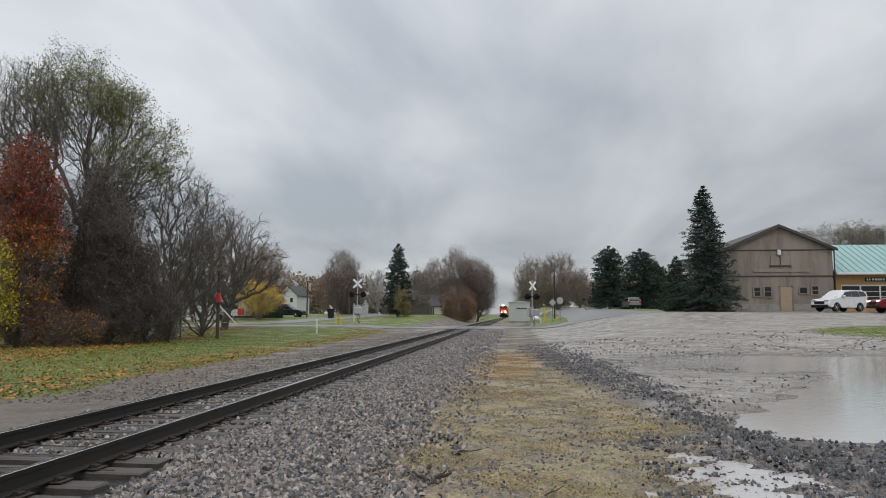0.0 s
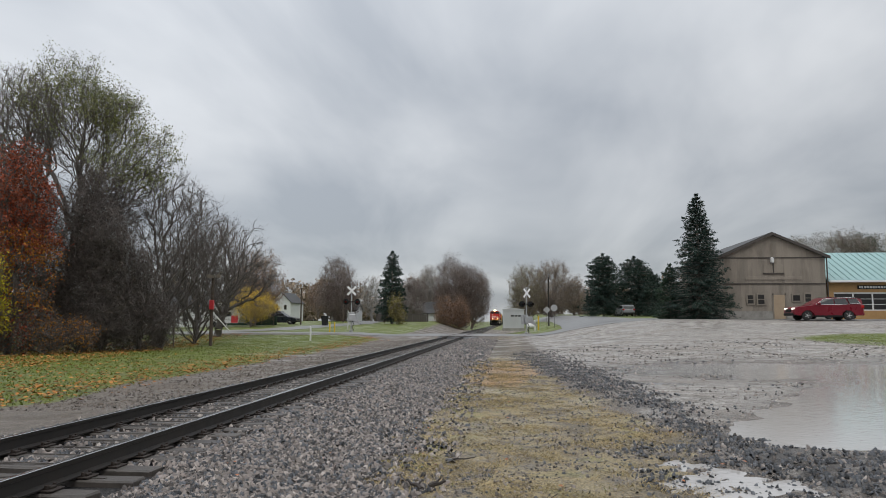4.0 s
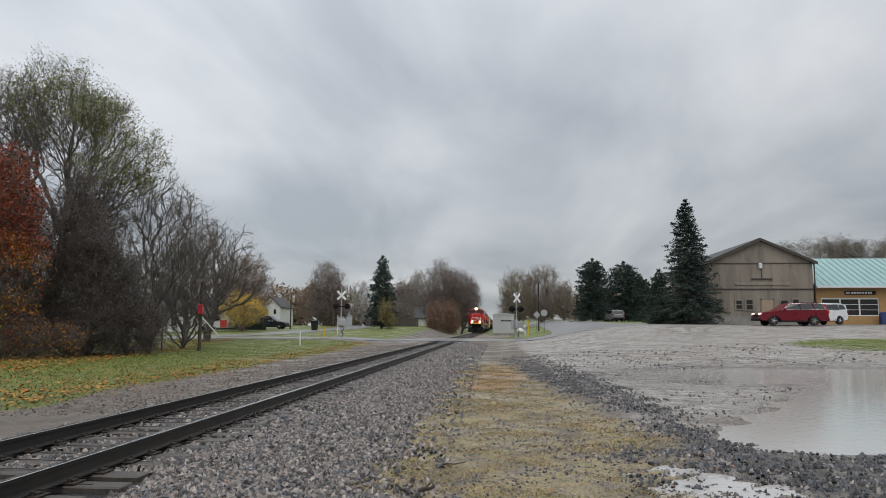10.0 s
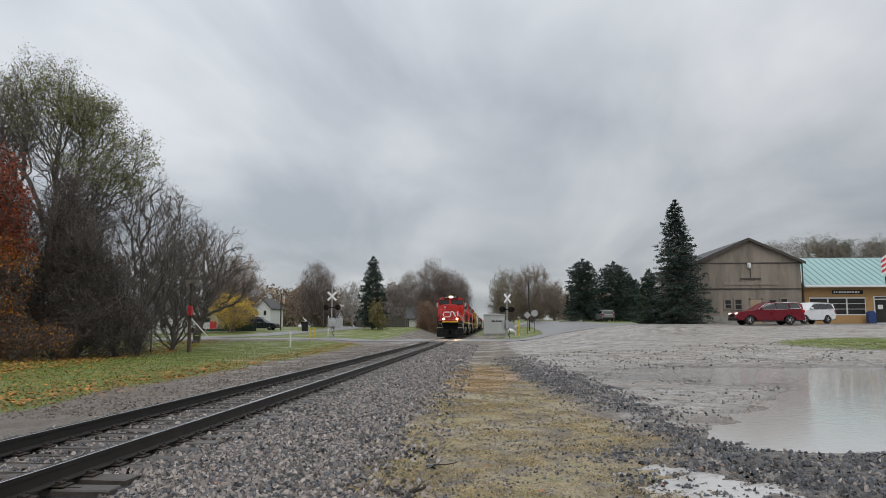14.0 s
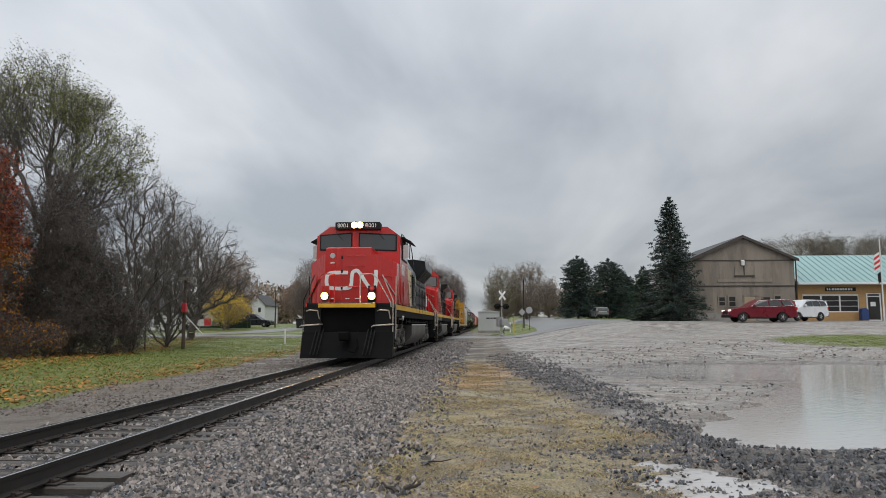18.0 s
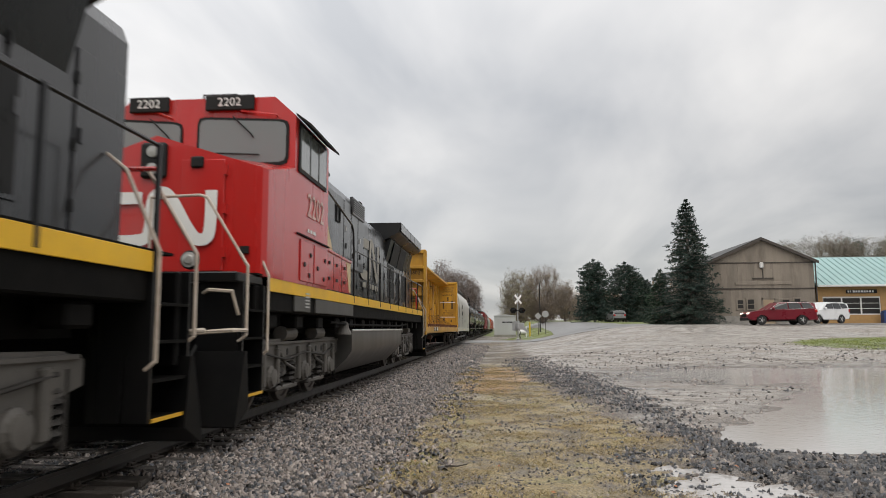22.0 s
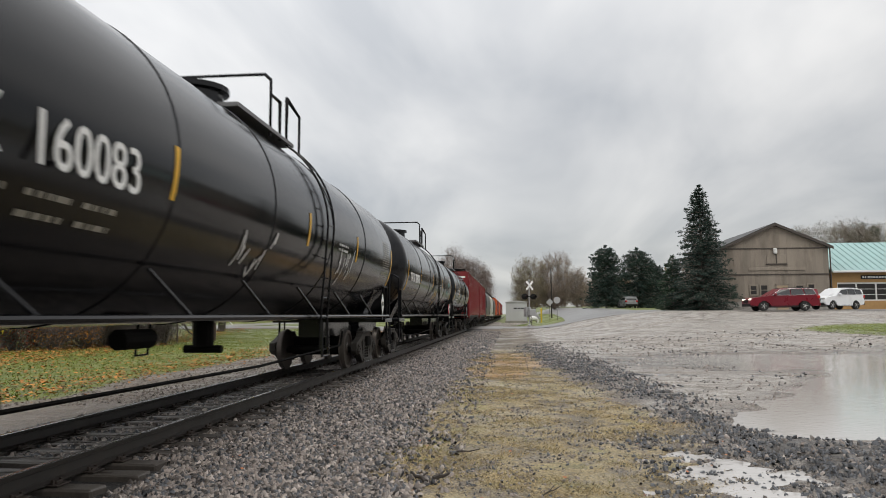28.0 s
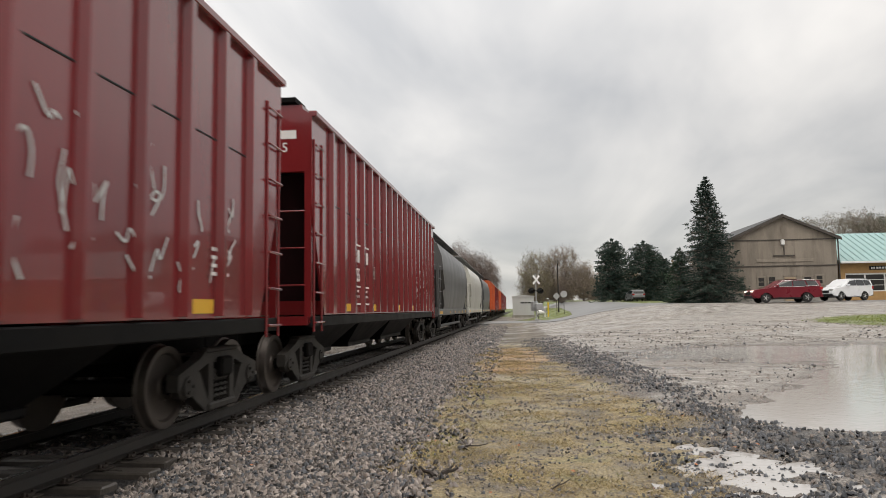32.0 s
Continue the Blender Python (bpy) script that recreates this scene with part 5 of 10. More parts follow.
def lamp(e, x, y, z, r, lit, name):
    o = part(name, MB().lathe([(0, r * 0.8), (0, r * 1.25), (-0.05, r * 1.2), (-0.06, r)], (x, y, z), (0, 1, 0), 16), M_INK, e)
    part("lens", MB().lathe([(-0.07, r * 0.68), (-0.085, r * 0.5), (-0.09, 0.01)], (x, y, z), (0, 1, 0), 16), lit, o)
    part("reflector", MB().lathe([(-0.062, r), (-0.069, r * 0.68)], (x, y, z), (0, 1, 0), 16), M_LENS if lit is M_LENS else M_REFL, o)
    return o


def hood(name, e, prof, y0, y1, material, label="", doors=0.0, x=1.0, z0=2.05, z1=3.6):
    mb = MB()
    mb.prism(prof, y0, y1, "y")
    h = part(name, mb, material, e, label)
    if doors:
        n = int((y1 - y0) / doors)
        for i in range(n):
            a = y0 + (y1 - y0) * i / n
            for s in (-1, 1):
                part("hood_door", MB().box(min(s * x, s * (x + 0.022)), a + 0.03, z0 + 0.05, max(s * x, s * (x + 0.022)), a + (y1 - y0) / n - 0.03, z1, 0.008)
                     .box(min(s * x, s * (x + 0.05)), a + 0.08, (z0 + z1) / 2, max(s * x, s * (x + 0.05)), a + 0.13, (z0 + z1) / 2 + 0.14), material, h)
            for k in (0.14, 0.45, 0.80):
                z = z0 + (z1 - z0) * k
                part("hinge", MB().box(x + 0.02, a - 0.012, z, x + 0.045, a + 0.03, z + 0.11), M_INK, h, "black door hinge")
    return h


def walkway_rails(e, y0, y1, material, step=1.55, z=3.02):
    n = max(2, int((y1 - y0) / step))
    ys_ = [y0 + (y1 - y0) * i / n for i in range(n + 1)]
    for s in (-1, 1):
        handrail(e, [(s * 1.52, y0, z), (s * 1.52, y1, z)], 0.02, material)
        for y in ys_:
            part("stanchion", MB().box(s * 1.53 - 0.02, y - 0.03, 1.84, s * 1.53 + 0.02, y + 0.03, z + 0.02, 0.008), material, e)


def lead_engine(q0):
    """Wide-nosed engine with a stepped raised nose and flared radiators."""
    L = 22.2
    e = loco_base("locomotive", "red and black diesel locomotive with lit headlights, leading the train", q0, L, (7.3, 14.6), (4.9, 17.9))
    # nose: flat face, slanting cheeks and a raised middle
    nose = MB()
    plan = [(-0.95, 0.85), (0.95, 0.85), (1.58, 1.35), (1.58, 2.2), (-1.58, 2.2), (-1.58, 1.35)]
    top = [3.78, 3.78, 3.48, 3.52, 3.52, 3.48]
    nose.add([(x, y, 2.02) for x, y in plan] + [(x, y, z) for (x, y), z in zip(plan, top)],
             [(0, 1, 7, 6), (1, 2, 8, 7), (2, 3, 9, 8), (4, 5, 11, 10), (5, 0, 6, 11), (6, 7, 8, 9, 10, 11), (0, 5, 4, 3, 2, 1), (3, 4, 10, 9)])
    ns = part("nose", nose, M_RED, e, "red stepped nose")
    part("nose_top", MB().box(-0.9, 0.86, 3.6, 0.72, 2.2, 4.03, 0.03), M_RED, ns)
    part("nose_door", MB().box(-0.93, 0.825, 2.12, -0.34, 0.85, 3.98, 0.012), M_RED, ns, "red nose door")
    for z in (2.5, 3.1, 3.6):
        part("door_hinge", MB().box(-0.36, 0.80, z, -0.30, 0.85, z + 0.1), M_INK, ns)
    part("nose_port", MB().lathe([(0, 0.1), (-0.02, 0.09), (-0.02, 0.01)], (-0.68, 0.83, 3.72), (0, 1, 0), 14), M_STEEL, ns)
    for x0, x1, z in ((-0.1, 0.48, 3.72), (-0.1, 0.45, 3.36), (-0.1, 0.48, 2.6)):
        part("grab_iron", MB().tube([(x0, 0.85, z), (x0, 0.78, z), (x1, 0.78, z), (x1, 0.85, z)], 0.014, 6), M_RED, ns)
    gr = MB().tube([(1.0, 0.89, 3.0), (1.0, 0.82, 3.0), (1.45, 1.18, 2.98), (1.45, 1.25, 2.98)], 0.014, 6)
    part("grab_iron", gr, M_RED, ns)
    noodle(e, 0.04, 2.87, 0.78, 0.822, M_WHITE, True, 0.13, 1.95)
    bars_ob = MB().box(-0.2, 0.815, 2.16, -0.05, 0.83, 2.19).box(0.15, 0.815, 2.16, 0.35, 0.83, 2.19).box(-0.75, 0.815, 3.44, -0.6, 0.83, 3.48).box(-0.72, 0.815, 2.16, -0.6, 0.83, 2.2)
    part("small_plates", bars_ob, M_WHITE, ns, "small unreadable notices")
    part("front_deck", MB().box(-1.0, 0.1, 1.86, 1.0, 0.9, 2.02, 0.02).box(-1.55, 0.5, 1.86, 1.55, 1.5, 2.02, 0.02), M_BLACK, e)
    part("deck_edge", MB().box(-1.0, 0.06, 1.84, 1.0, 0.10, 1.98, 0.01), M_YEL, e, "chipped yellow front deck edge")
    for x in (-0.83, 0.83):
        lamp(e, x, 0.35, 2.25, 0.135, M_LAMPW, "ditch_light")
        part("lamp_bracket", MB().box(x - 0.14, 0.36, 2.02, x + 0.14, 0.5, 2.62, 0.02), M_INK if x > 0 else M_RED, e)
    part("class_light", MB().lathe([(0, 0.09), (-0.04, 0.08), (-0.05, 0.02)], (0.83, 0.36, 2.52), (0, 1, 0), 14), M_SIGNR, e)
    for s in (-1, 1):
        handrail(e, [(s * 0.45, 0.14, 2.02), (s * 0.45, 0.14, 3.0), (s * 0.85, 0.14, 3.02), (s * 1.05, 0.2, 2.85), (s * 1.5, 0.4, 2.0), (s * 1.5, 0.4, 1.0)], 0.02, M_STEEL if s > 0 else M_RED)
        handrail(e, [(s * 1.2, 1.0, 2.9), (s * 1.55, 1.3, 2.3), (s * 1.57, 1.3, 0.9)], 0.02, M_STEEL if s > 0 else M_BLACK)
    # cab
    prof = [(-1.58, 2.02), (1.58, 2.02), (1.6, 4.0), (1.58, 4.6), (1.1, 4.95), (-1.1, 4.95), (-1.58, 4.6), (-1.6, 4.0)]
    cab = part("cab", MB().prism(prof, 2.2, 4.75, "y"), M_RED, e, "red driver's cab")
    for a, b in ((0.06, 1.42), (-1.42, -0.28)):
        w = part("windscreen", MB().prism([(a, 4.10), (b, 4.06), (b, 4.60 if abs(b) > 1 else 4.68), (a, 4.68 if abs(a) < 1 else 4.60)], 2.165, 2.19, "y"), M_GLASS, cab, "dark windscreen mirroring the sky")
        part("window_frame", MB().prism([(a - 0.05, 4.05), (b + 0.05, 4.01), (b + 0.05, 4.65 if abs(b) > 1 else 4.73), (a - 0.05, 4.73 if abs(a) < 1 else 4.65)], 2.185, 2.205, "y"), M_INK, w)
        part("wiper", MB().tube([((a + b) / 2, 2.15, 4.74), ((a + b) / 2 + 0.25, 2.14, 4.45)], 0.012, 5), M_INK, w)
    for s in (-1, 1):
        w = part("side_window", MB().box(min(s * 1.6, s * 1.63), 2.75, 3.72, max(s * 1.6, s * 1.63), 4.35, 4.52, 0.01), M_INK, cab)
        for y0, y1 in ((2.82, 3.3), (3.36, 3.8), (3.86, 4.28)):
            part("pane", MB().box(min(s * 1.625, s * 1.64), y0, 3.78, max(s * 1.625, s * 1.64), y1, 4.46, 0.005), M_GLASS, w)
        part("awning", MB().prism([(s * 1.56, 4.66), (s * 1.56, 4.62), (s * 1.95, 4.42), (s * 1.96, 4.45)], 2.7, 4.5, "y"), M_INK, cab)
        part("mirror", MB().box(min(s * 1.66, s * 1.86), 2.72, 3.8, max(s * 1.66, s * 1.86), 2.75, 4.3, 0.01), M_STEEL, cab)
        part("cab_door", MB().box(min(s * 1.585, s * 1.61), 2.45, 2.1, max(s * 1.585, s * 1.61), 3.55, 3.1, 0.01), M_RED, cab)
        louvres("cab_grille", cab, 3.0, 3.45, 2.2, 2.9, s * 1.6, 9, M_RED, s)
    side_words("8001", 0.62, 3.15, 3.33, 1.612, M_WHITE, cab, "white road number", 0.95)
    number_board(e, "8001", -0.55, 2.0, 4.97, 0.6, 0.28, -4)
    number_board(e, "8001", 0.52, 2.0, 4.97, 0.66, 0.28, 4)
    part("board_back", MB().box(-0.86, 2.02, 4.82, 0.86, 2.4, 5.1, 0.02), M_INK, e)
    for x in (-0.12, 0.10):
        lamp(e, x, 2.0, 4.99, 0.125, M_LAMP, "headlight")
    part("roof_rail", MB().tube([(-1.5, 2.5, 4.62), (-1.2, 2.4, 5.0), (-0.9, 2.4, 5.02)], 0.015, 6), M_STEEL, cab)
    # flush equipment section behind the cab
    sec = [(-1.5, 2.02), (1.5, 2.02), (1.5, 3.62), (1.05, 4.42), (0.8, 4.5), (-0.8, 4.5), (-1.05, 4.42), (-1.5, 3.62)]
    eq = part("equipment_hood", MB().prism(sec, 4.78, 8.75, "y"), M_GREYHOOD, e, "grey hood with red and cream slanting bands")
    for s in (-1, 1):
        x = s * 1.5 if s > 0 else -1.514
        panel("red_panel", [(4.8, 2.06), (6.55, 2.06), (5.55, 3.62), (4.8, 3.62)], x, 0.014, M_RED, eq)
        panel("cream_panel", [(6.56, 2.06), (7.25, 2.06), (7.05, 3.62), (5.56, 3.62)], x, 0.014, M_CREAM, eq, "cream slanting band")
        for z in (2.55, 3.1):
            part("seam", MB().box(s * 1.52 - 0.004, 4.85, z, s * 1.52 + 0.004, 7.0, z + 0.012), M_INK, eq)
        for y, z in ((5.0, 2.35), (5.0, 2.8), (5.0, 3.4), (6.7, 2.4), (6.7, 2.9), (6.7, 3.35)):
            part("latch", MB().box(s * 1.525 - 0.012, y, z, s * 1.525 + 0.012, y + 0.12, z + 0.07), M_INK, eq)
        louvres("intake_grille", eq, 7.35, 8.65, 2.15, 3.5, s * 1.5, 15, M_BLACK, s)
    part("brake_grid", MB().box(-1.35, 5.6, 4.2, 1.35, 7.2, 4.82, 0.03), M_INK, e, "black roof box")
    part("stack", MB().box(-0.35, 8.9, 4.45, 0.35, 9.8, 4.75, 0.03), M_BLACK, e)
    for s in (-1, 1):
        handrail(e, [(s * 1.3, 4.75, 4.6), (s * 1.3, 5.2, 5.05), (s * 1.3, 8.6, 5.02), (s * 1.35, 9.0, 4.6), (s * 1.5, 9.05, 3.0)], 0.02, M_BLACK, [(s * 1.3, y, 5.03) for y in (6.2, 7.4, 8.4)], 4.3)
    # engine hood and radiators
    hp = [(-1.0, 2.02), (1.0, 2.02), (1.0, 4.0), (0.75, 4.4), (-0.75, 4.4), (-1.0, 4.0)]
    hood("engine_hood", e, hp, 8.75, 20.9, M_GREYHOOD, "dusty grey engine hood", 0.62, 1.0, 2.05, 3.75)
    noodle(e, 12.3, 3.35, 1.2, 1.055, M_CREAM, False, 0.22, 3.5)
    marks = MB()
    for y, w, z in ((11.0, 0.26, 0.2), (11.42, 0.26, 0.2), (11.84, 0.26, 0.2), (12.24, 0.05, 0.05), (12.46, 0.2, 0.2), (12.84, 0.2, 0.2), (13.22, 0.05, 0.05), (13.45, 0.2, 0.2), (13.83, 0.2, 0.2)):
        marks.box(1.05, y, 2.2, 1.056, y + w, 2.2 + z * 0.3)
        if w > 0.1:
            marks.box(1.05, y, 2.2 + z * 0.3, 1.056, y + w * 0.32, 2.2 + z).box(1.05, y + w * 0.7, 2.2 + z * 0.3, 1.056, y + w, 2.2 + z)
    part("lettering", marks, M_CREAM, e, "row of plain cream marks under the emblem")
    rp = [(-1.0, 3.7), (-1.55, 4.32), (-1.5, 4.72), (-0.9, 4.82), (0.9, 4.82), (1.5, 4.72), (1.55, 4.32), (1.0, 3.7)]
    rd = part("radiator", MB().prism(rp, 14.4, 19.2, "y"), M_BLACK, e, "black flared radiator housing")
    for s in (-1, 1):
        for i in range(4):
            y = 14.55 + i * 1.15
            part("radiator_screen", MB().prism([(s * 1.04, 3.72), (s * 1.53, 4.28), (s * 1.545, 4.265), (s * 1.055, 3.705)], y, y + 0.95, "y"), M_INK, rd)
        louvres("rear_grille", e, 17.7, 18.5, 2.22, 3.42, s * 1.0, 12, M_GREYHOOD, s)
        louvres("rear_grille", e, 19.5, 20.7, 2.2, 3.4, s * 1.0, 10, M_GREYHOOD, s)
    walkway_rails(e, 9.1, L - 1.15, M_BLACK)
    for s in (-1, 1):
        part("bell_lamp", MB().cyl((s * 1.35, 3.9, 1.55), (s * 1.55, 3.9, 1.5), 0.09, n=12), M_STEEL, e)
    return e


def trailing_engine(q0, number, L=21.9):
    """Boxy engine with a broad slanting nose, wide cab and winged radiators."""
    e = loco_base("locomotive", "red-cabbed black diesel locomotive number %s, coupled in the consist" % number, q0, L, (7.0, 14.6), (4.35, 17.6), M_YELB)
    nose = MB()
    plan = [(-1.5, 1.1), (0.0, 1.02), (1.5, 1.1), (1.55, 1.2), (1.55, 2.6), (0.0, 2.6), (-1.55, 2.6), (-1.55, 1.2)]
    top = [3.5, 3.97, 3.5, 3.49, 3.84, 4.12, 3.84, 3.49]
    n = len(plan)
    nose.add([(x, y, 1.99) for x, y in plan] + [(x, y, z) for (x, y), z in zip(plan, top)],
             [(i, (i + 1) % n, n + (i + 1) % n, n + i) for i in range(n)] + [(n, n + 1, n + 5, n + 6, n + 7), (n + 1, n + 2, n + 3, n + 4, n + 5), tuple(range(n))[::-1]])
    ns = part("nose", nose, M_RED, e, "red slanting nose, highest in the middle")
    noodle(e, -0.02, 2.83, 0.82, 1.0, M_WHITE, True, 0.17, 1.9)
    nl = part("lamp_box", MB().box(-0.2, 0.94, 3.36, 0.16, 1.06, 3.86, 0.03), M_INK, ns)
    for z in (3.48, 3.72):
        part("lens", MB().lathe([(0, 0.085), (-0.02, 0.08), (-0.03, 0.01)], (-0.02, 0.938, z), (0, 1, 0), 14), M_LENS, nl)
    if number == "2653":
        part("nose_disc", MB().lathe([(0, 0.155), (-0.012, 0.15), (-0.012, 0.01)], (0.33, 1.03, 3.32), (0, 1, 0), 20), M_CREAM, ns, "round cream plate")
    else:
        part("nose_lamp", MB().box(0.5, 0.99, 3.5, 0.68, 1.06, 3.66, 0.02), M_INK, ns, "small black lamp box")
    part("nose_door", MB().box(0.36, 1.035, 2.06, 0.98, 1.055, 3.62, 0.008), M_RED, ns, "red nose door")
    for z in (2.25, 2.85, 3.4):
        part("door_hinge", MB().box(0.97, 1.02, z, 1.02, 1.07, z + 0.14), M_RED, ns)
    part("nose_latch", MB().box(1.22, 1.04, 2.3, 1.34, 1.085, 2.4), M_INK, ns)
    part("front_deck", MB().box(-1.5, 0.25, 1.86, 1.5, 1.2, 1.99, 0.02), M_BLACK, e)
    for x in (-0.83, 0.83):
        lamp(e, x, 0.4, 2.15, 0.1, M_LENS, "ditch_light")
    prof = [(-1.55, 1.99), (1.55, 1.99), (1.55, 4.66), (1.2, 4.98), (-1.2, 4.98), (-1.55, 4.66)]
    cab = part("cab", MB().prism(prof, 2.45, 4.6, "y"), M_RED, e, "red driver's cab")
    for a, b in ((-0.02, 1.40), (-1.40, -0.34)):
        k = 0.12
        pane_ = [(a + k, 3.9), (b - k, 3.9), (b - 0.03, 3.93), (b, 4.0), (b, 4.46), (b - 0.03, 4.53), (b - k, 4.56), (a + k, 4.62), (a + 0.03, 4.6), (a, 4.52), (a, 4.0), (a + 0.03, 3.93)]
        cx, cz = (a + b) / 2, 4.26
        w = part("windscreen", MB().prism(pane_, 2.415, 2.44, "y"), M_SCREEN, cab, "windscreen with the pale sky reflection put into its colour")
        part("window_frame", MB().prism([(cx + (x - cx) * 1.06, cz + (z - cz) * 1.13) for x, z in pane_], 2.425, 2.46, "y"), M_INK, w)
        part("wiper", MB().tube([(a + 0.55, 2.40, 4.66), (a + 0.86, 2.385, 4.36), (a + 0.9, 2.385, 4.30)], 0.012, 5).tube([(a + 0.30, 2.385, 4.06), (a + 1.0, 2.385, 4.02)], 0.012, 5), M_INK, w)
        part("grab_iron", MB().tube([(a + 0.7, 2.44, 4.72), (a + 0.7, 2.38, 4.74), (b - 0.15, 2.38, 4.66), (b - 0.15, 2.44, 4.64)], 0.012, 5), M_RED, cab)
    number_board(e, number, 0.48, 2.39, 4.88, 0.8, 0.25)
    number_board(e, number, -0.86, 2.39, 4.88, 0.66, 0.25)
    part("roof_rail", MB().tube([(-0.05, 2.6, 4.98), (-0.05, 2.6, 5.09), (0.5, 2.6, 5.09), (0.5, 2.6, 4.98)], 0.012, 5), M_INK, cab)
    for s in (-1, 1):
        w = part("side_window", MB().box(min(s * 1.55, s * 1.58), 2.6, 3.78, max(s * 1.55, s * 1.58), 4.35, 4.60, 0.01), M_INK, cab)
        for y0, y1 in ((2.66, 3.15), (3.22, 3.7), (3.78, 4.28)):
            part("pane", MB().box(min(s * 1.575, s * 1.592), y0, 3.84, max(s * 1.575, s * 1.59), y1, 4.54, 0.005), M_SCREEN, w)
        part("awning", MB().prism([(s * 1.54, 4.72), (s * 1.54, 4.68), (s * 1.78, 4.50), (s * 1.79, 4.53)], 2.5, 4.45, "y"), M_INK, cab)
        part("cab_ledge", MB().box(min(s * 1.55, s * 1.585), 2.58, 2.77, max(s * 1.55, s * 1.585), 4.62, 2.80, 0.006), M_DARKRED, cab)
        for y0, y1 in ((2.78, 3.55), (3.62, 4.52)):
            hatch = part("cab_hatch", MB().box(min(s * 1.55, s * 1.572), y0, 2.04, max(s * 1.55, s * 1.572), y1, 2.72, 0.01), M_RED, cab)
            for y, z in ((y0 + 0.2, 2.32), (y1 - 0.28, 2.16), (y1 - 0.2, 2.5)):
                part("hatch_latch", MB().lathe([(0, 0.045), (0.02, 0.04), (0.02, 0.005)], (s * 1.57, y, z), (s, 0, 0), 8), M_INK, hatch)
        skirt = part("side_skirt", MB().box(min(s * 1.49, s * 1.535), 2.62, 1.55, max(s * 1.49, s * 1.535), 3.55, 1.795, 0.008).box(min(s * 1.49, s * 1.535), 3.9, 1.55, max(s * 1.49, s * 1.535), 7.05, 1.795, 0.008), M_TANKG, e, "grimy grey skirt below the stripe")
        for k in range(5):
            part("slat", MB().box(min(s * 1.53, s * 1.55), 3.2, 1.62 + k * 0.055, max(s * 1.53, s * 1.55), 3.44, 1.645 + k * 0.055), M_STEEL, skirt)
    part("bell", MB().lathe([(0, 0.05), (-0.05, 0.11), (-0.16, 0.13), (-0.27, 0.19), (-0.29, 0.19)], (1.38, 6.75, 1.44), (0, 0, 1), 16), M_CAST, e, "grey cast bell")
    side_words(number, 0.58, 3.7, 3.32, 1.562, M_FADEW, cab, "white road number", 0.95)
    bars(3.2, 2.88, 1, 0.5, 0.06, 0.1, 1.563, M_WHITE, cab, "small unreadable white lettering", 3)
    lo = part("auxiliary_box", MB().prism([(4.62, 2.02), (6.88, 2.02), (6.88, 2.70), (4.62, 2.76)], -1.5, 1.5, "x"), M_RED, e, "low red box behind the cab")
    up = part("upper_hood", MB().prism([(-1.24, 2.7), (1.24, 2.7), (1.24, 4.2), (1.16, 4.38), (0.95, 4.52), (-0.95, 4.52), (-1.16, 4.38), (-1.24, 4.2)], 4.6, 9.62, "y"), M_HOODB, e, "wide black hood section behind the cab")
    panel("cream_panel", [(4.62, 2.78), (6.36, 2.76), (4.92, 4.36), (4.62, 4.36)], 1.243, 0.01, M_CREAM, up, "cream slanting band behind the cab")
    panel("cream_panel", [(6.42, 2.68), (6.86, 2.68), (6.86, 2.05), (6.72, 2.05)], 1.501, 0.006, M_CREAM, lo, "cream end of the low box")
    part("box_ledge", MB().prism([(4.62, 2.75), (6.9, 2.69), (6.9, 2.73), (4.62, 2.79)], 1.2, 1.53, "x"), M_RED, lo)
    part("hood_hatch", MB().tube([(1.25, 6.55, 3.6), (1.26, 6.55, 3.95), (1.26, 6.85, 3.95), (1.25, 6.85, 3.6), (1.25, 6.55, 3.6)], 0.016, 5), M_INK, up)
    for y in (5.6, 7.3, 8.1, 8.9):
        part("seam", MB().box(1.24, y, 2.8, 1.247, y + 0.014, 4.2), M_INK, up)
    for y, z in ((7.5, 3.5), (7.5, 3.1), (8.3, 3.3), (8.3, 2.95), (9.1, 3.4), (9.1, 3.0)):
        part("latch", MB().box(1.24, y, z, 1.262, y + 0.06, z + 0.12), M_STEEL if z > 3.2 else M_INK, up)
    # a bent black pipe rail runs down from the cab to the walkway
    handrail(e, [(1.5, 4.7, 3.9), (1.52, 6.9, 3.55), (1.52, 7.05, 3.4), (1.52, 7.1, 3.05), (1.52, 7.3, 3.0)], 0.022, M_BLACK)
    for y, z in ((4.9, 2.2), (4.9, 2.5), (5.5, 2.2), (5.5, 2.5), (6.2, 2.2), (6.2, 2.5)):
        part("latch", MB().box(1.5, y, z, 1.52, y + 0.1, z + 0.06), M_INK, lo)
    for y in (5.3, 6.0):
        part("seam", MB().box(1.5, y, 2.06, 1.506, y + 0.012, 2.68), M_INK, lo)
    # hood
    hp = [(-1.0, 2.02), (1.0, 2.02), (1.0, 4.16), (0.93, 4.34), (0.72, 4.5), (-0.72, 4.5), (-0.93, 4.34), (-1.0, 4.16)]
    hood("engine_hood", e, hp, 4.6, 21.1, M_HOODB, "black engine hood", 0.85, 1.0, 2.05, 3.8)
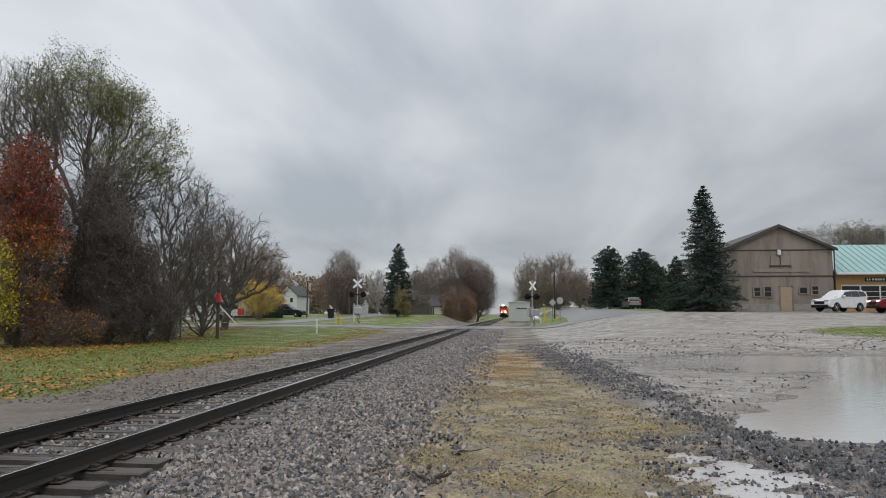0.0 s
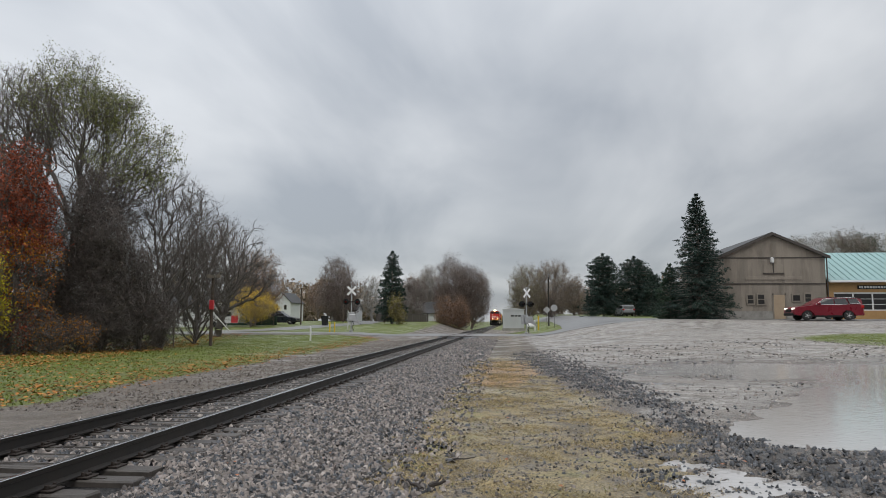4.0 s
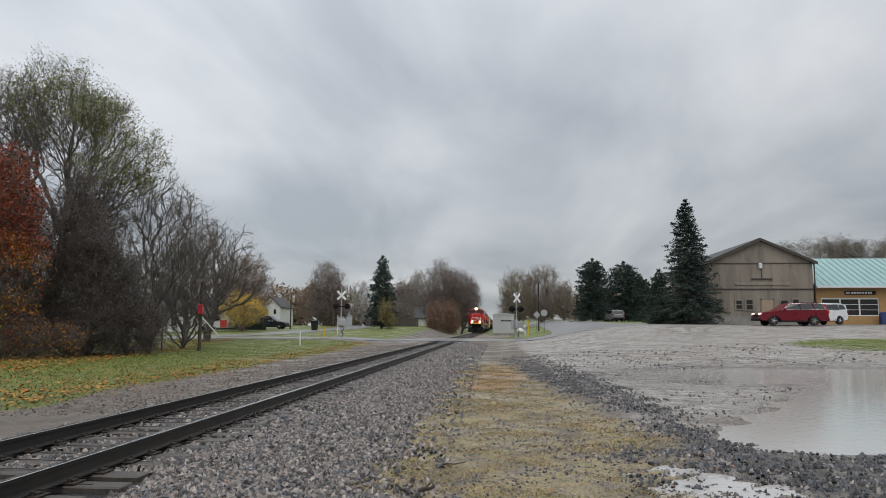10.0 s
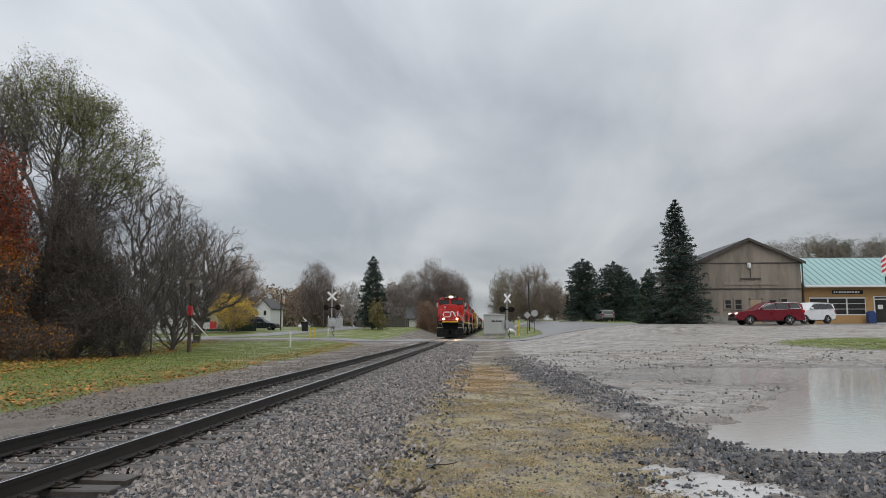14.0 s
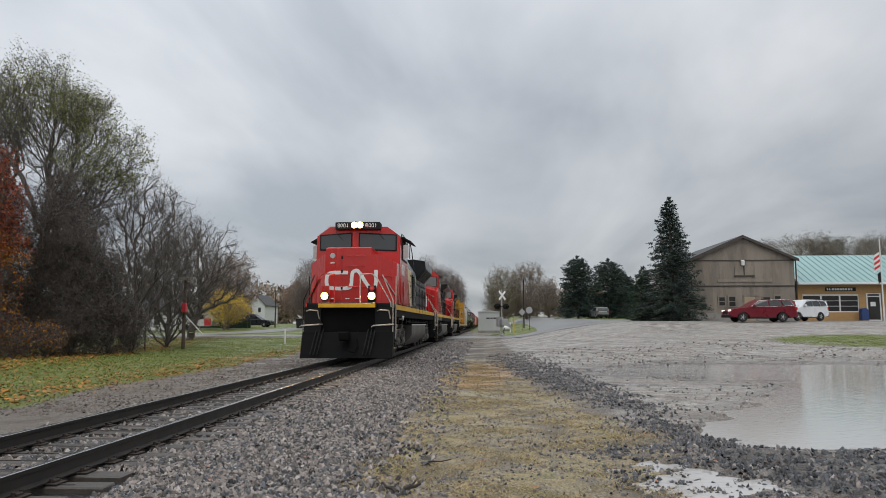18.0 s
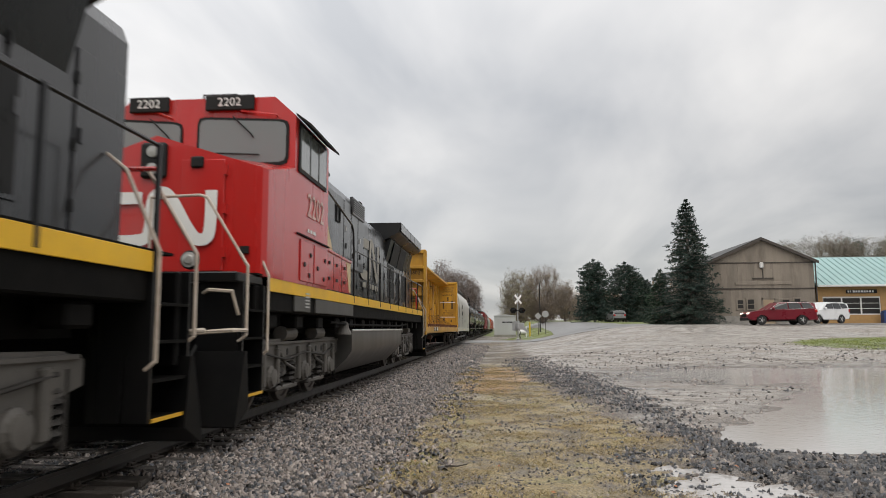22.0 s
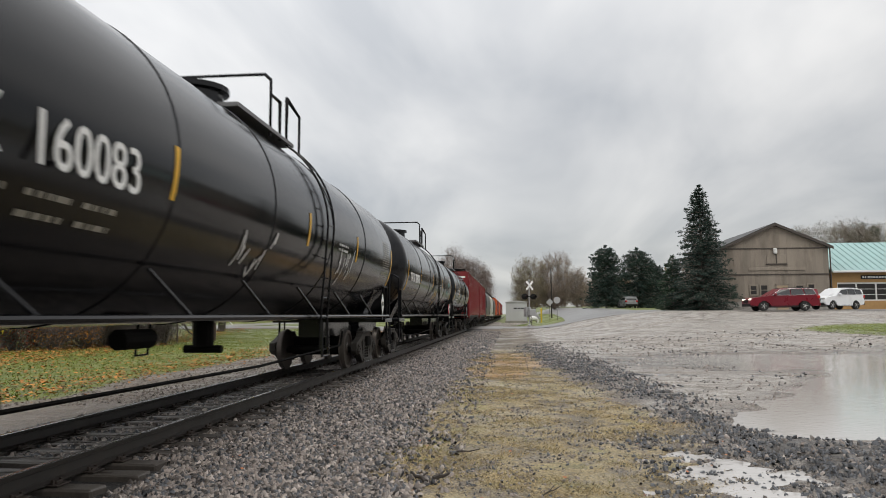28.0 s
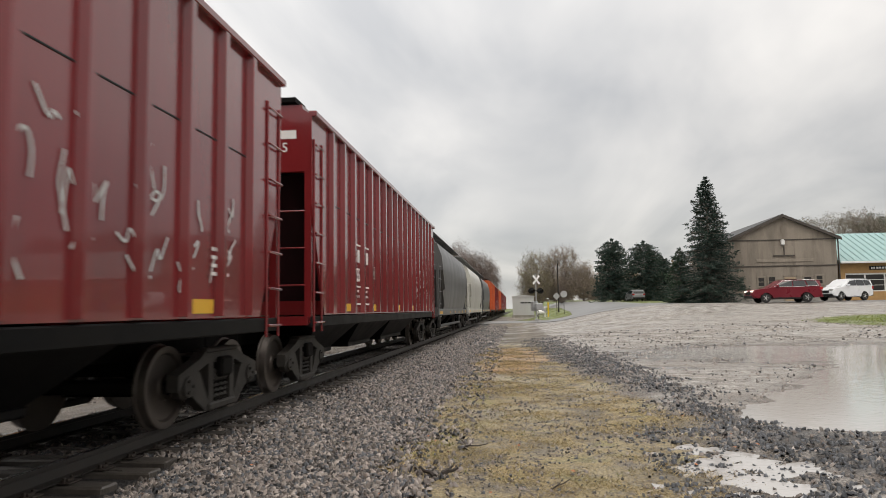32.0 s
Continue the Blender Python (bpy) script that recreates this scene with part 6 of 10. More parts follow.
    for a, b, z0, z1 in ((8.1, 9.56, 4.0, 4.42), (5.0, 5.7, 3.95, 4.36)):
        scr = part("air_intake", MB().box(1.2, a, z0, 1.28, b, z1, 0.012), M_HOODB, e, "black framed air intake screen")
        part("screen", MB().box(1.28, a + 0.06, z0 + 0.05, 1.286, b - 0.06, z1 - 0.05), M_INK, scr)
        for k in range(6):
            z = z0 + 0.06 + (z1 - z0 - 0.12) * k / 6
            part("slat", MB().box(1.284, a + 0.06, z, 1.296, b - 0.06, z + 0.02), M_HOODB, scr)
    part("lifting_eye", MB().lathe([(-0.06, 0.03), (-0.05, 0.07), (0.05, 0.07), (0.06, 0.03)], (1.15, 6.0, 4.5), (0, 1, 0), 10).lathe([(-0.06, 0.03), (-0.05, 0.07), (0.05, 0.07), (0.06, 0.03)], (1.15, 9.5, 4.48), (0, 1, 0), 10), M_INK, e)
    part("stack", MB().box(-0.3, 11.0, 4.4, 0.3, 11.9, 4.62, 0.03), M_BLACK, e)
    noodle(e, 11.6, 3.25, 1.2, 1.056, M_FADED if number == "2202" else M_CREAM, False, 0.26, 3.0)
    bars(10.5, 2.4, 1, 2.4, 0.14, 0.1, 1.057, M_FADED, e, "white lettering, too plain to read", 6)
    wing = [(-1.0, 4.15), (-1.5, 4.4), (-1.55, 4.72), (1.55, 4.72), (1.5, 4.4), (1.0, 4.15)]
    rd = part("radiator", MB().prism(wing, 14.3, 20.3, "y"), M_BLACK, e, "black overhanging radiator wings")
    for i in range(5):
        part("wing_panel", MB().box(1.535, 14.4 + i * 1.17, 4.44, 1.56, 15.5 + i * 1.17, 4.70, 0.008), M_HOODB, rd)
    part("radiator_base", MB().prism([(-1.0, 3.4), (-1.2, 4.2), (1.2, 4.2), (1.0, 3.4)], 14.5, 20.1, "y"), M_BLACK, e)
    for y0, y1 in ((15.2, 16.6), (16.75, 18.2)):
        part("radiator_screen", MB().prism([(1.03, 3.45), (1.21, 4.15), (1.225, 4.14), (1.05, 3.44)], y0, y1, "y"), M_INK, e)
    for y0, y1, z0, z1 in ((14.9, 15.5, 2.3, 2.85), (14.9, 15.5, 2.95, 3.4), (15.7, 16.3, 2.3, 2.85), (15.7, 16.3, 2.95, 3.4), (17.0, 17.5, 2.35, 3.3), (18.3, 18.8, 2.3, 3.3), (19.0, 19.5, 2.3, 3.3)):
        fr = part("hood_window", MB().box(1.0, y0 - 0.05, z0 - 0.05, 1.035, y1 + 0.05, z1 + 0.05, 0.01), M_HOODB, e)
        part("screen", MB().box(1.03, y0, z0, 1.04, y1, z1), M_INK, fr)
    walkway_rails(e, 7.1, L - 1.1, M_BLACK)
    part("rear_post", MB().tube([(0.62, L - 0.45, 1.99), (0.62, L - 0.45, 2.95), (1.2, L - 0.45, 2.95), (1.2, L - 0.45, 1.99)], 0.026, 6), M_RED, e, "red end rail")
    return e


def end_ladder(car, y, x, z0, z1, material, depth=0.45, d=1, rungs=None):
    """A corner ladder: rungs on the side and on the end."""
    mb = MB()
    n = rungs or max(2, int((z1 - z0) / 0.42))
    mb.cyl((x, y, z0 - 0.15), (x, y, z1 + 0.1), 0.02, n=6)
    mb.cyl((x, y + d * depth, z0 - 0.15), (x, y + d * depth, z1 + 0.1), 0.02, n=6)
    for i in range(n + 1):
        z = z0 + (z1 - z0) * i / n
        mb.tube([(x, y, z), (x + 0.04, y, z), (x + 0.04, y + d * depth, z), (x, y + d * depth, z)], 0.013, 5)
    return part("ladder", mb, material, car)


def centre_beam(q0):
    L = 23.9
    c = thing("centerbeam_flatcar", "empty yellow centerbeam flatcar with bulkheads, weathered and scuffed", "flatcar")
    CARS.append((c, q0))
    for y in (2.3, L - 2.3):
        freight_bogie(c, y)
    for y, d in ((0.5, -1), (L - 0.5, 1)):
        coupler(c, y, d)
    part("centre_sill", MB().box(-0.4, 0.6, 0.75, 0.4, L - 0.6, 1.05, 0.02), M_UNDER, c)
    part("deck", MB().box(-1.45, 0.7, 1.05, 1.45, L - 0.7, 1.12), M_CAR_YEL, c)
    for s in (-1, 1):
        part("side_sill", MB().prism([(s * 1.5, 1.38), (s * 1.5, 1.1), (s * 1.36, 1.1), (s * 1.36, 1.13), (s * 1.44, 1.15), (s * 1.44, 1.38)], 0.7, L - 0.7, "y"), M_CAR_YEL, c, "yellow side sill")
    for y0, y1 in ((0.6, 0.85), (L - 0.85, L - 0.6)):
        inner = y1 if y0 < 5 else y0
        outer = y0 if y0 < 5 else y1
        b = part("bulkhead", MB().box(-1.47, y0 + 0.08, 1.12, 1.47, y1 - 0.08, 4.68, 0.02), M_CAR_YEL, c, "yellow end bulkhead")
        for s in (-1, 1):
            part("side_post", MB().box(s * 1.45 - 0.07, y0 - 0.05, 1.0, s * 1.45 + 0.07, y1 + 0.05, 4.72, 0.02), M_CAR_YEL, b)
        part("top_rail", MB().box(-1.5, y0 - 0.05, 4.6, 1.5, y1 + 0.05, 4.76, 0.02), M_CAR_YEL, b)
        for z in (1.5, 2.1, 2.7, 3.3, 3.9):
            part("stiffener", MB().box(-1.4, outer - 0.08, z, 1.4, outer + 0.08, z + 0.14, 0.02), M_CAR_YEL, b)
        part("end_post", MB().box(-0.1, outer - 0.1, 1.1, 0.1, outer + 0.1, 4.6, 0.02), M_CAR_YEL, b)
        if y0 < 5:
            words("TTZX 86602", 0.24, pose(0.62, outer - 0.09, 3.72, 90, 0, 0), M_INK, b, "black car number")
            bars_ = MB().box(0.1, outer - 0.095, 2.45, 1.2, outer - 0.085, 2.5).box(0.1, outer - 0.095, 2.55, 1.2, outer - 0.085, 2.6)
            part("stencil", bars_, M_INK, b)
        d = 1 if y0 < 5 else -1
        end_ladder(b, y0 + 0.06, 1.52, 1.5, 3.0, M_CAR_YEL, 0.3, 1, 3)
        if y0 > 5:
            yf = y0 + 0.074
            for text, size, z in (("LOADING AND", 0.13, 4.34), ("UNLOADING", 0.13, 4.19), ("INSTRUCTION", 0.13, 4.04), ("WARNING", 0.19, 3.78), ("73'- 0\"", 0.15, 2.6), ("BETWEEN", 0.15, 2.44), ("BULKHEADS", 0.15, 2.28)):
                front_words(text, size, 0.78, yf, z, M_STEN, b)
            for k_, (xx, zz, hh, ww) in enumerate(((0.75, 3.35, 0.3, 0.1), (0.4, 2.75, 0.6, 0.12), (1.05, 2.75, 0.6, 0.14), (0.45, 1.8, 0.3, 0.1), (1.0, 1.75, 0.18, 0.1))):
                part("worn_patch", MB().box(xx, yf - 0.004, zz, xx + ww, yf, zz + hh), M_STEN, b, "dark worn patch")
            for zz in (3.2, 2.1):
                part("tape", MB().box(0.2, yf - 0.006, zz, 1.36, yf, zz + 0.05), M_WHITE, b)
    part("top_chord", MB().prism([(-0.78, 4.56), (-0.2, 4.46), (0.2, 4.46), (0.78, 4.56), (0.78, 4.66), (-0.78, 4.66)], 0.75, L - 0.75, "y"), M_CAR_YEL, c, "yellow top chord")
    n = 17
    rub = random.Random(61)
    for i in range(n):
        y = 1.7 + (L - 3.4) * i / (n - 1)
        part("column", MB().prism([(-0.19, 1.12), (0.19, 1.12), (0.14, 4.45), (-0.14, 4.45)], y - 0.10, y + 0.10, "y"), M_CAR_YEL, c, "yellow scuffed column")
        part("column_foot", MB().prism([(-0.42, 1.12), (0.42, 1.12), (0.19, 1.42), (-0.19, 1.42)], y - 0.02, y + 0.02, "y"), M_CAR_YEL, c)
        if i % 2 == 0 and i < n - 1:
            y2 = 1.7 + (L - 3.4) * (i + 1) / (n - 1)
            up = (i // 2) % 2 == 0
            a, b = (y, y2) if up else (y2, y)
            part("diagonal", MB().cyl((0.19, a, 1.4), (0.15, b, 4.3), 0.055, n=6), M_CAR_YEL, c)
            part("diagonal", MB().cyl((-0.19, a, 1.4), (-0.15, b, 4.3), 0.055, n=6), M_CAR_YEL, c)
        # dark rubs from strapping and loads on each column's face
        for k in range(3):
            z = rub.uniform(1.5, 4.2)
            x = 0.19 - (z - 1.12) / 3.33 * 0.05
            h, w, lean = rub.uniform(0.03, 0.08), rub.uniform(0.05, 0.18), rub.uniform(-0.06, 0.06)
            y_a = y - 0.10 + rub.uniform(0, 0.2 - w)
            part("scuff", MB().prism([(y_a, z), (y_a + w, z + lean), (y_a + w, z + lean + h), (y_a, z + h)], x - 0.02, x + 0.004, "x"), M_INK if k else M_CAR_BROWN, c)
            part("scuff", MB().prism([(x - 0.1, z), (x, z + lean), (x, z + lean + h), (x - 0.1, z + h)], y - 0.104, y - 0.09, "y"), M_INK if k else M_CAR_BROWN, c)
    for i in range(20):
        y = 1.6 + (L - 3.2) * i / 19
        for s in (-1, 1):
            w = part("strap_winch", MB().cyl((s * 1.46, y - 0.16, 1.43), (s * 1.46, y + 0.16, 1.40), 0.065, n=8).box(min(s * 1.42, s * 1.54), y - 0.2, 1.34, max(s * 1.42, s * 1.54), y - 0.15, 1.5), M_CAR_BROWN, c, "rusty strap winch")
            cab_ = MB().cyl((s * 1.4, y, 1.3), (s * 0.19, y + 0.55, 2.2), 0.008, n=4)
            part("cable", cab_, M_INK, c)
    side_words("36020", 0.23, 6.15, 1.235, 1.505, M_WHITE, c, "white car number")
    side_words("TTZX", 0.23, 4.85, 1.235, 1.505, M_WHITE, c, "white reporting mark")
    panel("number_patch", [(4.4, 1.15), (5.3, 1.15), (5.3, 1.33), (4.4, 1.33)], 1.5, 0.004, M_INK, c)
    panel("number_patch", [(5.6, 1.14), (6.72, 1.14), (6.72, 1.34), (5.6, 1.34)], 1.5, 0.004, M_INK, c)
    part("brake_rod", MB().tube([(1.1, 4.0, 0.75), (1.1, 4.0, 0.5), (1.1, 9.5, 0.5), (1.1, 9.5, 0.75)], 0.025, 6).tube([(1.1, 6.5, 0.8), (1.1, 6.5, 0.5)], 0.02, 6), M_CAR_BROWN, c)
    part("brake_cylinder", MB().cyl((0.6, 10.9, 0.78), (0.6, 11.6, 0.78), 0.14, n=12), M_CAR_BROWN, c)
    return c


def hopper_body_curved(q0, L, material, label, number=None, grey=True):
    """Covered hopper with bulging smooth sides, bays below and a grating walkway on the roof."""
    c = thing("covered_hopper", label, "hopper car", "smooth-sided covered hoppers")
    CARS.append((c, q0))
    for y in (1.9, L - 1.9):
        freight_bogie(c, y)
    for y, d in ((0.5, -1), (L - 0.5, 1)):
        coupler(c, y, d)
    half = [(1.40, 1.28), (1.45, 1.45), (1.55, 2.2), (1.57, 2.9), (1.50, 3.6), (1.30, 4.15), (0.95, 4.42), (0.5, 4.52)]
    ring = half + [(-x, z) for x, z in half[::-1]]

    def station(y, k, z0):
        """The section at y; k pulls the low part in towards the slope sheet."""
        return [(x, y, max(z, z0)) for x, z in ring]

    b = MB()
    b.smooth = True
    n = len(ring)
    secs = [(1.9, 3.0), (2.6, 2.1), (3.2, 1.4), (3.4, 1.28), (L - 3.4, 1.28), (L - 3.2, 1.4), (L - 2.6, 2.1), (L - 1.9, 3.0)]
    for i, (y, z0) in enumerate(secs):
        b.v += station(y, 0, z0)
    for i in range(len(secs) - 1):
        b.f += [(i * n + j, i * n + (j + 1) % n, (i + 1) * n + (j + 1) % n, (i + 1) * n + j) for j in range(n)]
    b.f += [tuple(range(n)), tuple(range((len(secs) - 1) * n, len(secs) * n))[::-1]]
    body = part("body", b, material, c, "smooth bulging hopper body")
    # end frames: shear plates, slope sheets and corner posts
    for y0, d in ((0.75, 1), (L - 0.75, -1)):
        e = part("end_frame", MB().box(-1.42, min(y0, y0 + d * 2.4), 1.12, 1.42, max(y0, y0 + d * 2.4), 1.22).box(-1.42, min(y0, y0 + d * 0.08), 1.0, 1.42, max(y0, y0 + d * 0.08), 1.4), material, c)
        for s in (-1, 1):
            part("corner_post", MB().box(min(s * 1.28, s * 1.4), min(y0 + d * 0.9, y0 + d * 1.0), 1.2, max(s * 1.28, s * 1.4), max(y0 + d * 0.9, y0 + d * 1.0), 3.1), material, e)
            part("end_web", MB().prism([(y0 + d * 0.95, 1.2), (y0 + d * 2.2, 1.2), (y0 + d * 1.6, 2.2), (y0 + d * 1.15, 3.1), (y0 + d * 0.95, 3.1)], s * 0.7 - 0.02, s * 0.7 + 0.02, "x"), material, e)
            end_ladder(e, y0 + d * 0.05, s * 1.46, 1.0, 3.1, material, 0.8, d, 4)
        part("brake_stand", MB().box(-0.5, min(y0, y0 + d * 0.2), 1.4, 0.3, max(y0, y0 + d * 0.2), 1.7, 0.02).cyl((-0.1, y0 - d * 0.05, 1.9), (-0.1, y0 + d * 0.02, 1.9), 0.25, n=14), M_UNDER, e)
        # Body paint is pale; the recess shade is put into this sheet as grey.
        part("slope_sheet", MB().prism([(y0 + d * 1.2, 3.1), (y0 + d * 1.25, 3.15), (y0 + d * 2.9, 1.25), (y0 + d * 2.8, 1.2)], -1.35, 1.35, "x"), M_TANKG, e, "sloping end sheet streaked with grime, its shade painted dark grey")
    for s in (-1, 1):
        part("side_sill", MB().box(min(s * 1.38, s * 1.48), 0.75, 1.04, max(s * 1.38, s * 1.48), L - 0.75, 1.32, 0.02), material, c)
    for i in range(3 if L > 17 else 2):
        y = 5.0 + i * (L - 10) / (2 if L > 17 else 1)
        hb = MB()
        hb.add([(-1.1, y - 1.5, 1.2), (1.1, y - 1.5, 1.2), (1.1, y + 1.5, 1.2), (-1.1, y + 1.5, 1.2), (-0.5, y - 0.4, 0.5), (0.5, y - 0.4, 0.5), (0.5, y + 0.4, 0.5), (-0.5, y + 0.4, 0.5)],
               [(0, 1, 5, 4), (1, 2, 6, 5), (2, 3, 7, 6), (3, 0, 4, 7), (4, 5, 6, 7)])
        hb.box(-0.55, y - 0.5, 0.34, 0.55, y + 0.5, 0.52, 0.02)
        part("discharge_bay", hb, M_UNDER, c)
    part("discharge_pipe", MB().tube([(1.15, 3.6, 0.95), (1.15, 3.6, 0.55), (1.15, L - 3.8, 0.55), (1.15, L - 3.8, 0.95)], 0.07, 8), M_TANKG, c)
    rw = part("roof_walk", MB().box(-0.45, 1.0, 4.74, 0.45, L - 1.0, 4.78), M_GRATE, c, "grating roof walkway")
    for i in range(14):
        y = 1.3 + (L - 2.6) * i / 13
        part("walk_bracket", MB().tube([(-0.7, y, 4.45), (-0.95, y, 4.76), (0.95, y, 4.76), (0.75, y, 4.45)], 0.02, 5), M_GRATE, rw)
    for s in (-1, 1):
        part("walk_board", MB().box(min(s * 0.55, s * 1.0), 1.0, 4.78, max(s * 0.55, s * 1.0), L - 1.0, 4.81), M_GRATE, rw)
    part("hatch_cover", MB().box(-0.35, 2.6, 4.5, 0.35, L - 2.6, 4.64, 0.04), material, c)
    for y in (1.2, 5.6, 8.0, 10.4, 12.8, 15.2):
        if y < L - 1.5:
            part("reflector", MB().box(1.482, y, 1.10, 1.488, y + (1.0 if y < 2 else 0.35), 1.22), M_YEL, c, "yellow reflective strip")
    if number:
        side_words("AOKX", 0.42, 5.15, 3.05, 1.575, M_INK, c, "dark reporting mark")
        side_words(number, 0.46, 5.2, 2.50, 1.577, M_INK, c, "dark car number")
        side_words("LD LMT 219000", 0.13, 4.95, 2.12, 1.575, M_INK, c)
        bars(4.4, 1.88, 2, 1.2, 0.1, 0.1, 1.572, M_INK, c, seed=2)
        bars(8.6, 2.0, 4, 0.7, 0.035, 0.03, 1.575, M_INK, c, seed=5)
        bars(10.6, 1.95, 2, 0.7, 0.05, 0.03, 1.575, M_INK, c, seed=6)
        words(number, 0.2, pose(0.85, 0.72, 3.45, 90, 0, 0), M_INK, c)
    return c


def ribbed_hopper(q0, L, material, label, number=None, tags=0, ribs=17):
    """Flat-sided covered hopper with outside ribs and open sloping ends."""
    c = thing("ribbed_hopper", label, "hopper car", "ribbed covered hoppers")
    CARS.append((c, q0))
    for y in (1.75, L - 1.75):
        freight_bogie(c, y)
    for y, d in ((0.5, -1), (L - 0.5, 1)):
        coupler(c, y, d)
    y0, y1 = 0.75, L - 0.75
    body = MB()
    body.prism([(-1.45, 1.22), (1.45, 1.22), (1.45, 4.50), (1.2, 4.66), (-1.2, 4.66), (-1.45, 4.50)], y0 + 1.15, y1 - 1.15, "y")
    b = part("body", body, material, c)
    for a, d in ((y0, 1), (y1, -1)):
        sh = MB()
        for s in (-1, 1):
            sh.prism([(a, 3.0), (a, 4.50), (a + d * 1.16, 4.50), (a + d * 1.16, 1.22), (a + d * 0.75, 1.22)], s * 1.44 - 0.02, s * 1.44 + 0.02, "x")
        sh.prism([(-1.44, 3.55), (1.44, 3.55), (1.44, 4.50), (1.2, 4.66), (-1.2, 4.66), (-1.44, 4.50)], min(a, a + d * 0.05), max(a, a + d * 0.05), "y")
        sh.box(-1.3, min(a, a + d * 1.16), 4.60, 1.3, max(a, a + d * 1.16), 4.66)
        sh.prism([(a + d * 0.3, 3.55), (a + d * 0.35, 3.6), (a + d * 1.2, 1.3), (a + d * 1.15, 1.22)], -0.02, 0.02, "x")
        e = part("end_sheet", sh, material, c)
        part("slope_sheet", MB().prism([(a + d * 0.3, 3.55), (a + d * 0.35, 3.6), (a + d * 1.3, 1.3), (a + d * 1.25, 1.22)], -1.4, 1.4, "x"), M_DARKRED, e, "sloping end sheet, its recess shade painted dark red")
        part("end_platform", MB().box(-1.42, min(a - d * 0.1, a + d * 1.1), 1.06, 1.42, max(a - d * 0.1, a + d * 1.1), 1.20), material, c)
        for s in (-1, 1):
            part("corner_post", MB().box(min(s * 1.34, s * 1.44), min(a, a + d * 0.1), 1.1, max(s * 1.34, s * 1.44), max(a, a + d * 0.1), 3.6), material, e)
            end_ladder(e, a + d * 0.1, s * 1.47, 1.1, 4.0, material, 0.45, d)
        lad = MB()
        for z in (1.7, 2.3, 2.9):
            lad.tube([(0.3, a - d * 0.02, z), (1.35, a - d * 0.02, z)], 0.015, 5)
        lad.tube([(-1.0, a - d * 0.02, 2.0), (0.9, a - d * 0.02, 2.0)], 0.02, 5)
        part("end_rungs", lad, material, e)
        part("brake_wheel", MB().cyl((-0.7, a - d * 0.08, 2.6), (-0.7, a - d * 0.02, 2.6), 0.26, n=16), M_UNDER, e)
    n = ribs
    for i in range(n + 1):
        y = y0 + 1.15 + (y1 - y0 - 2.3) * i / n
        for s in (-1, 1):
            part("rib", MB().prism([(s * 1.44, y - 0.09), (s * 1.53, y - 0.05), (s * 1.53, y + 0.05), (s * 1.44, y + 0.09)], 1.24, 4.48, "z"), material, b)
        if i < n:
            part("seam", MB().box(1.45, y + 0.12, 3.18, 1.458, y + (y1 - y0 - 2.3) / n - 0.12, 3.195), M_INK, b)
    for s in (-1, 1):
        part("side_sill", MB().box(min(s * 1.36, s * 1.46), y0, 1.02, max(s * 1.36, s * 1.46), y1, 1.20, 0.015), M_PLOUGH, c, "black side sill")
        part("top_rail", MB().box(min(s * 1.40, s * 1.54), y0, 4.46, max(s * 1.40, s * 1.54), y1, 4.56, 0.015), material, c)
    part("roof_walk", MB().box(-0.55, y0 - 0.1, 4.80, 0.55, y1 + 0.1, 4.84).box(-0.3, y0 + 1, 4.64, 0.3, y1 - 1, 4.78, 0.03), M_GRATE, c)
    part("roof_bracket", MB().box(-1.0, y0 - 0.05, 4.70, 1.2, y0 + 0.5, 4.78).box(-1.2, y1 - 0.5, 4.70, 1.0, y1 + 0.05, 4.78), M_UNDER, c)
    for i in range(3):
        y = (3.35, 7.0, L - 6.6)[i]
        w = (0.95, 1.2, 1.7)[i]
        hb = MB()
        hb.add([(-1.3, y - w - 0.75, 1.1), (1.3, y - w - 0.75, 1.1), (1.3, y + w + 0.75, 1.1), (-1.3, y + w + 0.75, 1.1), (-0.8, y - w, 0.55), (0.8, y - w, 0.55), (0.8, y + w, 0.55), (-0.8, y + w, 0.55)],
               [(0, 1, 5, 4), (1, 2, 6, 5), (2, 3, 7, 6), (3, 0, 4, 7), (4, 5, 6, 7), (3, 2, 1, 0)])
        hb.box(-0.82, y - w - 0.02, 0.46, 0.82, y + w + 0.02, 0.56, 0.02)
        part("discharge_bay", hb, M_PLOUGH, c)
    part("centre_sill", MB().box(-0.3, 0.6, 0.75, 0.3, L - 0.6, 1.1), M_UNDER, c)
    pitch = (y1 - y0 - 2.3) / n
    for i in (1, 4, 8, 11, 15):
        y = y0 + 1.15 + pitch * i
        part("reflector", MB().box(1.452, y + 0.14, 1.27, 1.458, y + pitch - 0.14, 1.42), M_YEL, c, "yellow reflective patch")
    if number:
        first, last = number[:3], number[3:]
        ln = MB()
        for k, text in ((2.5, first), (3.5, last)):
            y = y0 + 1.15 + pitch * k
            side_words(text, 0.40, y, 2.0, 1.46, M_WHITE, c, "white car number", 0.8)
            for z in (2.62, 1.76, 1.40):
                ln.box(1.452, y - 0.32, z, 1.458, y + 0.32, z + 0.035)
            ln.box(1.452, y - 0.23, 2.28, 1.458, y - 0.04, 2.54).box(1.452, y + 0.05, 2.28, 1.458, y + 0.23, 2.54)
            bars(y - 0.2, 1.66, 2, 0.4, 0.05, 0.06, 1.458, M_TAG, c, seed=3 + int(k))
        part("lettering_lines", ln, M_WHITE, c, "white lines and plain lettering blocks")
        y = y0 + 1.15 + pitch * 4.5
        plate = MB()
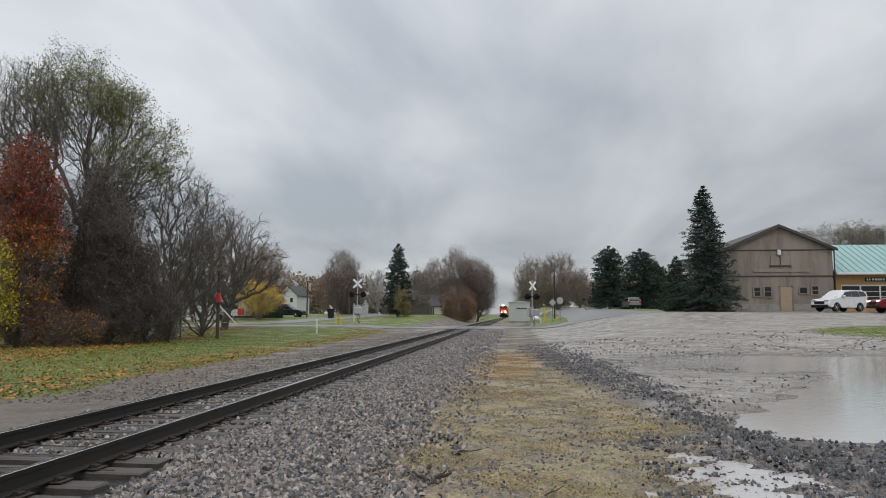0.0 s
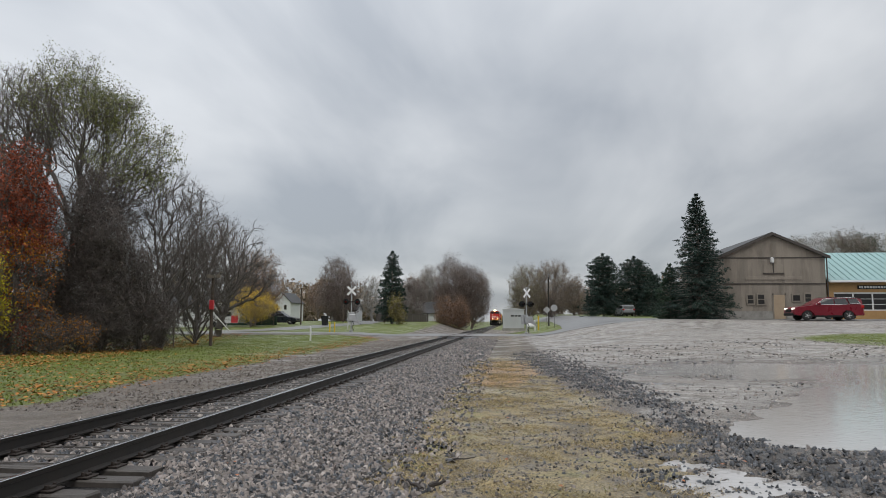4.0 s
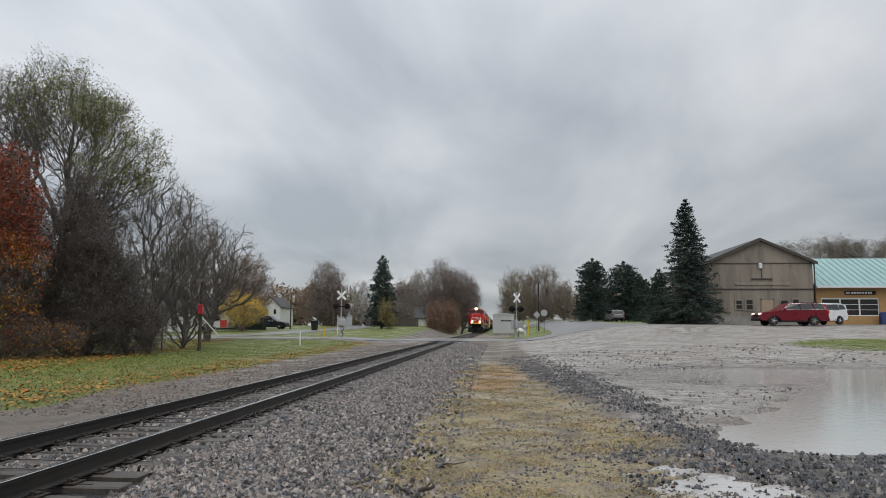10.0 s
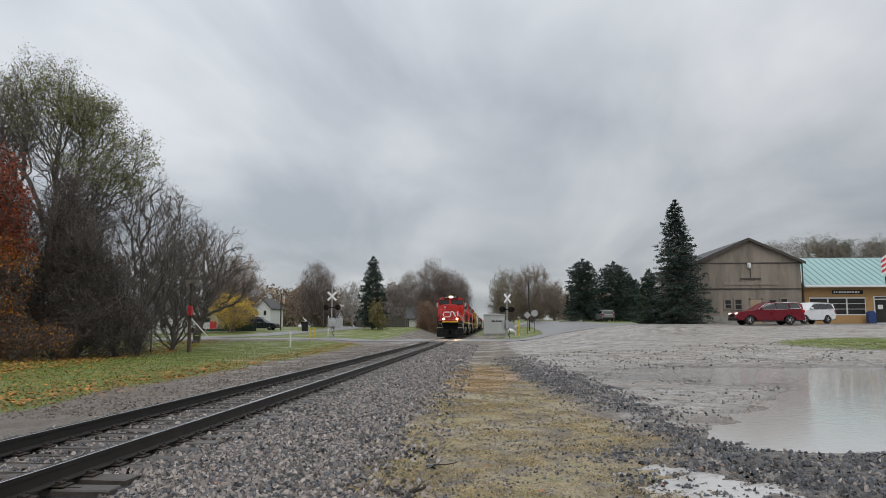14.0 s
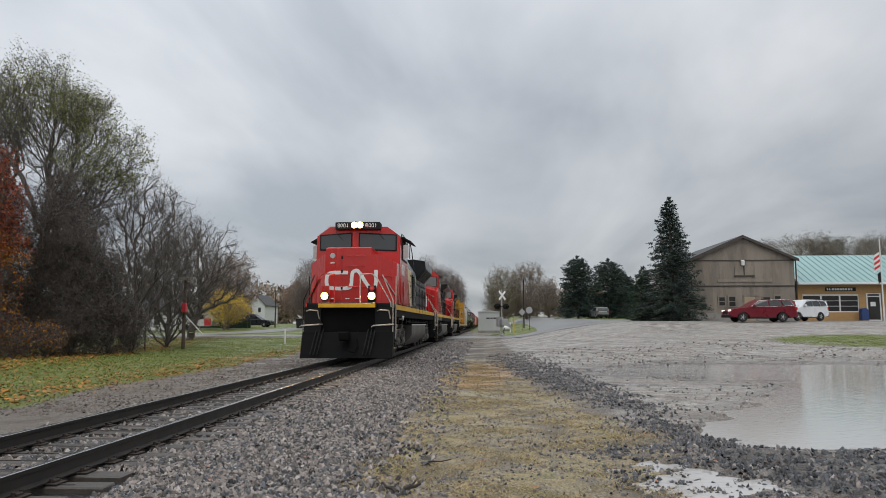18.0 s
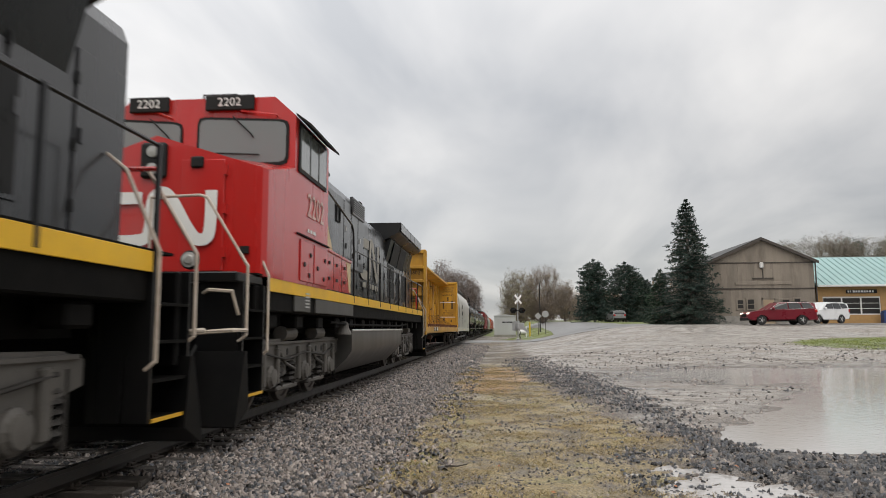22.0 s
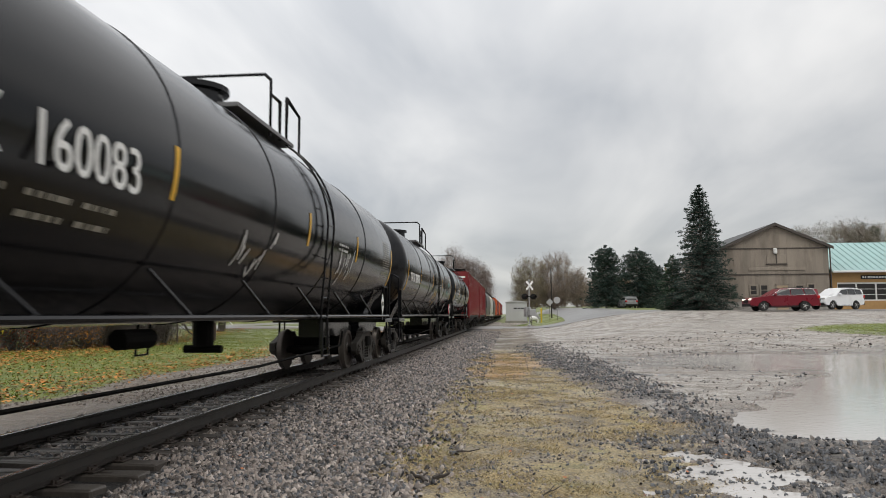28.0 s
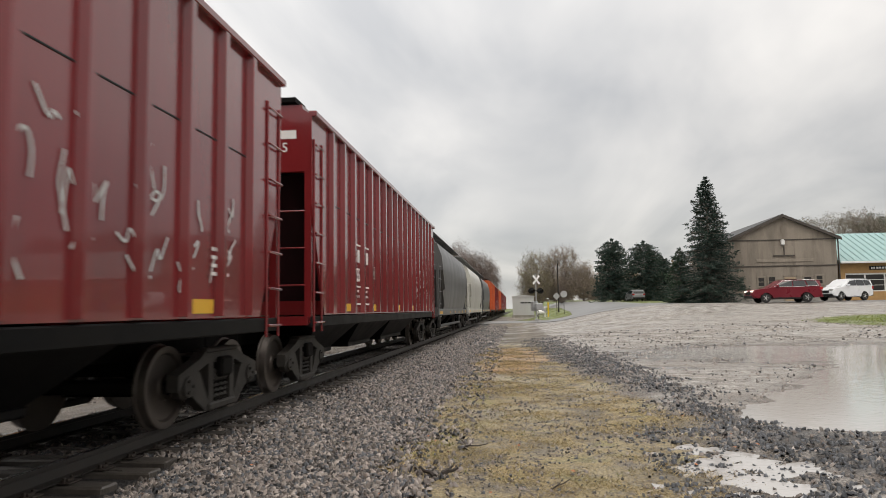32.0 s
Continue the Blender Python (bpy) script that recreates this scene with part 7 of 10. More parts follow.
        for z in (2.0, 2.26):
            plate.box(1.452, y - 0.15, z, 1.458, y + 0.15, z + 0.02)
        for d in (-0.15, 0.13):
            plate.box(1.452, y + d, 2.0, 1.458, y + d + 0.02, 2.28)
        part("small_plate", plate.box(1.452, y - 0.06, 2.08, 1.458, y + 0.08, 2.18), M_FADED, c, "small worn stencilled square")
        words(number[-3:], 0.22, pose(0.9, y0 - 0.004, 3.95, 90, 0, 0), M_WHITE, c)
        bars2 = MB().box(0.6, y0 - 0.006, 4.1, 1.2, y0 - 0.002, 4.24)
        part("stencil", bars2, M_WHITE, c)
    if tags:
        rnd = random.Random(tags)
        if tags == 1:
            ya = y0 + 1.15 + pitch * 4.15
            pts = []
            m = 26
            for i in range(m + 1):
                u = i / m
                h = 0.35 + (0.95 if 0.15 < u < 0.75 else 0.75) * min(1, u * 6, (1 - u) * 5 + 0.35) + rnd.uniform(-0.12, 0.12)
                pts.append((ya + u * pitch * 7.2, 1.28 + h))
            for i in range(m):
                (a, z), (a2, z2) = pts[i], pts[i + 1]
                panel("graffiti_fill", [(a, 1.27), (a2 - 0.02, 1.27), (a2 - 0.02, z2), (a, z)], 1.453, 0.003, M_TAGY if i % 5 else M_TAGV, c, "yellow and violet spray-painted graffiti")
            strokes("graffiti_outline", [pts], 0.09, 1.462, M_TAG, c, "white graffiti outline")
            for k in range(6):
                a = ya + (0.6 + k * 1.05) * pitch
                strokes("graffiti_loop", [[(a + 0.22 * math.cos(t), 1.75 + 0.3 * math.sin(t)) for t in np.linspace(0, 5.2, 10)]], 0.07, 1.464, M_TAGV, c)
        for k in range(5 if tags == 1 else 4):
            a = y1 - 1.4 - pitch * (0.6 + k * 1.05)
            zz = 1.5 + rnd.random() * 0.4
            ln = []
            for j in range(7):
                p, ll = (a + rnd.uniform(-0.25, 0.25), zz + rnd.uniform(0, 0.9)), []
                for i in range(4):
                    ll.append(p)
                    p = (p[0] + rnd.uniform(-0.2, 0.2), p[1] + rnd.uniform(-0.28, 0.28))
                ln.append(ll)
            strokes("graffiti", ln, 0.03, 1.463, M_TAG, c, "white spray-painted scrawl")
        bars(y1 - 2.2, 1.95, 4, 0.45, 0.04, 0.05, 1.463, M_WHITE, c, seed=4)
    return c


def tank_car(q0, L, label, number=None, mark=None, tag=0, r=1.6, num_y=4.2, num_size=0.36):
    c = thing("tank_car", label, "tank car", "black tank cars")
    CARS.append((c, q0))
    for y in (1.95, L - 1.95):
        freight_bogie(c, y)
    for y, d in ((0.5, -1), (L - 0.5, 1)):
        coupler(c, y, d)
    cz = 2.76
    y0, y1 = 0.95, L - 0.62
    b = MB()
    b.smooth = True
    head = [(0.0, 0.02)] + [(0.62 * (1 - math.cos(a) ** 0.85), max(0.02, r * math.sin(a) ** 0.8)) for a in np.linspace(0.1, math.pi / 2, 13)]
    rings = [(y0 + h, rr) for h, rr in head]
    for f in (0.22, 0.4, 0.6, 0.78):
        yy = y0 + 0.62 + (y1 - y0 - 1.24) * f
        rings += [(yy - 0.03, r), (yy - 0.015, r + 0.012), (yy + 0.015, r + 0.012), (yy + 0.03, r)]
    rings += [(y1 - h, rr) for h, rr in head[::-1]]
    b.lathe([(y, rr) for y, rr in rings], (0, 0, cz), (0, 1, 0), 56)
    body = part("tank", b, M_CAR_BLACK, c, "glossy black tank")

    def skin(z, off=0.006):
        return math.sqrt(max(0.01, (r + off) ** 2 - (z - cz) ** 2))

    for s in (-1, 1):
        part("side_rail", MB().cyl((s * 1.48, 1.1, 1.25), (s * 1.48, L - 1.1, 1.25), 0.035, n=8), M_CAR_BLACK, c)
        for i in range(6):
            y = 3.2 + (L - 6.4) * i / 5
            part("rail_stay", MB().cyl((s * 1.48, y, 1.25), (s * 1.28, y - 0.55, 1.72), 0.022, n=6), M_CAR_BLACK, c)
    for a, d in ((0.65, 1), (L - 0.65, -1)):
        p = part("end_platform", MB().box(-1.5, min(a, a + d * 1.0), 1.08, 1.5, max(a, a + d * 1.0), 1.18, 0.01).box(-0.3, min(a, a + d * 2.6), 0.75, 0.3, max(a, a + d * 2.6), 1.1)
                 .prism([(-1.0, 1.18), (1.0, 1.18), (1.35, 1.9), (0.9, 1.5), (-0.9, 1.5), (-1.35, 1.9)], min(a + d * 1.1, a + d * 1.7), max(a + d * 1.1, a + d * 1.7), "y"), M_CAR_BLACK, c)
        for s in (-1, 1):
            part("grab_rail", MB().tube([(s * 1.45, a + d * 0.15, 0.6), (s * 1.45, a + d * 0.15, 2.35), (s * 1.3, a + d * 0.15, 2.45), (s * 0.4, a + d * 0.15, 2.45), (s * 0.4, a + d * 0.15, 1.2)], 0.022, 6), M_CAR_BLACK, p)
            part("grab_rail", MB().tube([(s * 1.45, a + d * 0.55, 0.6), (s * 1.45, a + d * 0.55, 2.0), (s * 1.4, a + d * 0.75, 2.0), (s * 1.4, a + d * 0.75, 1.2)], 0.022, 6), M_CAR_BLACK, p)
            part("stirrup", MB().tube([(s * 1.46, a + d * 0.1, 1.1), (s * 1.48, a + d * 0.1, 0.5), (s * 1.48, a + d * 0.55, 0.5), (s * 1.46, a + d * 0.55, 1.1)], 0.018, 5), M_CAR_BLACK, p)
    # placards near the trailing end
    for yy, lab, m_ in ((L - 1.5, "red diamond placard", M_SIGNR), (L - 0.9, "white diamond placard", M_WHITE)) if tag % 2 == 0 else ((L - 1.9, "white diamond placard", M_WHITE),):
        h = 0.19
        x = 1.47
        pl = panel("placard", [(yy, 1.55 - h * 1.4), (yy + h, 1.55), (yy, 1.55 + h * 1.4), (yy - h, 1.55)], x, 0.01, m_, c, lab)
        part("placard_post", MB().box(x - 0.04, yy - 0.03, 1.15, x, yy + 0.03, 1.7), M_CAR_BLACK, pl)
        if m_ is M_WHITE:
            side_words("HOT", 0.15, yy, 1.55, x + 0.011, M_INK, pl)
            continue
        panel("placard_mark", [(yy - 0.1, 1.5), (yy + 0.1, 1.5), (yy + 0.1, 1.62), (yy - 0.1, 1.62)], x + 0.011, 0.003, M_WHITE if m_ is M_SIGNR else M_INK, pl)
    # manway, walkway, rails, ladder
    m = L * 0.5
    part("manway", MB().lathe([(0, 0.42), (0.32, 0.42), (0.34, 0.5), (0.42, 0.5), (0.45, 0.12)], (0, m - 0.5, cz + r - 0.06), (0, 0, 1), 18), M_CAR_BLACK, c)
    pf = part("top_platform", MB().box(-0.95, m - 1.3, cz + r - 0.18, -0.35, m + 1.2, cz + r - 0.12).box(0.35, m - 1.3, cz + r - 0.18, 1.0, m + 1.2, cz + r - 0.12), M_GRATE, c)
    zt = cz + r
    part("cross_rail", MB().tube([(-0.95, m + 0.15, zt - 0.3), (-0.95, m + 0.15, zt + 0.68), (-0.85, m + 0.15, zt + 0.78), (0.85, m + 0.15, zt + 0.78), (0.95, m + 0.15, zt + 0.68), (0.95, m + 0.15, zt - 0.25)], 0.026, 6), M_CAR_BLACK, pf)
    for s in (-1, 1):
        part("platform_rail", MB().tube([(s * 0.95, m + 0.15, zt + 0.45), (s * 0.95, m + 0.6, zt + 0.45), (s * 0.95, m + 0.6, zt - 0.2)], 0.024, 6)
             .tube([(s * 0.95, m + 0.95, zt - 0.2), (s * 0.95, m + 0.95, zt + 0.62), (s * 1.05, m + 1.35, zt + 0.4), (s * 1.05, m + 1.35, zt - 0.3)], 0.024, 6), M_CAR_BLACK, pf)
        arc = [(s * (skin(z, 0.10)), z) for z in np.linspace(cz + 1.42, cz, 12)]
        ld = MB()
        for dy in (0.95, 1.35):
            path = [(x, m + dy, z) for x, z in arc] + [(s * 1.58, m + dy, 1.1), (s * 1.58, m + dy, 0.72)]
            ld.tube(path, 0.02, 6)
        for i in range(11):
            z = cz + 1.35 - i * 0.33 if i < 5 else cz - 0.2 - (i - 5) * 0.33
            x = s * (skin(z, 0.10) if z > cz else 1.60)
            if z > 0.72:
                ld.cyl((x, m + 0.95, z), (x, m + 1.35, z), 0.014, n=5)
        ld.tube([(s * 1.6, m + 0.95, 1.2), (s * 1.62, m + 0.95, 0.6), (s * 1.62, m + 1.35, 0.6), (s * 1.6, m + 1.35, 1.2)], 0.018, 5)
        part("ladder", ld, M_CAR_BLACK, c)
    part("bottom_outlet", MB().cyl((0, m, 1.2), (0, m, 0.8), 0.16, n=12).cyl((-0.3, m, 0.76), (0.3, m, 0.76), 0.06, n=8), M_UNDER, c)
    part("brake_rigging", MB().tube([(0.9, 3.5, 0.9), (0.9, 3.6, 0.55), (0.9, m, 0.5), (0.9, L - 4, 0.6), (0.9, L - 3.8, 0.9)], 0.022, 5).cyl((0.3, 6.2, 1.0), (0.3, 6.9, 1.0), 0.12, n=12), M_UNDER, c)
    # conspicuity stripes, data and spray paint wrap the shell
    for yy in (y0 + 0.68, 4.85, m + 0.2, L * 0.70, y1 - 0.75) if tag != 2 else (1.82, 4.95, m - 0.4, L * 0.68, y1 - 0.75):
        mb = MB()
        zs = np.linspace(cz - 0.72, cz + 0.2, 9) if yy < 2 or yy > y1 - 1 else np.linspace(cz - 0.4, cz + 0.12, 7)
        for z_a, z_b in zip(zs[:-1], zs[1:]):
            xs_a = skin(z_a) if y0 + 0.6 < yy < y1 - 0.6 else skin(z_a) * 0.985
            xs_b = skin(z_b) if y0 + 0.6 < yy < y1 - 0.6 else skin(z_b) * 0.985
            mb.add([(xs_a, yy, z_a), (xs_a, yy + 0.1, z_a), (xs_b, yy + 0.1, z_b), (xs_b, yy, z_b)], [(0, 1, 2, 3)])
        part("reflective_stripe", mb, M_YEL, c, "yellow reflective stripe")
    if number:
        w = side_words(number, num_size, num_y, cz - 0.30, 0, M_WHITE, c, "white car number", 0.85)
        w.matrix_basis = Matrix.Translation((skin(cz - 0.30, 0.035), 0, 0)) @ w.matrix_basis
        m_w = side_words(mark, num_size, num_y - 2.8 * num_size, cz - 0.30, 0, M_WHITE, c, "white reporting mark", 0.85)
        m_w.matrix_basis = Matrix.Translation((skin(cz - 0.30, 0.035), 0, 0)) @ m_w.matrix_basis
        for k, (dy, wd) in enumerate(((-1.3, 0.55), (-0.55, 0.5), (0.1, 0.45))):
            bars(num_y + dy, cz - 0.66, 2, wd, 0.045, 0.1, skin, M_FADED, c, seed=7 + k)
    bars(y1 - 1.85, cz + 0.30, 17, 0.85, 0.02, 0.036, skin, M_FADED, c, seed=8)
    bars(L * 0.62, cz - 0.2, 2, 0.7, 0.04, 0.05, skin, M_TAG, c, seed=12)
    if tag == 3:
        bars(3.3, cz - 0.3, 1, 1.5, 0.3, 0.1, skin, M_TAG, c, "white car number, too worn to read", seed=14)
        bars(3.0, cz - 0.62, 3, 1.6, 0.05, 0.08, skin, M_TAG, c, seed=15)
    rnd = random.Random(20 + tag)
    for yc, zc, col in ((L * 0.40, cz - 0.75, M_TAG), (L * 0.66, cz - 0.55, M_TAG)) if tag == 1 else ((L * 0.56, cz - 0.6, M_TAGY), (L * 0.68, cz - 0.5, M_TAG), (L * 0.84, cz - 0.3, M_TAGT)) if tag == 2 else ():
        ln = []
        for j in range(7):
            p, ll = (yc + (j - 3) * 0.17, zc + rnd.uniform(-0.2, 0.2)), []
            for i in range(4):
                ll.append(p)
                p = (p[0] + rnd.uniform(-0.1, 0.16), p[1] + rnd.choice((-1, 1)) * rnd.uniform(0.1, 0.28))
            ln.append(ll)
        strokes("graffiti", ln, 0.035, lambda z: skin(min(max(z, cz - 1.3), cz + 1.3), 0.014), col, c, "spray-painted scrawl")
    return c


lead_engine(24.0)
trailing_engine(46.7, "2653")
trailing_engine(69.4, "2202")
centre_beam(91.4)
hopper_body_curved(115.4, 20.4, M_CAR_GREY, "pale grey covered hopper with smooth sides and roof walkway", "600598")
tank_car(135.8, 18.6, "black tank car with yellow stripes and placards", None, None, 0)
tank_car(154.4, 18.2, "black tank car with white number and graffiti", "160083", "FURX", 1, num_y=3.55, num_size=0.56)
tank_car(172.6, 18.4, "black tank car with bold white number and scrawls", "226107", "GATX", 2, num_y=3.95, num_size=0.42)
tank_car(191.0, 15.4, "short black tank car with a ladder and top platform", None, None, 3)
ribbed_hopper(206.4, 18.0, M_CAR_RED, "oxide red ribbed hopper with yellow graffiti", "435710", 1)
ribbed_hopper(224.4, 17.9, M_CAR_RED, "oxide red ribbed hopper with white scrawls", "855", 2)
hopper_body_curved(242.3, 17.7, M_CAR_DARK, "dark grey smooth-sided covered hopper")
hopper_body_curved(260.0, 17.7, M_CAR_GREY, "grey smooth-sided covered hopper")
hopper_body_curved(277.7, 17.7, M_CAR_DARK, "dark grey smooth-sided covered hopper")
ribbed_hopper(295.4, 17.9, M_CAR_ORANGE, "faded orange ribbed hopper")
ribbed_hopper(313.3, 17.9, M_CAR_RED, "oxide red ribbed hopper")
ribbed_hopper(331.2, 17.9, M_CAR_ORANGE, "faded orange ribbed hopper")
for k_ in range(3):
    ribbed_hopper(349.1 + 17.9 * k_, 17.9, M_CAR_RED, "oxide red ribbed hopper")


# ---- buildings ----
M_BARN = mat("weathered_grey_barn_board", (0.25, 0.215, 0.175), 0.75, var=0.38, scale=1.1, fine=18, bump=0.4, dirt=(0.1, 0.08, 0.064), dirt_amt=0.85, streak=True, island=0.09)
M_TRIMD = mat("dark_wet_trim", (0.06, 0.05, 0.042), 0.6, var=0.3, scale=4, bump=0.2)
M_ROOFD = mat("dark_shingle_roof", (0.05, 0.05, 0.05), 0.6, var=0.3, scale=5, bump=0.3)
M_TEAL = mat("pale_teal_metal_roof", (0.25, 0.40, 0.39), 0.35, var=0.12, scale=1.0, bump=0.05, dirt=(0.2, 0.3, 0.29), dirt_amt=0.4)
M_BRICKT = mat("tan_brick", (0.42, 0.25, 0.10), 0.7, var=0.2, scale=3, fine=40, bump=0.3, dirt=(0.25, 0.15, 0.07), dirt_amt=0.3)
M_CONC = mat("stained_concrete", (0.28, 0.265, 0.24), 0.7, var=0.25, scale=3, bump=0.3, dirt=(0.1, 0.09, 0.08), dirt_amt=0.7)
M_WPAINT = mat("white_frame_paint", (0.68, 0.68, 0.66), 0.5, var=0.08, scale=4, bump=0.05)
M_SIDING = mat("white_house_siding", (0.62, 0.63, 0.63), 0.6, var=0.08, scale=2, bump=0.05)
M_TANDOOR = mat("tan_door_paint", (0.36, 0.27, 0.18), 0.6, var=0.15, scale=3, bump=0.1)
M_DARKWIN = glass("dark_old_window", (0.012, 0.011, 0.01), 0.35)
BZ = 1.38
barn = thing("barn", "weathered grey board barn with a gabled front", "barn")
BX0, BX1, BY0, BY1, EV, AP = 19.25, 28.45, 66.0, 80.0, 7.25, 9.3
bm_x = (BX0 + BX1) / 2
part("wall_core", MB().prism([(BX0 + 0.06, BZ), (BX1 - 0.06, BZ), (BX1 - 0.06, EV), (bm_x, AP - 0.05), (BX0 + 0.06, EV)], BY0 + 0.05, BY1, "y"), M_TRIMD, barn)
rb = random.Random(3)


def gable_z(x):
    return EV + (AP - EV) * (1 - abs(x - bm_x) / (bm_x - BX0)) - 0.06


x = BX0
while x < BX1 - 0.05:
    w = min(rb.uniform(0.26, 0.34), BX1 - x)
    for z0, z1, d in ((BZ + 0.9, 4.72, 0.0), (4.80, 7.08, 0.012), (7.16, None, 0.02)):
        zl, zr = (z1, z1) if z1 else (gable_z(x + 0.01), gable_z(x + w - 0.01))
        if min(zl, zr) - z0 < 0.05:
            continue
        dd = d + rb.uniform(-0.006, 0.006)
        part("board", MB().prism([(x + 0.0025, z0 + rb.uniform(-0.01, 0.01)), (x + w - 0.0025, z0 + rb.uniform(-0.01, 0.01)), (x + w - 0.0025, zr), (x + 0.0025, zl)], BY0 + 0.0 - dd, BY0 + 0.055, "y"), M_BARN, barn)
    x += w
for s in range(24):
    yy = BY0 + 0.1 + s * 0.58
    part("side_board", MB().box(BX0 - 0.0, yy, BZ, BX0 + 0.07, yy + 0.55, EV), M_BARN, barn)
part("footing", MB().box(BX0 + 0.02, BY0 - 0.03, BZ - 0.5, BX1 - 0.02, BY0 + 0.05, BZ + 0.9), M_CONC, barn, "stained concrete footing")
for z in (4.72, 7.08):
    part("trim_board", MB().box(BX0 - 0.02, BY0 - 0.07, z, BX1 + 0.02, BY0 + 0.02, z + 0.1, 0.01), M_TRIMD, barn)
for s in (-1, 1):
    e = BX0 - 0.35 if s < 0 else BX1 + 0.35
    ez = EV - (AP - EV) * 0.35 / (bm_x - BX0)
    part("roof_slope", MB().prism([(e, ez), (bm_x, AP), (bm_x, AP + 0.16), (e, ez + 0.16)], BY0 - 0.35, BY1 + 0.3, "y"), M_ROOFD, barn)
    part("barge_board", MB().prism([(e, ez - 0.12), (bm_x, AP - 0.12), (bm_x, AP + 0.12), (e, ez + 0.12)], BY0 - 0.40, BY0 - 0.35, "y"), M_TRIMD, barn)


def old_window(parent, x0, x1, z0, z1, y, cols=2, rows=1, frame=None):
    w = part("window", MB().box(x0 - 0.1, y - 0.03, z0 - 0.1, x1 + 0.1, y + 0.03, z1 + 0.1, 0.01), frame or M_BARN, parent)
    for i in range(cols):
        for j in range(rows):
            a, b = x0 + (x1 - x0) * i / cols, x0 + (x1 - x0) * (i + 1) / cols
            c, d = z0 + (z1 - z0) * j / rows, z0 + (z1 - z0) * (j + 1) / rows
            part("pane", MB().box(a + 0.03, y - 0.036, c + 0.03, b - 0.03, y - 0.02, d - 0.03), M_DARKWIN, w)
    return w


old_window(barn, 21.55, 22.1, 2.95, 3.75, BY0 - 0.05, 1, 2)
old_window(barn, 22.45, 23.05, 2.9, 3.8, BY0 - 0.05, 1, 2)
old_window(barn, 25.5, 26.15, 3.2, 3.75, BY0 - 0.05, 1, 1)
old_window(barn, 26.55, 27.1, 3.1, 3.85, BY0 - 0.05, 1, 2)
part("barn_door", MB().box(23.85, BY0 - 0.07, BZ + 0.05, 24.8, BY0 - 0.01, 3.75, 0.01), M_TANDOOR, barn, "faded tan door")
part("door_frame", MB().box(23.72, BY0 - 0.05, BZ, 23.85, BY0, 3.88).box(24.8, BY0 - 0.05, BZ, 24.93, BY0, 3.88).box(23.72, BY0 - 0.05, 3.75, 24.93, BY0, 3.88), M_BARN, barn)
part("loft_door", MB().box(23.1, BY0 - 0.06, 5.75, 24.75, BY0, 6.55, 0.01), M_BARN, barn)
part("loft_sill", MB().box(23.0, BY0 - 0.12, 5.64, 24.85, BY0, 5.75, 0.01).box(23.88, BY0 - 0.1, 5.75, 23.98, BY0, 6.6), M_TRIMD, barn)
part("barn_lamp", MB().cbox(23.65, BY0 - 0.3, 6.62, 23.98, BY0 - 0.02, 7.15, 0.08), M_WPAINT, barn, "white lamp housing")
part("name_board", MB().box(21.5, BY0 - 0.08, 5.12, 26.4, BY0 - 0.02, 5.4, 0.01), M_BARN, barn, "long blank weathered board")
part("drain_pipe", MB().cyl((BX1 + 0.12, BY0 - 0.1, BZ), (BX1 + 0.12, BY0 - 0.1, EV - 0.1), 0.06, n=8), M_TRIMD, barn)

PX0, PX1, PY0, PY1, PE = 28.75, 52.0, 66.4, 78.4, 4.9
po = thing("office_building", "low tan brick office with a pale teal metal roof", "office building")
part("wall_front", MB().box(PX0, PY0, BZ - 0.4, 29.25, PY0 + 0.25, PE).box(34.25, PY0, BZ - 0.4, 34.9, PY0 + 0.25, PE).box(36.3, PY0, BZ - 0.4, PX1, PY0 + 0.25, PE)
     .box(29.25, PY0, BZ - 0.4, 34.25, PY0 + 0.25, 2.35).box(29.25, PY0, 4.0, 34.25, PY0 + 0.25, PE).box(34.9, PY0, 4.15, 36.3, PY0 + 0.25, PE), M_BRICKT, po)
part("wall_side", MB().box(PX0, PY0 + 0.25, BZ - 0.4, PX0 + 0.25, PY1, PE).box(PX1 - 0.25, PY0 + 0.25, BZ - 0.4, PX1, PY1, PE), M_BRICKT, po)
part("wall_back", MB().box(PX0, PY1, BZ - 0.4, PX1, PY1 + 0.25, PE), M_BRICKT, po)
part("office_floor", MB().box(PX0 + 0.2, PY0 + 0.2, BZ - 0.2, PX1 - 0.2, PY1, BZ + 0.06), M_CONC, po)
ro = part("roof", MB().prism([(PY0 - 0.6, PE - 0.02), ((PY0 + PY1) / 2, 8.0), (PY1 + 0.6, PE - 0.02), (PY1 + 0.6, PE + 0.12), ((PY0 + PY1) / 2, 8.15), (PY0 - 0.6, PE + 0.12)], PX0 - 0.1, PX1 + 0.3, "x"), M_TEAL, po, "pale teal standing-seam metal roof")
ang = math.atan2(8.15 - PE - 0.12, (PY1 - PY0) / 2 + 0.6)
for i in range(40):
    xx = PX0 + i * 0.6
    part("roof_seam", MB().prism([(PY0 - 0.6, PE + 0.12), ((PY0 + PY1) / 2, 8.15), ((PY0 + PY1) / 2, 8.21), (PY0 - 0.6, PE + 0.18)], xx - 0.02, xx + 0.02, "x"), M_TEAL, ro)
part("gutter", MB().box(PX0 - 0.1, PY0 - 0.72, PE - 0.04, PX1 + 0.3, PY0 - 0.6, PE + 0.14, 0.02), M_WPAINT, po, "white gutter")
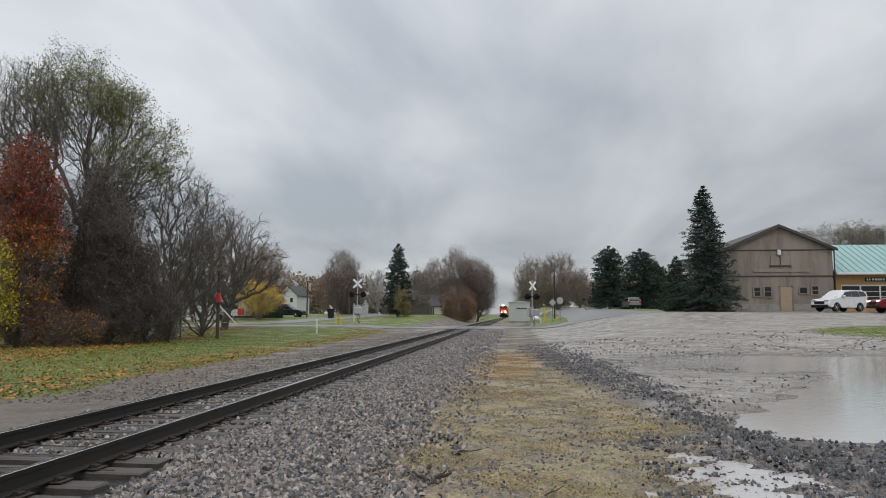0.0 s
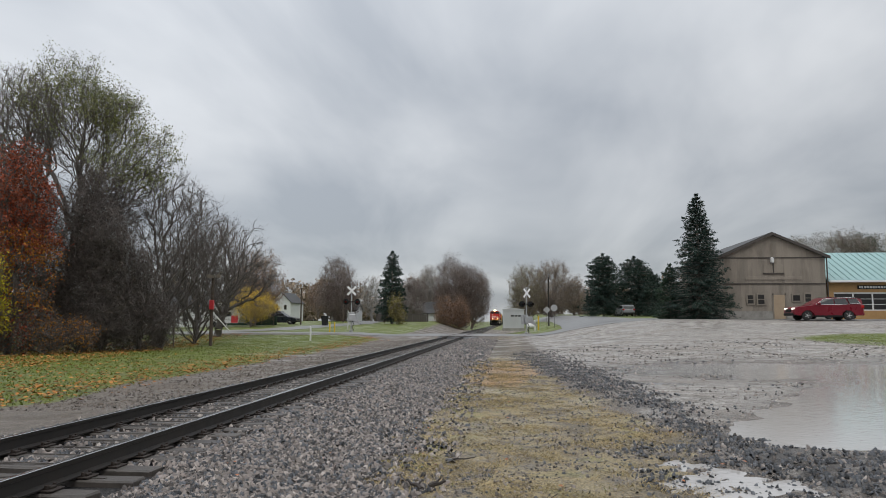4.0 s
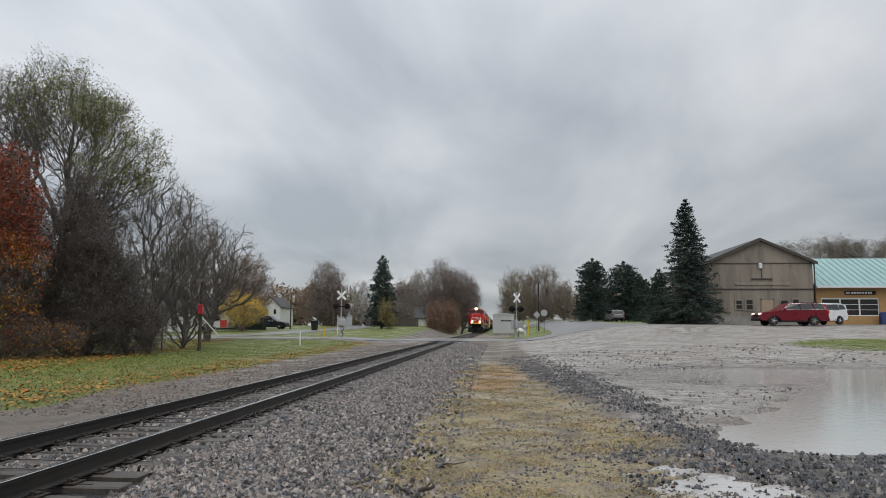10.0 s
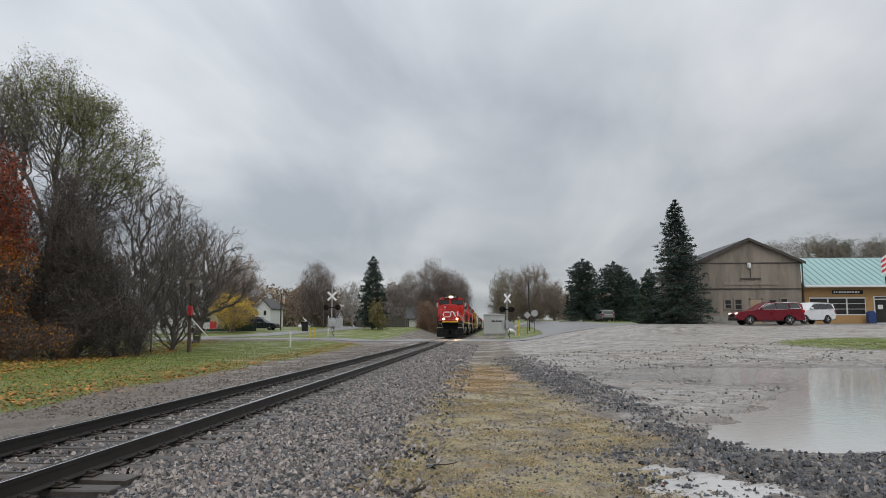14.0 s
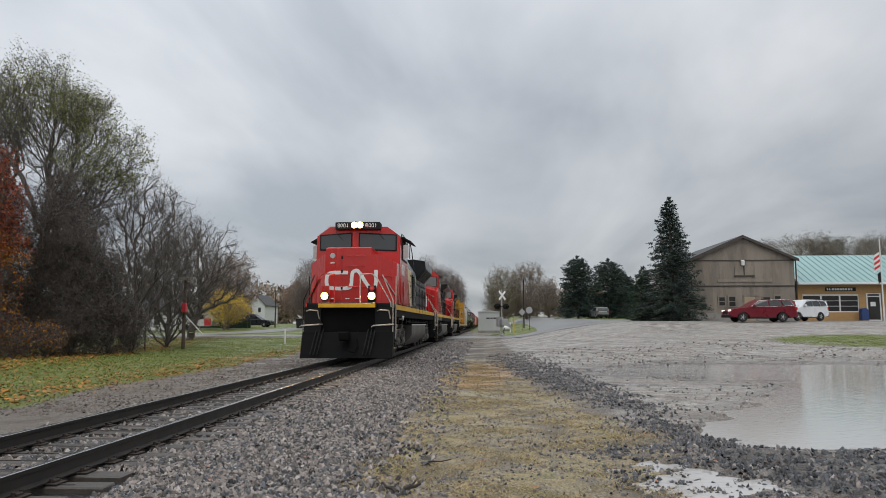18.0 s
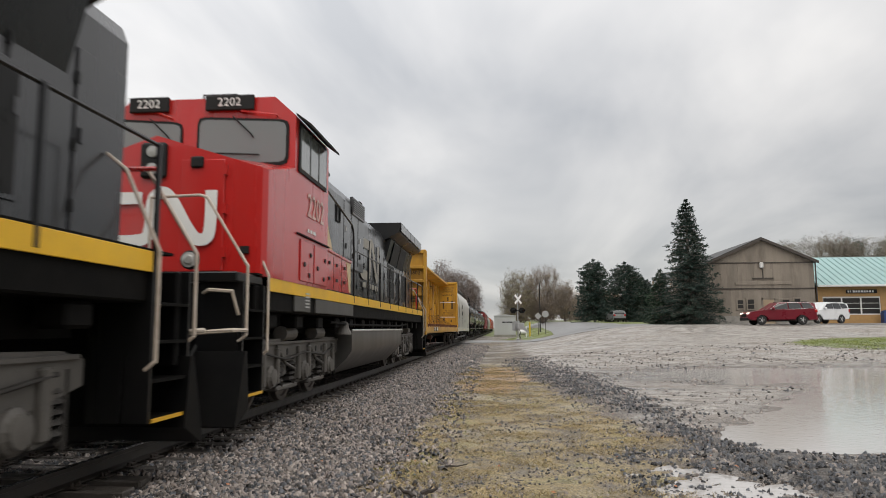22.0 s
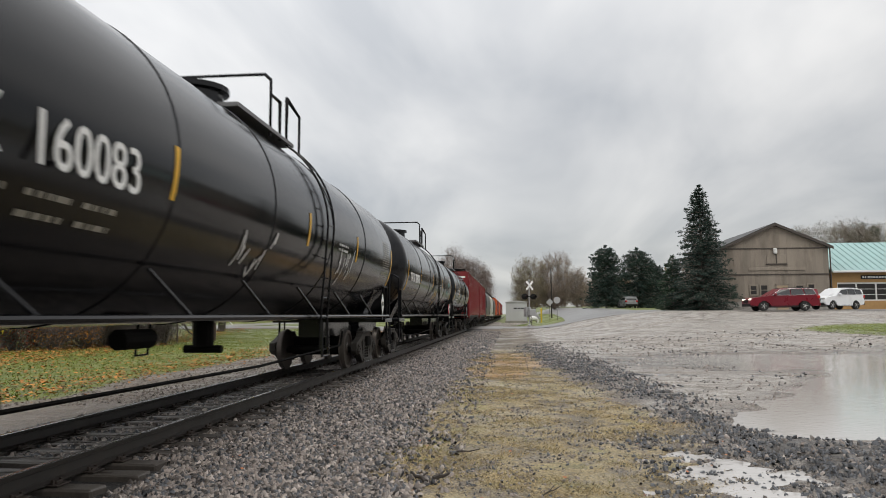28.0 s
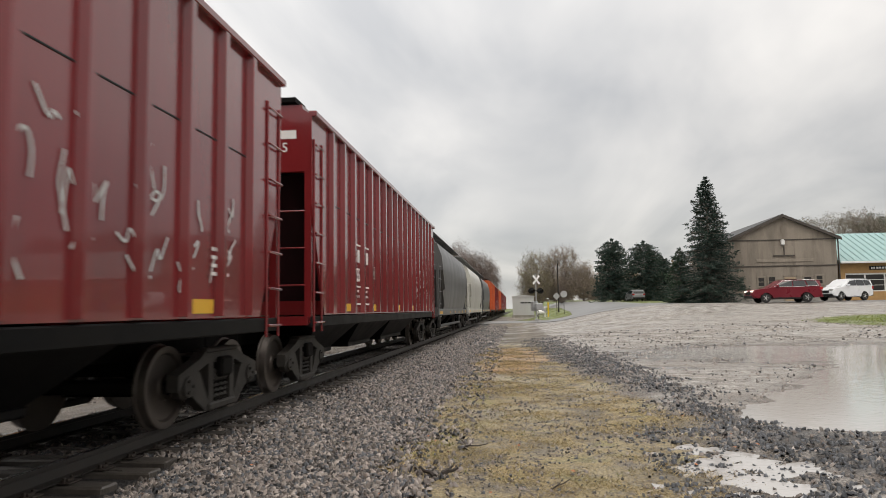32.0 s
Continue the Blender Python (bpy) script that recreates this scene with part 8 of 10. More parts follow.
wn = part("front_window", MB().box(29.25, PY0 + 0.06, 2.35, 34.25, PY0 + 0.12, 2.45).box(29.25, PY0 + 0.06, 3.9, 34.25, PY0 + 0.12, 4.0), M_WPAINT, po, "white-framed window wall")
for i in range(4):
    xx = 29.25 + i * 5.0 / 3
    part("mullion", MB().box(xx - 0.06, PY0 + 0.04, 2.35, xx + 0.06, PY0 + 0.14, 4.0), M_WPAINT, wn)
for i in range(3):
    for j in range(3):
        a, c = 29.25 + i * 5.0 / 3 + 0.06, 2.45 + j * 0.485
        part("pane", MB().box(a, PY0 + 0.09, c, a + 5.0 / 3 - 0.12, PY0 + 0.10, c + 0.44), M_DARKWIN, wn)
        part("glazing_bar", MB().box(a, PY0 + 0.06, c + 0.44, a + 5.0 / 3 - 0.12, PY0 + 0.12, c + 0.485), M_WPAINT, wn)
dr = part("glass_door", MB().box(34.95, PY0 + 0.06, BZ, 35.07, PY0 + 0.14, 4.1).box(36.12, PY0 + 0.06, BZ, 36.25, PY0 + 0.14, 4.1).box(35.07, PY0 + 0.06, 3.75, 36.12, PY0 + 0.14, 3.85).box(35.07, PY0 + 0.06, 4.0, 36.12, PY0 + 0.14, 4.1).box(35.07, PY0 + 0.06, BZ, 36.12, PY0 + 0.14, BZ + 0.3), M_WPAINT, po, "white framed glass door")
part("pane", MB().box(35.07, PY0 + 0.09, BZ + 0.3, 36.12, PY0 + 0.10, 4.0), M_DARKWIN, dr)
part("notice", MB().box(35.3, PY0 + 0.06, 2.9, 35.75, PY0 + 0.085, 3.3), M_WHITE, dr, "white paper notice")
sg = part("sign_board", MB().box(31.3, PY0 - 0.08, 4.28, 34.0, PY0 - 0.01, 4.62, 0.01), M_INK, po, "black name board with pale letters")
sgn = MB()
for a, b in ((31.42, 31.55), (31.62, 31.74), (31.86, 32.05), (32.11, 32.28), (32.34, 32.52), (32.58, 32.75), (32.82, 32.98), (33.05, 33.22), (33.3, 33.46), (33.53, 33.68)):
    sgn.box(a, PY0 - 0.09, 4.36, b, PY0 - 0.08, 4.54)
part("stencil", sgn, M_WHITE, sg, "pale letters too small to read")
solid("walk", MB().box(BX1 + 0.3, 62.4, BZ - 0.4, PX1, PY0, BZ + 0.03, 0.02), M_CONC, "pale concrete walk along the office front", kind="structure")
M_BLUE = mat("blue_mailbox_paint", (0.02, 0.05, 0.16), 0.4, var=0.15, bump=0.03)
mbx = thing("mailbox", "blue curb-side mailbox beside the office door", "mailbox", at=pose(34.2, 65.6, BZ + 0.03))
part("body", MB().prism([(-0.3, 0.2), (-0.3, 1.05), (-0.2, 1.25), (0, 1.32), (0.2, 1.25), (0.3, 1.05), (0.3, 0.2)], -0.28, 0.28, "y"), M_BLUE, mbx)
for sx in (-1, 1):
    for sy in (-1, 1):
        part("leg", MB().box(sx * 0.26 - 0.03, sy * 0.24 - 0.03, 0, sx * 0.26 + 0.03, sy * 0.24 + 0.03, 0.22), M_BLUE, mbx)
fl = thing("flagpole", "white flagpole with a limp striped flag", "flagpole", at=pose(31.8, 58.0, lz(31.8, 58.0)))
part("pole", MB().cyl((0, 0, 0), (0, 0, 6.6), 0.06, 0.04, 10), M_WPAINT, fl)
for i in range(7):
    part("flag_stripe", MB().prism([(-0.06 - 0.02 * math.sin(i), 5.6 - i * 0.2), (-0.5, 5.3 - i * 0.2), (-0.5, 5.1 - i * 0.2), (-0.06, 5.4 - i * 0.2)], 0.02 * math.sin(i * 1.3), 0.02 * math.sin(i * 1.3) + 0.03, "y"), M_SIGNR if i % 2 else M_WHITE, fl)
part("flag_lower", MB().prism([(-0.05, 4.0), (-0.3, 3.8), (-0.25, 3.0), (-0.05, 3.2)], 0, 0.03, "y"), M_INK, fl)


def house(name, label, x0, x1, y0, y1, z0, eave, ridge, axis, wall, roof, wins=()):
    h = thing(name, label, "house")
    if axis == "y":
        xm = (x0 + x1) / 2
        part("wall", MB().prism([(x0, z0), (x1, z0), (x1, eave), (xm, ridge), (x0, eave)], y0, y1, "y"), wall, h)
        for s, e in ((-1, x0 - 0.3), (1, x1 + 0.3)):
            part("roof", MB().prism([(e, eave - 0.15), (xm, ridge + 0.02), (xm, ridge + 0.2), (e, eave + 0.02)], y0 - 0.3, y1 + 0.3, "y"), roof, h)
    else:
        ym = (y0 + y1) / 2
        part("wall", MB().prism([(y0, z0), (y1, z0), (y1, eave), (ym, ridge), (y0, eave)], x0, x1, "x"), wall, h)
        for s, e in ((-1, y0 - 0.3), (1, y1 + 0.3)):
            part("roof", MB().prism([(e, eave - 0.15), (ym, ridge + 0.02), (ym, ridge + 0.2), (e, eave + 0.02)], x0 - 0.3, x1 + 0.3, "x"), roof, h)
    for a, b, c, d in wins:
        w = part("window", MB().box(a - 0.08, y0 - 0.04, c - 0.08, b + 0.08, y0, d + 0.08), M_WPAINT, h)
        part("pane", MB().box(a, y0 - 0.05, c, b, y0 - 0.035, d), M_DARKWIN, w)
    return h


house("house", "white two-storey house with a steep gable", -55.2, -50.6, 160, 170, 0.4, 5.6, 7.9, "y", M_SIDING, M_ROOFD, [(-54.2, -53.6, 4.0, 5.1), (-52.2, -51.6, 4.0, 5.1), (-54.2, -53.6, 1.8, 3.0), (-52.2, -51.6, 1.8, 3.0)])
house("house", "white house wing with a dark roof", -63.0, -55.1, 162, 170, 0.4, 5.3, 7.5, "x", M_SIDING, M_ROOFD, [(-61.5, -60.5, 2.0, 3.3), (-58.5, -57.5, 2.0, 3.3)])
house("house", "small white house half hidden behind bare bushes", -50.0, -39.5, 88, 96, 0.1, 3.0, 5.0, "x", M_SIDING, M_ROOFD, [(-48.5, -47.6, 1.2, 2.4), (-45.5, -44.6, 1.2, 2.4), (-42.2, -41.4, 1.2, 2.4)])
house("house", "low cream bungalow behind the yellow tree", -52, -41, 108, 116, 0.3, 3.6, 5.2, "x", mat("cream_siding", (0.5, 0.47, 0.36), 0.6, var=0.1), M_ROOFD, [(-50, -48.6, 1.5, 2.8), (-45.5, -44.2, 1.5, 2.8)])
house("shed", "long low grey shed with a dark roof", -28, -13, 150, 160, 0.8, 3.6, 5.4, "x", mat("grey_shed_wall", (0.14, 0.14, 0.14), 0.6, var=0.2), M_ROOFD, [])
house("garage", "small pale garage with a flat gable", -17.5, -14.0, 146, 149, 0.9, 3.0, 3.7, "x", M_SIDING, M_ROOFD, [])
house("garage", "white garage behind the lane", -33.5, -29.0, 132, 138, 0.9, 3.4, 4.6, "x", M_SIDING, M_ROOFD, [(-32.5, -31.0, 1.2, 3.0)])

# ---- vehicles ----
M_TYRE = mat("tyre_rubber", (0.015, 0.015, 0.015), 0.8, var=0.2, bump=0.1)
M_RIM = mat("alloy_rim", (0.6, 0.6, 0.6), 0.3, metal=0.2, var=0.1, bump=0.02)
M_CHROME = mat("bright_window_trim", (0.75, 0.75, 0.75), 0.25, metal=0.7, var=0.05, bump=0)
M_CARGLASS = glass("tinted_car_glass", (0.012, 0.014, 0.016), 0.04)
M_TAIL = mat("red_tail_lens", (0.4, 0.015, 0.015), 0.2, var=0.1, bump=0)
M_HEADL = glow("headlight_lens", (1.0, 0.95, 0.85), 0.7)


def car_paint(name, col):
    return mat(name, col, 0.3, var=0.08, scale=2, bump=0.0, coat=0.15, spec=0.4)


def suv(name, label, paint, at, length=5.1, width=1.95, height=1.78, lit=False):
    """Front towards -x, standing on z = 0, the nose at x = 0."""
    c = thing(name, label, "car", at=at)
    L, W, H = length, width / 2, height
    k = L / 5.1
    low = [(0.05, 0.42), (0.0, 0.62), (0.06, 0.86), (0.25, 1.0), (1.35, 1.14), (1.55, 1.18), (4.95, 1.20), (5.06, 1.0), (5.1, 0.62), (5.0, 0.40), (4.55, 0.34)]
    low += [(4.42, 0.52), (4.15, 0.74), (3.85, 0.76), (3.58, 0.55), (3.48, 0.30), (1.55, 0.30), (1.45, 0.52), (1.18, 0.74), (0.88, 0.76), (0.60, 0.55), (0.5, 0.34)]
    body = MB()
    n = len(low)
    cx, cz = 2.55, 0.75
    rings = []
    for yy, sc in ((-W, 0.965), (-W + 0.10, 1.0), (W - 0.10, 1.0), (W, 0.965)):
        rings.append([((cx + (x - cx) * sc) * k, yy, cz + (z - cz) * sc) for x, z in low])
    for r in rings:
        body.v += r
    for i in range(3):
        body.f += [(i * n + j, i * n + (j + 1) % n, (i + 1) * n + (j + 1) % n, (i + 1) * n + j) for j in range(n)]
    body.f += [tuple(range(n))[::-1], tuple(range(3 * n, 4 * n))]
    b = part("body", body, paint, c)
    top = [(1.42, 1.16), (2.25, 1.70), (2.6, H), (4.55, H - 0.02), (4.98, 1.62), (5.0, 1.18)]
    gh = MB()
    m = len(top)
    for yy, dz in ((-W + 0.04, 0), (-W + 0.16, 1), (W - 0.16, 1), (W - 0.04, 0)):
        gh.v += [(x * k, yy if z < 1.3 else (yy * (0.84 if dz == 0 else 0.88)), z if dz else min(z, H - 0.05)) for x, z in top]
    for i in range(3):
        gh.f += [(i * m + j, i * m + (j + 1) % m, (i + 1) * m + (j + 1) % m, (i + 1) * m + j) for j in range(m)]
    gh.f += [tuple(range(m))[::-1], tuple(range(3 * m, 4 * m))]
    part("cabin", gh, paint, c)
    for s in (-1, 1):
        for pts in ([(1.72, 1.22), (2.3, 1.60), (2.95, 1.66), (2.95, 1.22)], [(3.03, 1.22), (3.03, 1.66), (3.85, 1.66), (3.98, 1.22)], [(4.08, 1.24), (3.95, 1.66), (4.6, 1.63), (4.8, 1.28)]):
            y0 = [(W - 0.03) if z < 1.3 else (W - 0.02) * 0.865 for x, z in pts]
            mb = MB().add([(x * k, s * (yy + 0.0), z) for (x, z), yy in zip(pts, y0)] + [(x * k, s * (yy + 0.025), z) for (x, z), yy in zip(pts, y0)],
                          [(0, 1, 2, 3), (4, 7, 6, 5), (0, 4, 5, 1), (1, 5, 6, 2), (2, 6, 7, 3), (3, 7, 4, 0)])
            part("side_window", mb, M_CARGLASS, c)
        part("window_trim", MB().tube([(1.66 * k, s * (W - 0.01), 1.2), (2.28 * k, s * W * 0.9, 1.66), (3.9 * k, s * W * 0.89, 1.72), (4.6 * k, s * W * 0.89, 1.68), (4.82 * k, s * (W - 0.01), 1.26), (3.4 * k, s * (W + 0.0), 1.19), (1.66 * k, s * (W + 0.0), 1.2)], 0.012, 5), M_CHROME, c)
        part("mirror", MB().cbox(1.75 * k, min(s * W, s * (W + 0.2)), 1.16, 1.95 * k, max(s * W, s * (W + 0.2)), 1.34, 0.04), paint, c)
        part("headlight", MB().cbox(0.04 * k, min(s * (W - 0.5), s * (W - 0.06)), 0.78, 0.5 * k, max(s * (W - 0.5), s * (W - 0.0)), 0.95, 0.04), M_HEADL if lit else M_LENS, c)
        part("tail_light", MB().cbox(4.85 * k, min(s * (W - 0.28), s * (W + 0.01)), 0.92, 5.1 * k, max(s * (W - 0.28), s * (W + 0.01)), 1.16, 0.03), M_TAIL, c)
        part("sill_trim", MB().cbox(1.5 * k, min(s * W, s * (W - 0.08)), 0.26, 3.55 * k, max(s * W, s * (W - 0.08)) + 0.01, 0.42, 0.02), M_INK, c)
        part("roof_rail", MB().tube([(2.5 * k, s * W * 0.74, H + 0.02), (4.5 * k, s * W * 0.74, H + 0.02)], 0.02, 5), M_INK, c)
        for x in (1.02, 4.0):
            w = part("wheel", MB().lathe([(-0.12, 0.22), (-0.12, 0.34), (-0.08, 0.37), (0.08, 0.37), (0.12, 0.34), (0.12, 0.24)], (x * k, s * (W - 0.14), 0.37), (0, s, 0), 26), M_TYRE, c)
            rim = MB().lathe([(0.07, 0.25), (0.115, 0.24), (0.10, 0.20), (0.06, 0.19), (0.06, 0.02)], (x * k, s * (W - 0.14), 0.37), (0, s, 0), 20)
            for a in range(5):
                t = a * 2 * math.pi / 5
                rim.cyl((x * k, s * (W - 0.04), 0.37), (x * k + 0.22 * math.cos(t), s * (W - 0.04), 0.37 + 0.22 * math.sin(t)), 0.03, n=5)
            part("rim", rim, M_RIM, w)
    part("windscreen", MB().add([(1.5 * k, -W + 0.12, 1.2), (1.5 * k, W - 0.12, 1.2), (2.28 * k, W * 0.8, 1.68), (2.28 * k, -W * 0.8, 1.68)], [(0, 1, 2, 3)]), M_CARGLASS, c)
    part("rear_window", MB().add([(5.02 * k, -W + 0.2, 1.24), (5.02 * k, W - 0.2, 1.24), (4.93 * k, W * 0.76, 1.62), (4.93 * k, -W * 0.76, 1.62)], [(0, 3, 2, 1)]), M_CARGLASS, c)
    part("front_bumper", MB().cbox(-0.04 * k, -W + 0.08, 0.34, 0.3 * k, W - 0.08, 0.56, 0.05), M_INK, c)
    part("rear_bumper", MB().cbox(4.85 * k, -W + 0.06, 0.36, 5.14 * k, W - 0.06, 0.62, 0.05), M_INK if not lit else paint, c)
    part("grille", MB().cbox(-0.01, -0.5, 0.6, 0.1, 0.5, 0.84, 0.02), M_INK, c)
    return c


SUV_Z = lz(23, 57) + 0.02
red_suv = suv("suv", "red mid-size SUV rolling slowly along the road", car_paint("red_car_paint", (0.15, 0.006, 0.016)), pose(21, 57, SUV_Z), 5.2, 1.95, 1.74, True)
suv("suv", "white SUV parked by the tan brick office", car_paint("white_car_paint", (0.72, 0.73, 0.74)), pose(24.75, 60.2, lz(26, 61) + 0.03, 0, 0, 24), 4.3, 1.85, 1.78)
suv("van", "dark minivan parked on a driveway by the white house", car_paint("dark_car_paint", (0.02, 0.024, 0.03)), pose(-32.0, 105, lz(-34, 105), 0, 0, 180), 5.2, 2.0, 1.95)
suv("pickup", "silver vehicle parked under the dark pines", car_paint("silver_car_paint", (0.16, 0.165, 0.17)), pose(18.0, 116, lz(19, 116), 0, 0, -84), 5.0, 1.9, 1.8)
M_RV = mat("white_trailer_skin", (0.6, 0.6, 0.6), 0.4, var=0.08)
rv = thing("camper_trailer", "white camper trailer parked behind the bushes", "trailer", at=pose(-40.6, 90, lz(-40, 90)))
part("body", MB().prism([(0, 0.5), (5.0, 0.5), (5.4, 1.4), (5.0, 2.6), (0, 2.6)], 0, 2.3, "y"), M_RV, rv)
for a in (0.5, 1.8, 3.2):
    part("window", MB().box(a, -0.03, 1.4, a + 0.9, 0.0, 2.0), M_DARKWIN, rv)
part("red_panel", MB().box(4.1, -0.04, 0.55, 5.0, 0.0, 1.5), M_SIGNR, rv, "red side panel")
for a in (1.8, 3.0):
    part("wheel", MB().cyl((a, -0.05, 0.35), (a, 0.2, 0.35), 0.35, n=18), M_TYRE, rv)


# ---- trees ----
M_TRUNK = mat("wet_grey_bark", (0.105, 0.09, 0.081), 0.75, var=0.4, scale=5, fine=30, bump=0.5)
# Lighter than the bark itself: distance haze is put into the colour.
M_TRUNKB = mat("hazy_brown_bark", (0.20, 0.165, 0.145), 0.8, var=0.4, scale=5, fine=30, bump=0.5)
M_TRUNKP = mat("pale_bark", (0.30, 0.28, 0.26), 0.8, var=0.4, scale=5, fine=30, bump=0.4)


def leaf_mat(name, col, isl=0.5, dirt=None):
    return mat(name, col, 0.6, var=0.25, scale=0.6, fine=9, bump=0, island=isl, dirt=dirt, dirt_amt=0.6, spec=0.15)


M_LRED = leaf_mat("dark_red_leaves", (0.27, 0.062, 0.035), 0.7, (0.34, 0.13, 0.05))
M_LORA = leaf_mat("orange_leaves", (0.40, 0.16, 0.025), 0.5, (0.42, 0.26, 0.04))
M_LYEL = leaf_mat("yellow_leaves", (0.5, 0.42, 0.035), 0.4, (0.36, 0.36, 0.05))
M_LOLI = leaf_mat("olive_leaves", (0.19, 0.205, 0.075), 0.5, (0.24, 0.22, 0.09))
# Raised for the far trees, whose haze is painted into this leaf brown.
M_LBRN = leaf_mat("brown_leaves", (0.26, 0.205, 0.155), 0.4, (0.3, 0.235, 0.15))
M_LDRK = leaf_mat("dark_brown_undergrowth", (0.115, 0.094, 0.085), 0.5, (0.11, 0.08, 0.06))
M_NEED = leaf_mat("dark_spruce_needles", (0.036, 0.058, 0.049), 0.35, (0.05, 0.072, 0.05))
M_NEEDG = leaf_mat("green_pine_needles", (0.04, 0.068, 0.044), 0.35, (0.052, 0.08, 0.04))


def grow(seed, lobes, n=900, r0=0.2, foot=(0.0, 0.0), stems=1, fork=0.35, pull=0.5, twigs=7, twl=0.55, up=0.35, droop=0.0, thin=0.010):
    """A branching tree. Points strewn in rounded lobes (x, y, z, rx, ry, rz) are joined one by one to the growing
    wood, each to the branch that gives it the shortest way home; thickness follows what a branch carries.
    Gives the wood's pieces (from, to, radius, radius) and the twig tips."""
    rng = np.random.default_rng(seed)
    lob = np.array(lobes, float)
    vol = lob[:, 3] * lob[:, 4] * lob[:, 5]
    pts = []
    for i, q in enumerate(lob):
        m = max(8, int(n * vol[i] / vol.sum()))
        u = rng.normal(0, 1, (m, 3))
        u /= np.linalg.norm(u, axis=1, keepdims=True)
        lump = 1 + 0.10 * np.sin(3 * u[:, 0] + seed + i) * np.cos(4 * u[:, 2] + 2 * i) + 0.08 * np.sin(7 * u[:, 1] + 5 * u[:, 2] + seed)
        pts.append(q[:3] + u * (rng.uniform(0.12, 1.0, (m, 1)) ** 0.45) * lump[:, None] * q[3:] * rng.uniform(0.86, 1.06, (m, 1)))
    pts = np.concatenate(pts)
    pts = pts[pts[:, 2] > 0.15]
    mid = (lob[:, :3] * vol[:, None]).sum(0) / vol.sum()
    top = pts[:, 2].max()
    node, parent, way = [np.array([foot[0], foot[1], -0.25])], [-1], [0.0]
    for s_ in range(stems):
        a = 6.283 * s_ / stems + seed
        out = np.array([math.cos(a), math.sin(a), 0.0]) * (0.0 if stems == 1 else 0.3 * lob[0, 3])
        last = 0
        for i in range(1, 7):
            f = i / 6
            q = node[0] * (1 - f) + np.array([mid[0], mid[1], top * fork]) * f + out * f ** 1.5 + rng.normal(0, 0.02 * top * fork, 3) * (i < 6) * [1, 1, 0]
            node.append(q), parent.append(last), way.append(way[last] + float(np.linalg.norm(q - node[last])))
            last = len(node) - 1
    base_n = len(node)
    heart = np.array([mid[0], mid[1], top * fork])
    pts = pts[np.argsort(np.linalg.norm((pts - heart) * [1, 1, 0.8], axis=1))]
    N = base_n + len(pts)
    P = np.zeros((N, 3))
    P[:base_n] = node
    W = np.zeros(N)
    W[:base_n] = way
    par = np.full(N, -1)
    par[:base_n] = parent
    for i in range(base_n, N):
        d = np.linalg.norm(P[:i] - pts[i - base_n], axis=1)
        d[0] += 9
        c = d + pull * W[:i]
        j = int(np.argmin(c))
        P[i], par[i], W[i] = pts[i - base_n], j, W[j] + d[j]
    load = np.ones(N)
    for i in range(N - 1, 0, -1):
        load[par[i]] += load[i]
    ex = math.log(r0 / thin) / math.log(N)
    rad = thin * load ** ex
    i = np.arange(1, N)
    A, B, RA, RB = P[par[i]], P[i], np.minimum(rad[par[i]], rad[i] * 1.25), rad[i]
    # bend the longer pieces
    ln = np.linalg.norm(B - A, axis=1)
    M_ = (A + B) / 2 + rng.normal(0, 1, A.shape) * (0.045 * ln)[:, None]
    M_[:, 2] += (0.06 - droop) * ln
    segs = [np.concatenate([A, M_]), np.concatenate([M_, B]), np.concatenate([RA, (RA + RB) / 2]), np.concatenate([(RA + RB) / 2, RB])]
    # twigs along the thin pieces, each with side twigs
    t = np.where(load[1:] < 14)[0]
    t = np.repeat(t, twigs)
    q = A[t] + (B[t] - A[t]) * rng.uniform(0.15, 1.0, (len(t), 1))
    d = (B[t] - A[t]) / np.maximum(ln[t], 1e-3)[:, None] * 0.8 + rng.normal(0, 0.6, q.shape) + [0, 0, up - droop]
    d /= np.linalg.norm(d, axis=1, keepdims=True)
    e = q + d * twl * rng.uniform(0.4, 1.2, (len(t), 1))
    e[:, 2] = np.maximum(e[:, 2], 0.02)
    t2 = np.arange(len(t))
    q2 = q[t2] + (e - q)[t2] * rng.uniform(0.3, 0.9, (len(t2), 1))
    d2 = d[t2] + rng.normal(0, 0.55, q2.shape)
    d2 /= np.linalg.norm(d2, axis=1, keepdims=True)
    e2 = q2 + d2 * twl * rng.uniform(0.25, 0.6, (len(t2), 1))
    tips = np.concatenate([e, e2])
    return segs, (np.concatenate([q, q2]), tips), thin


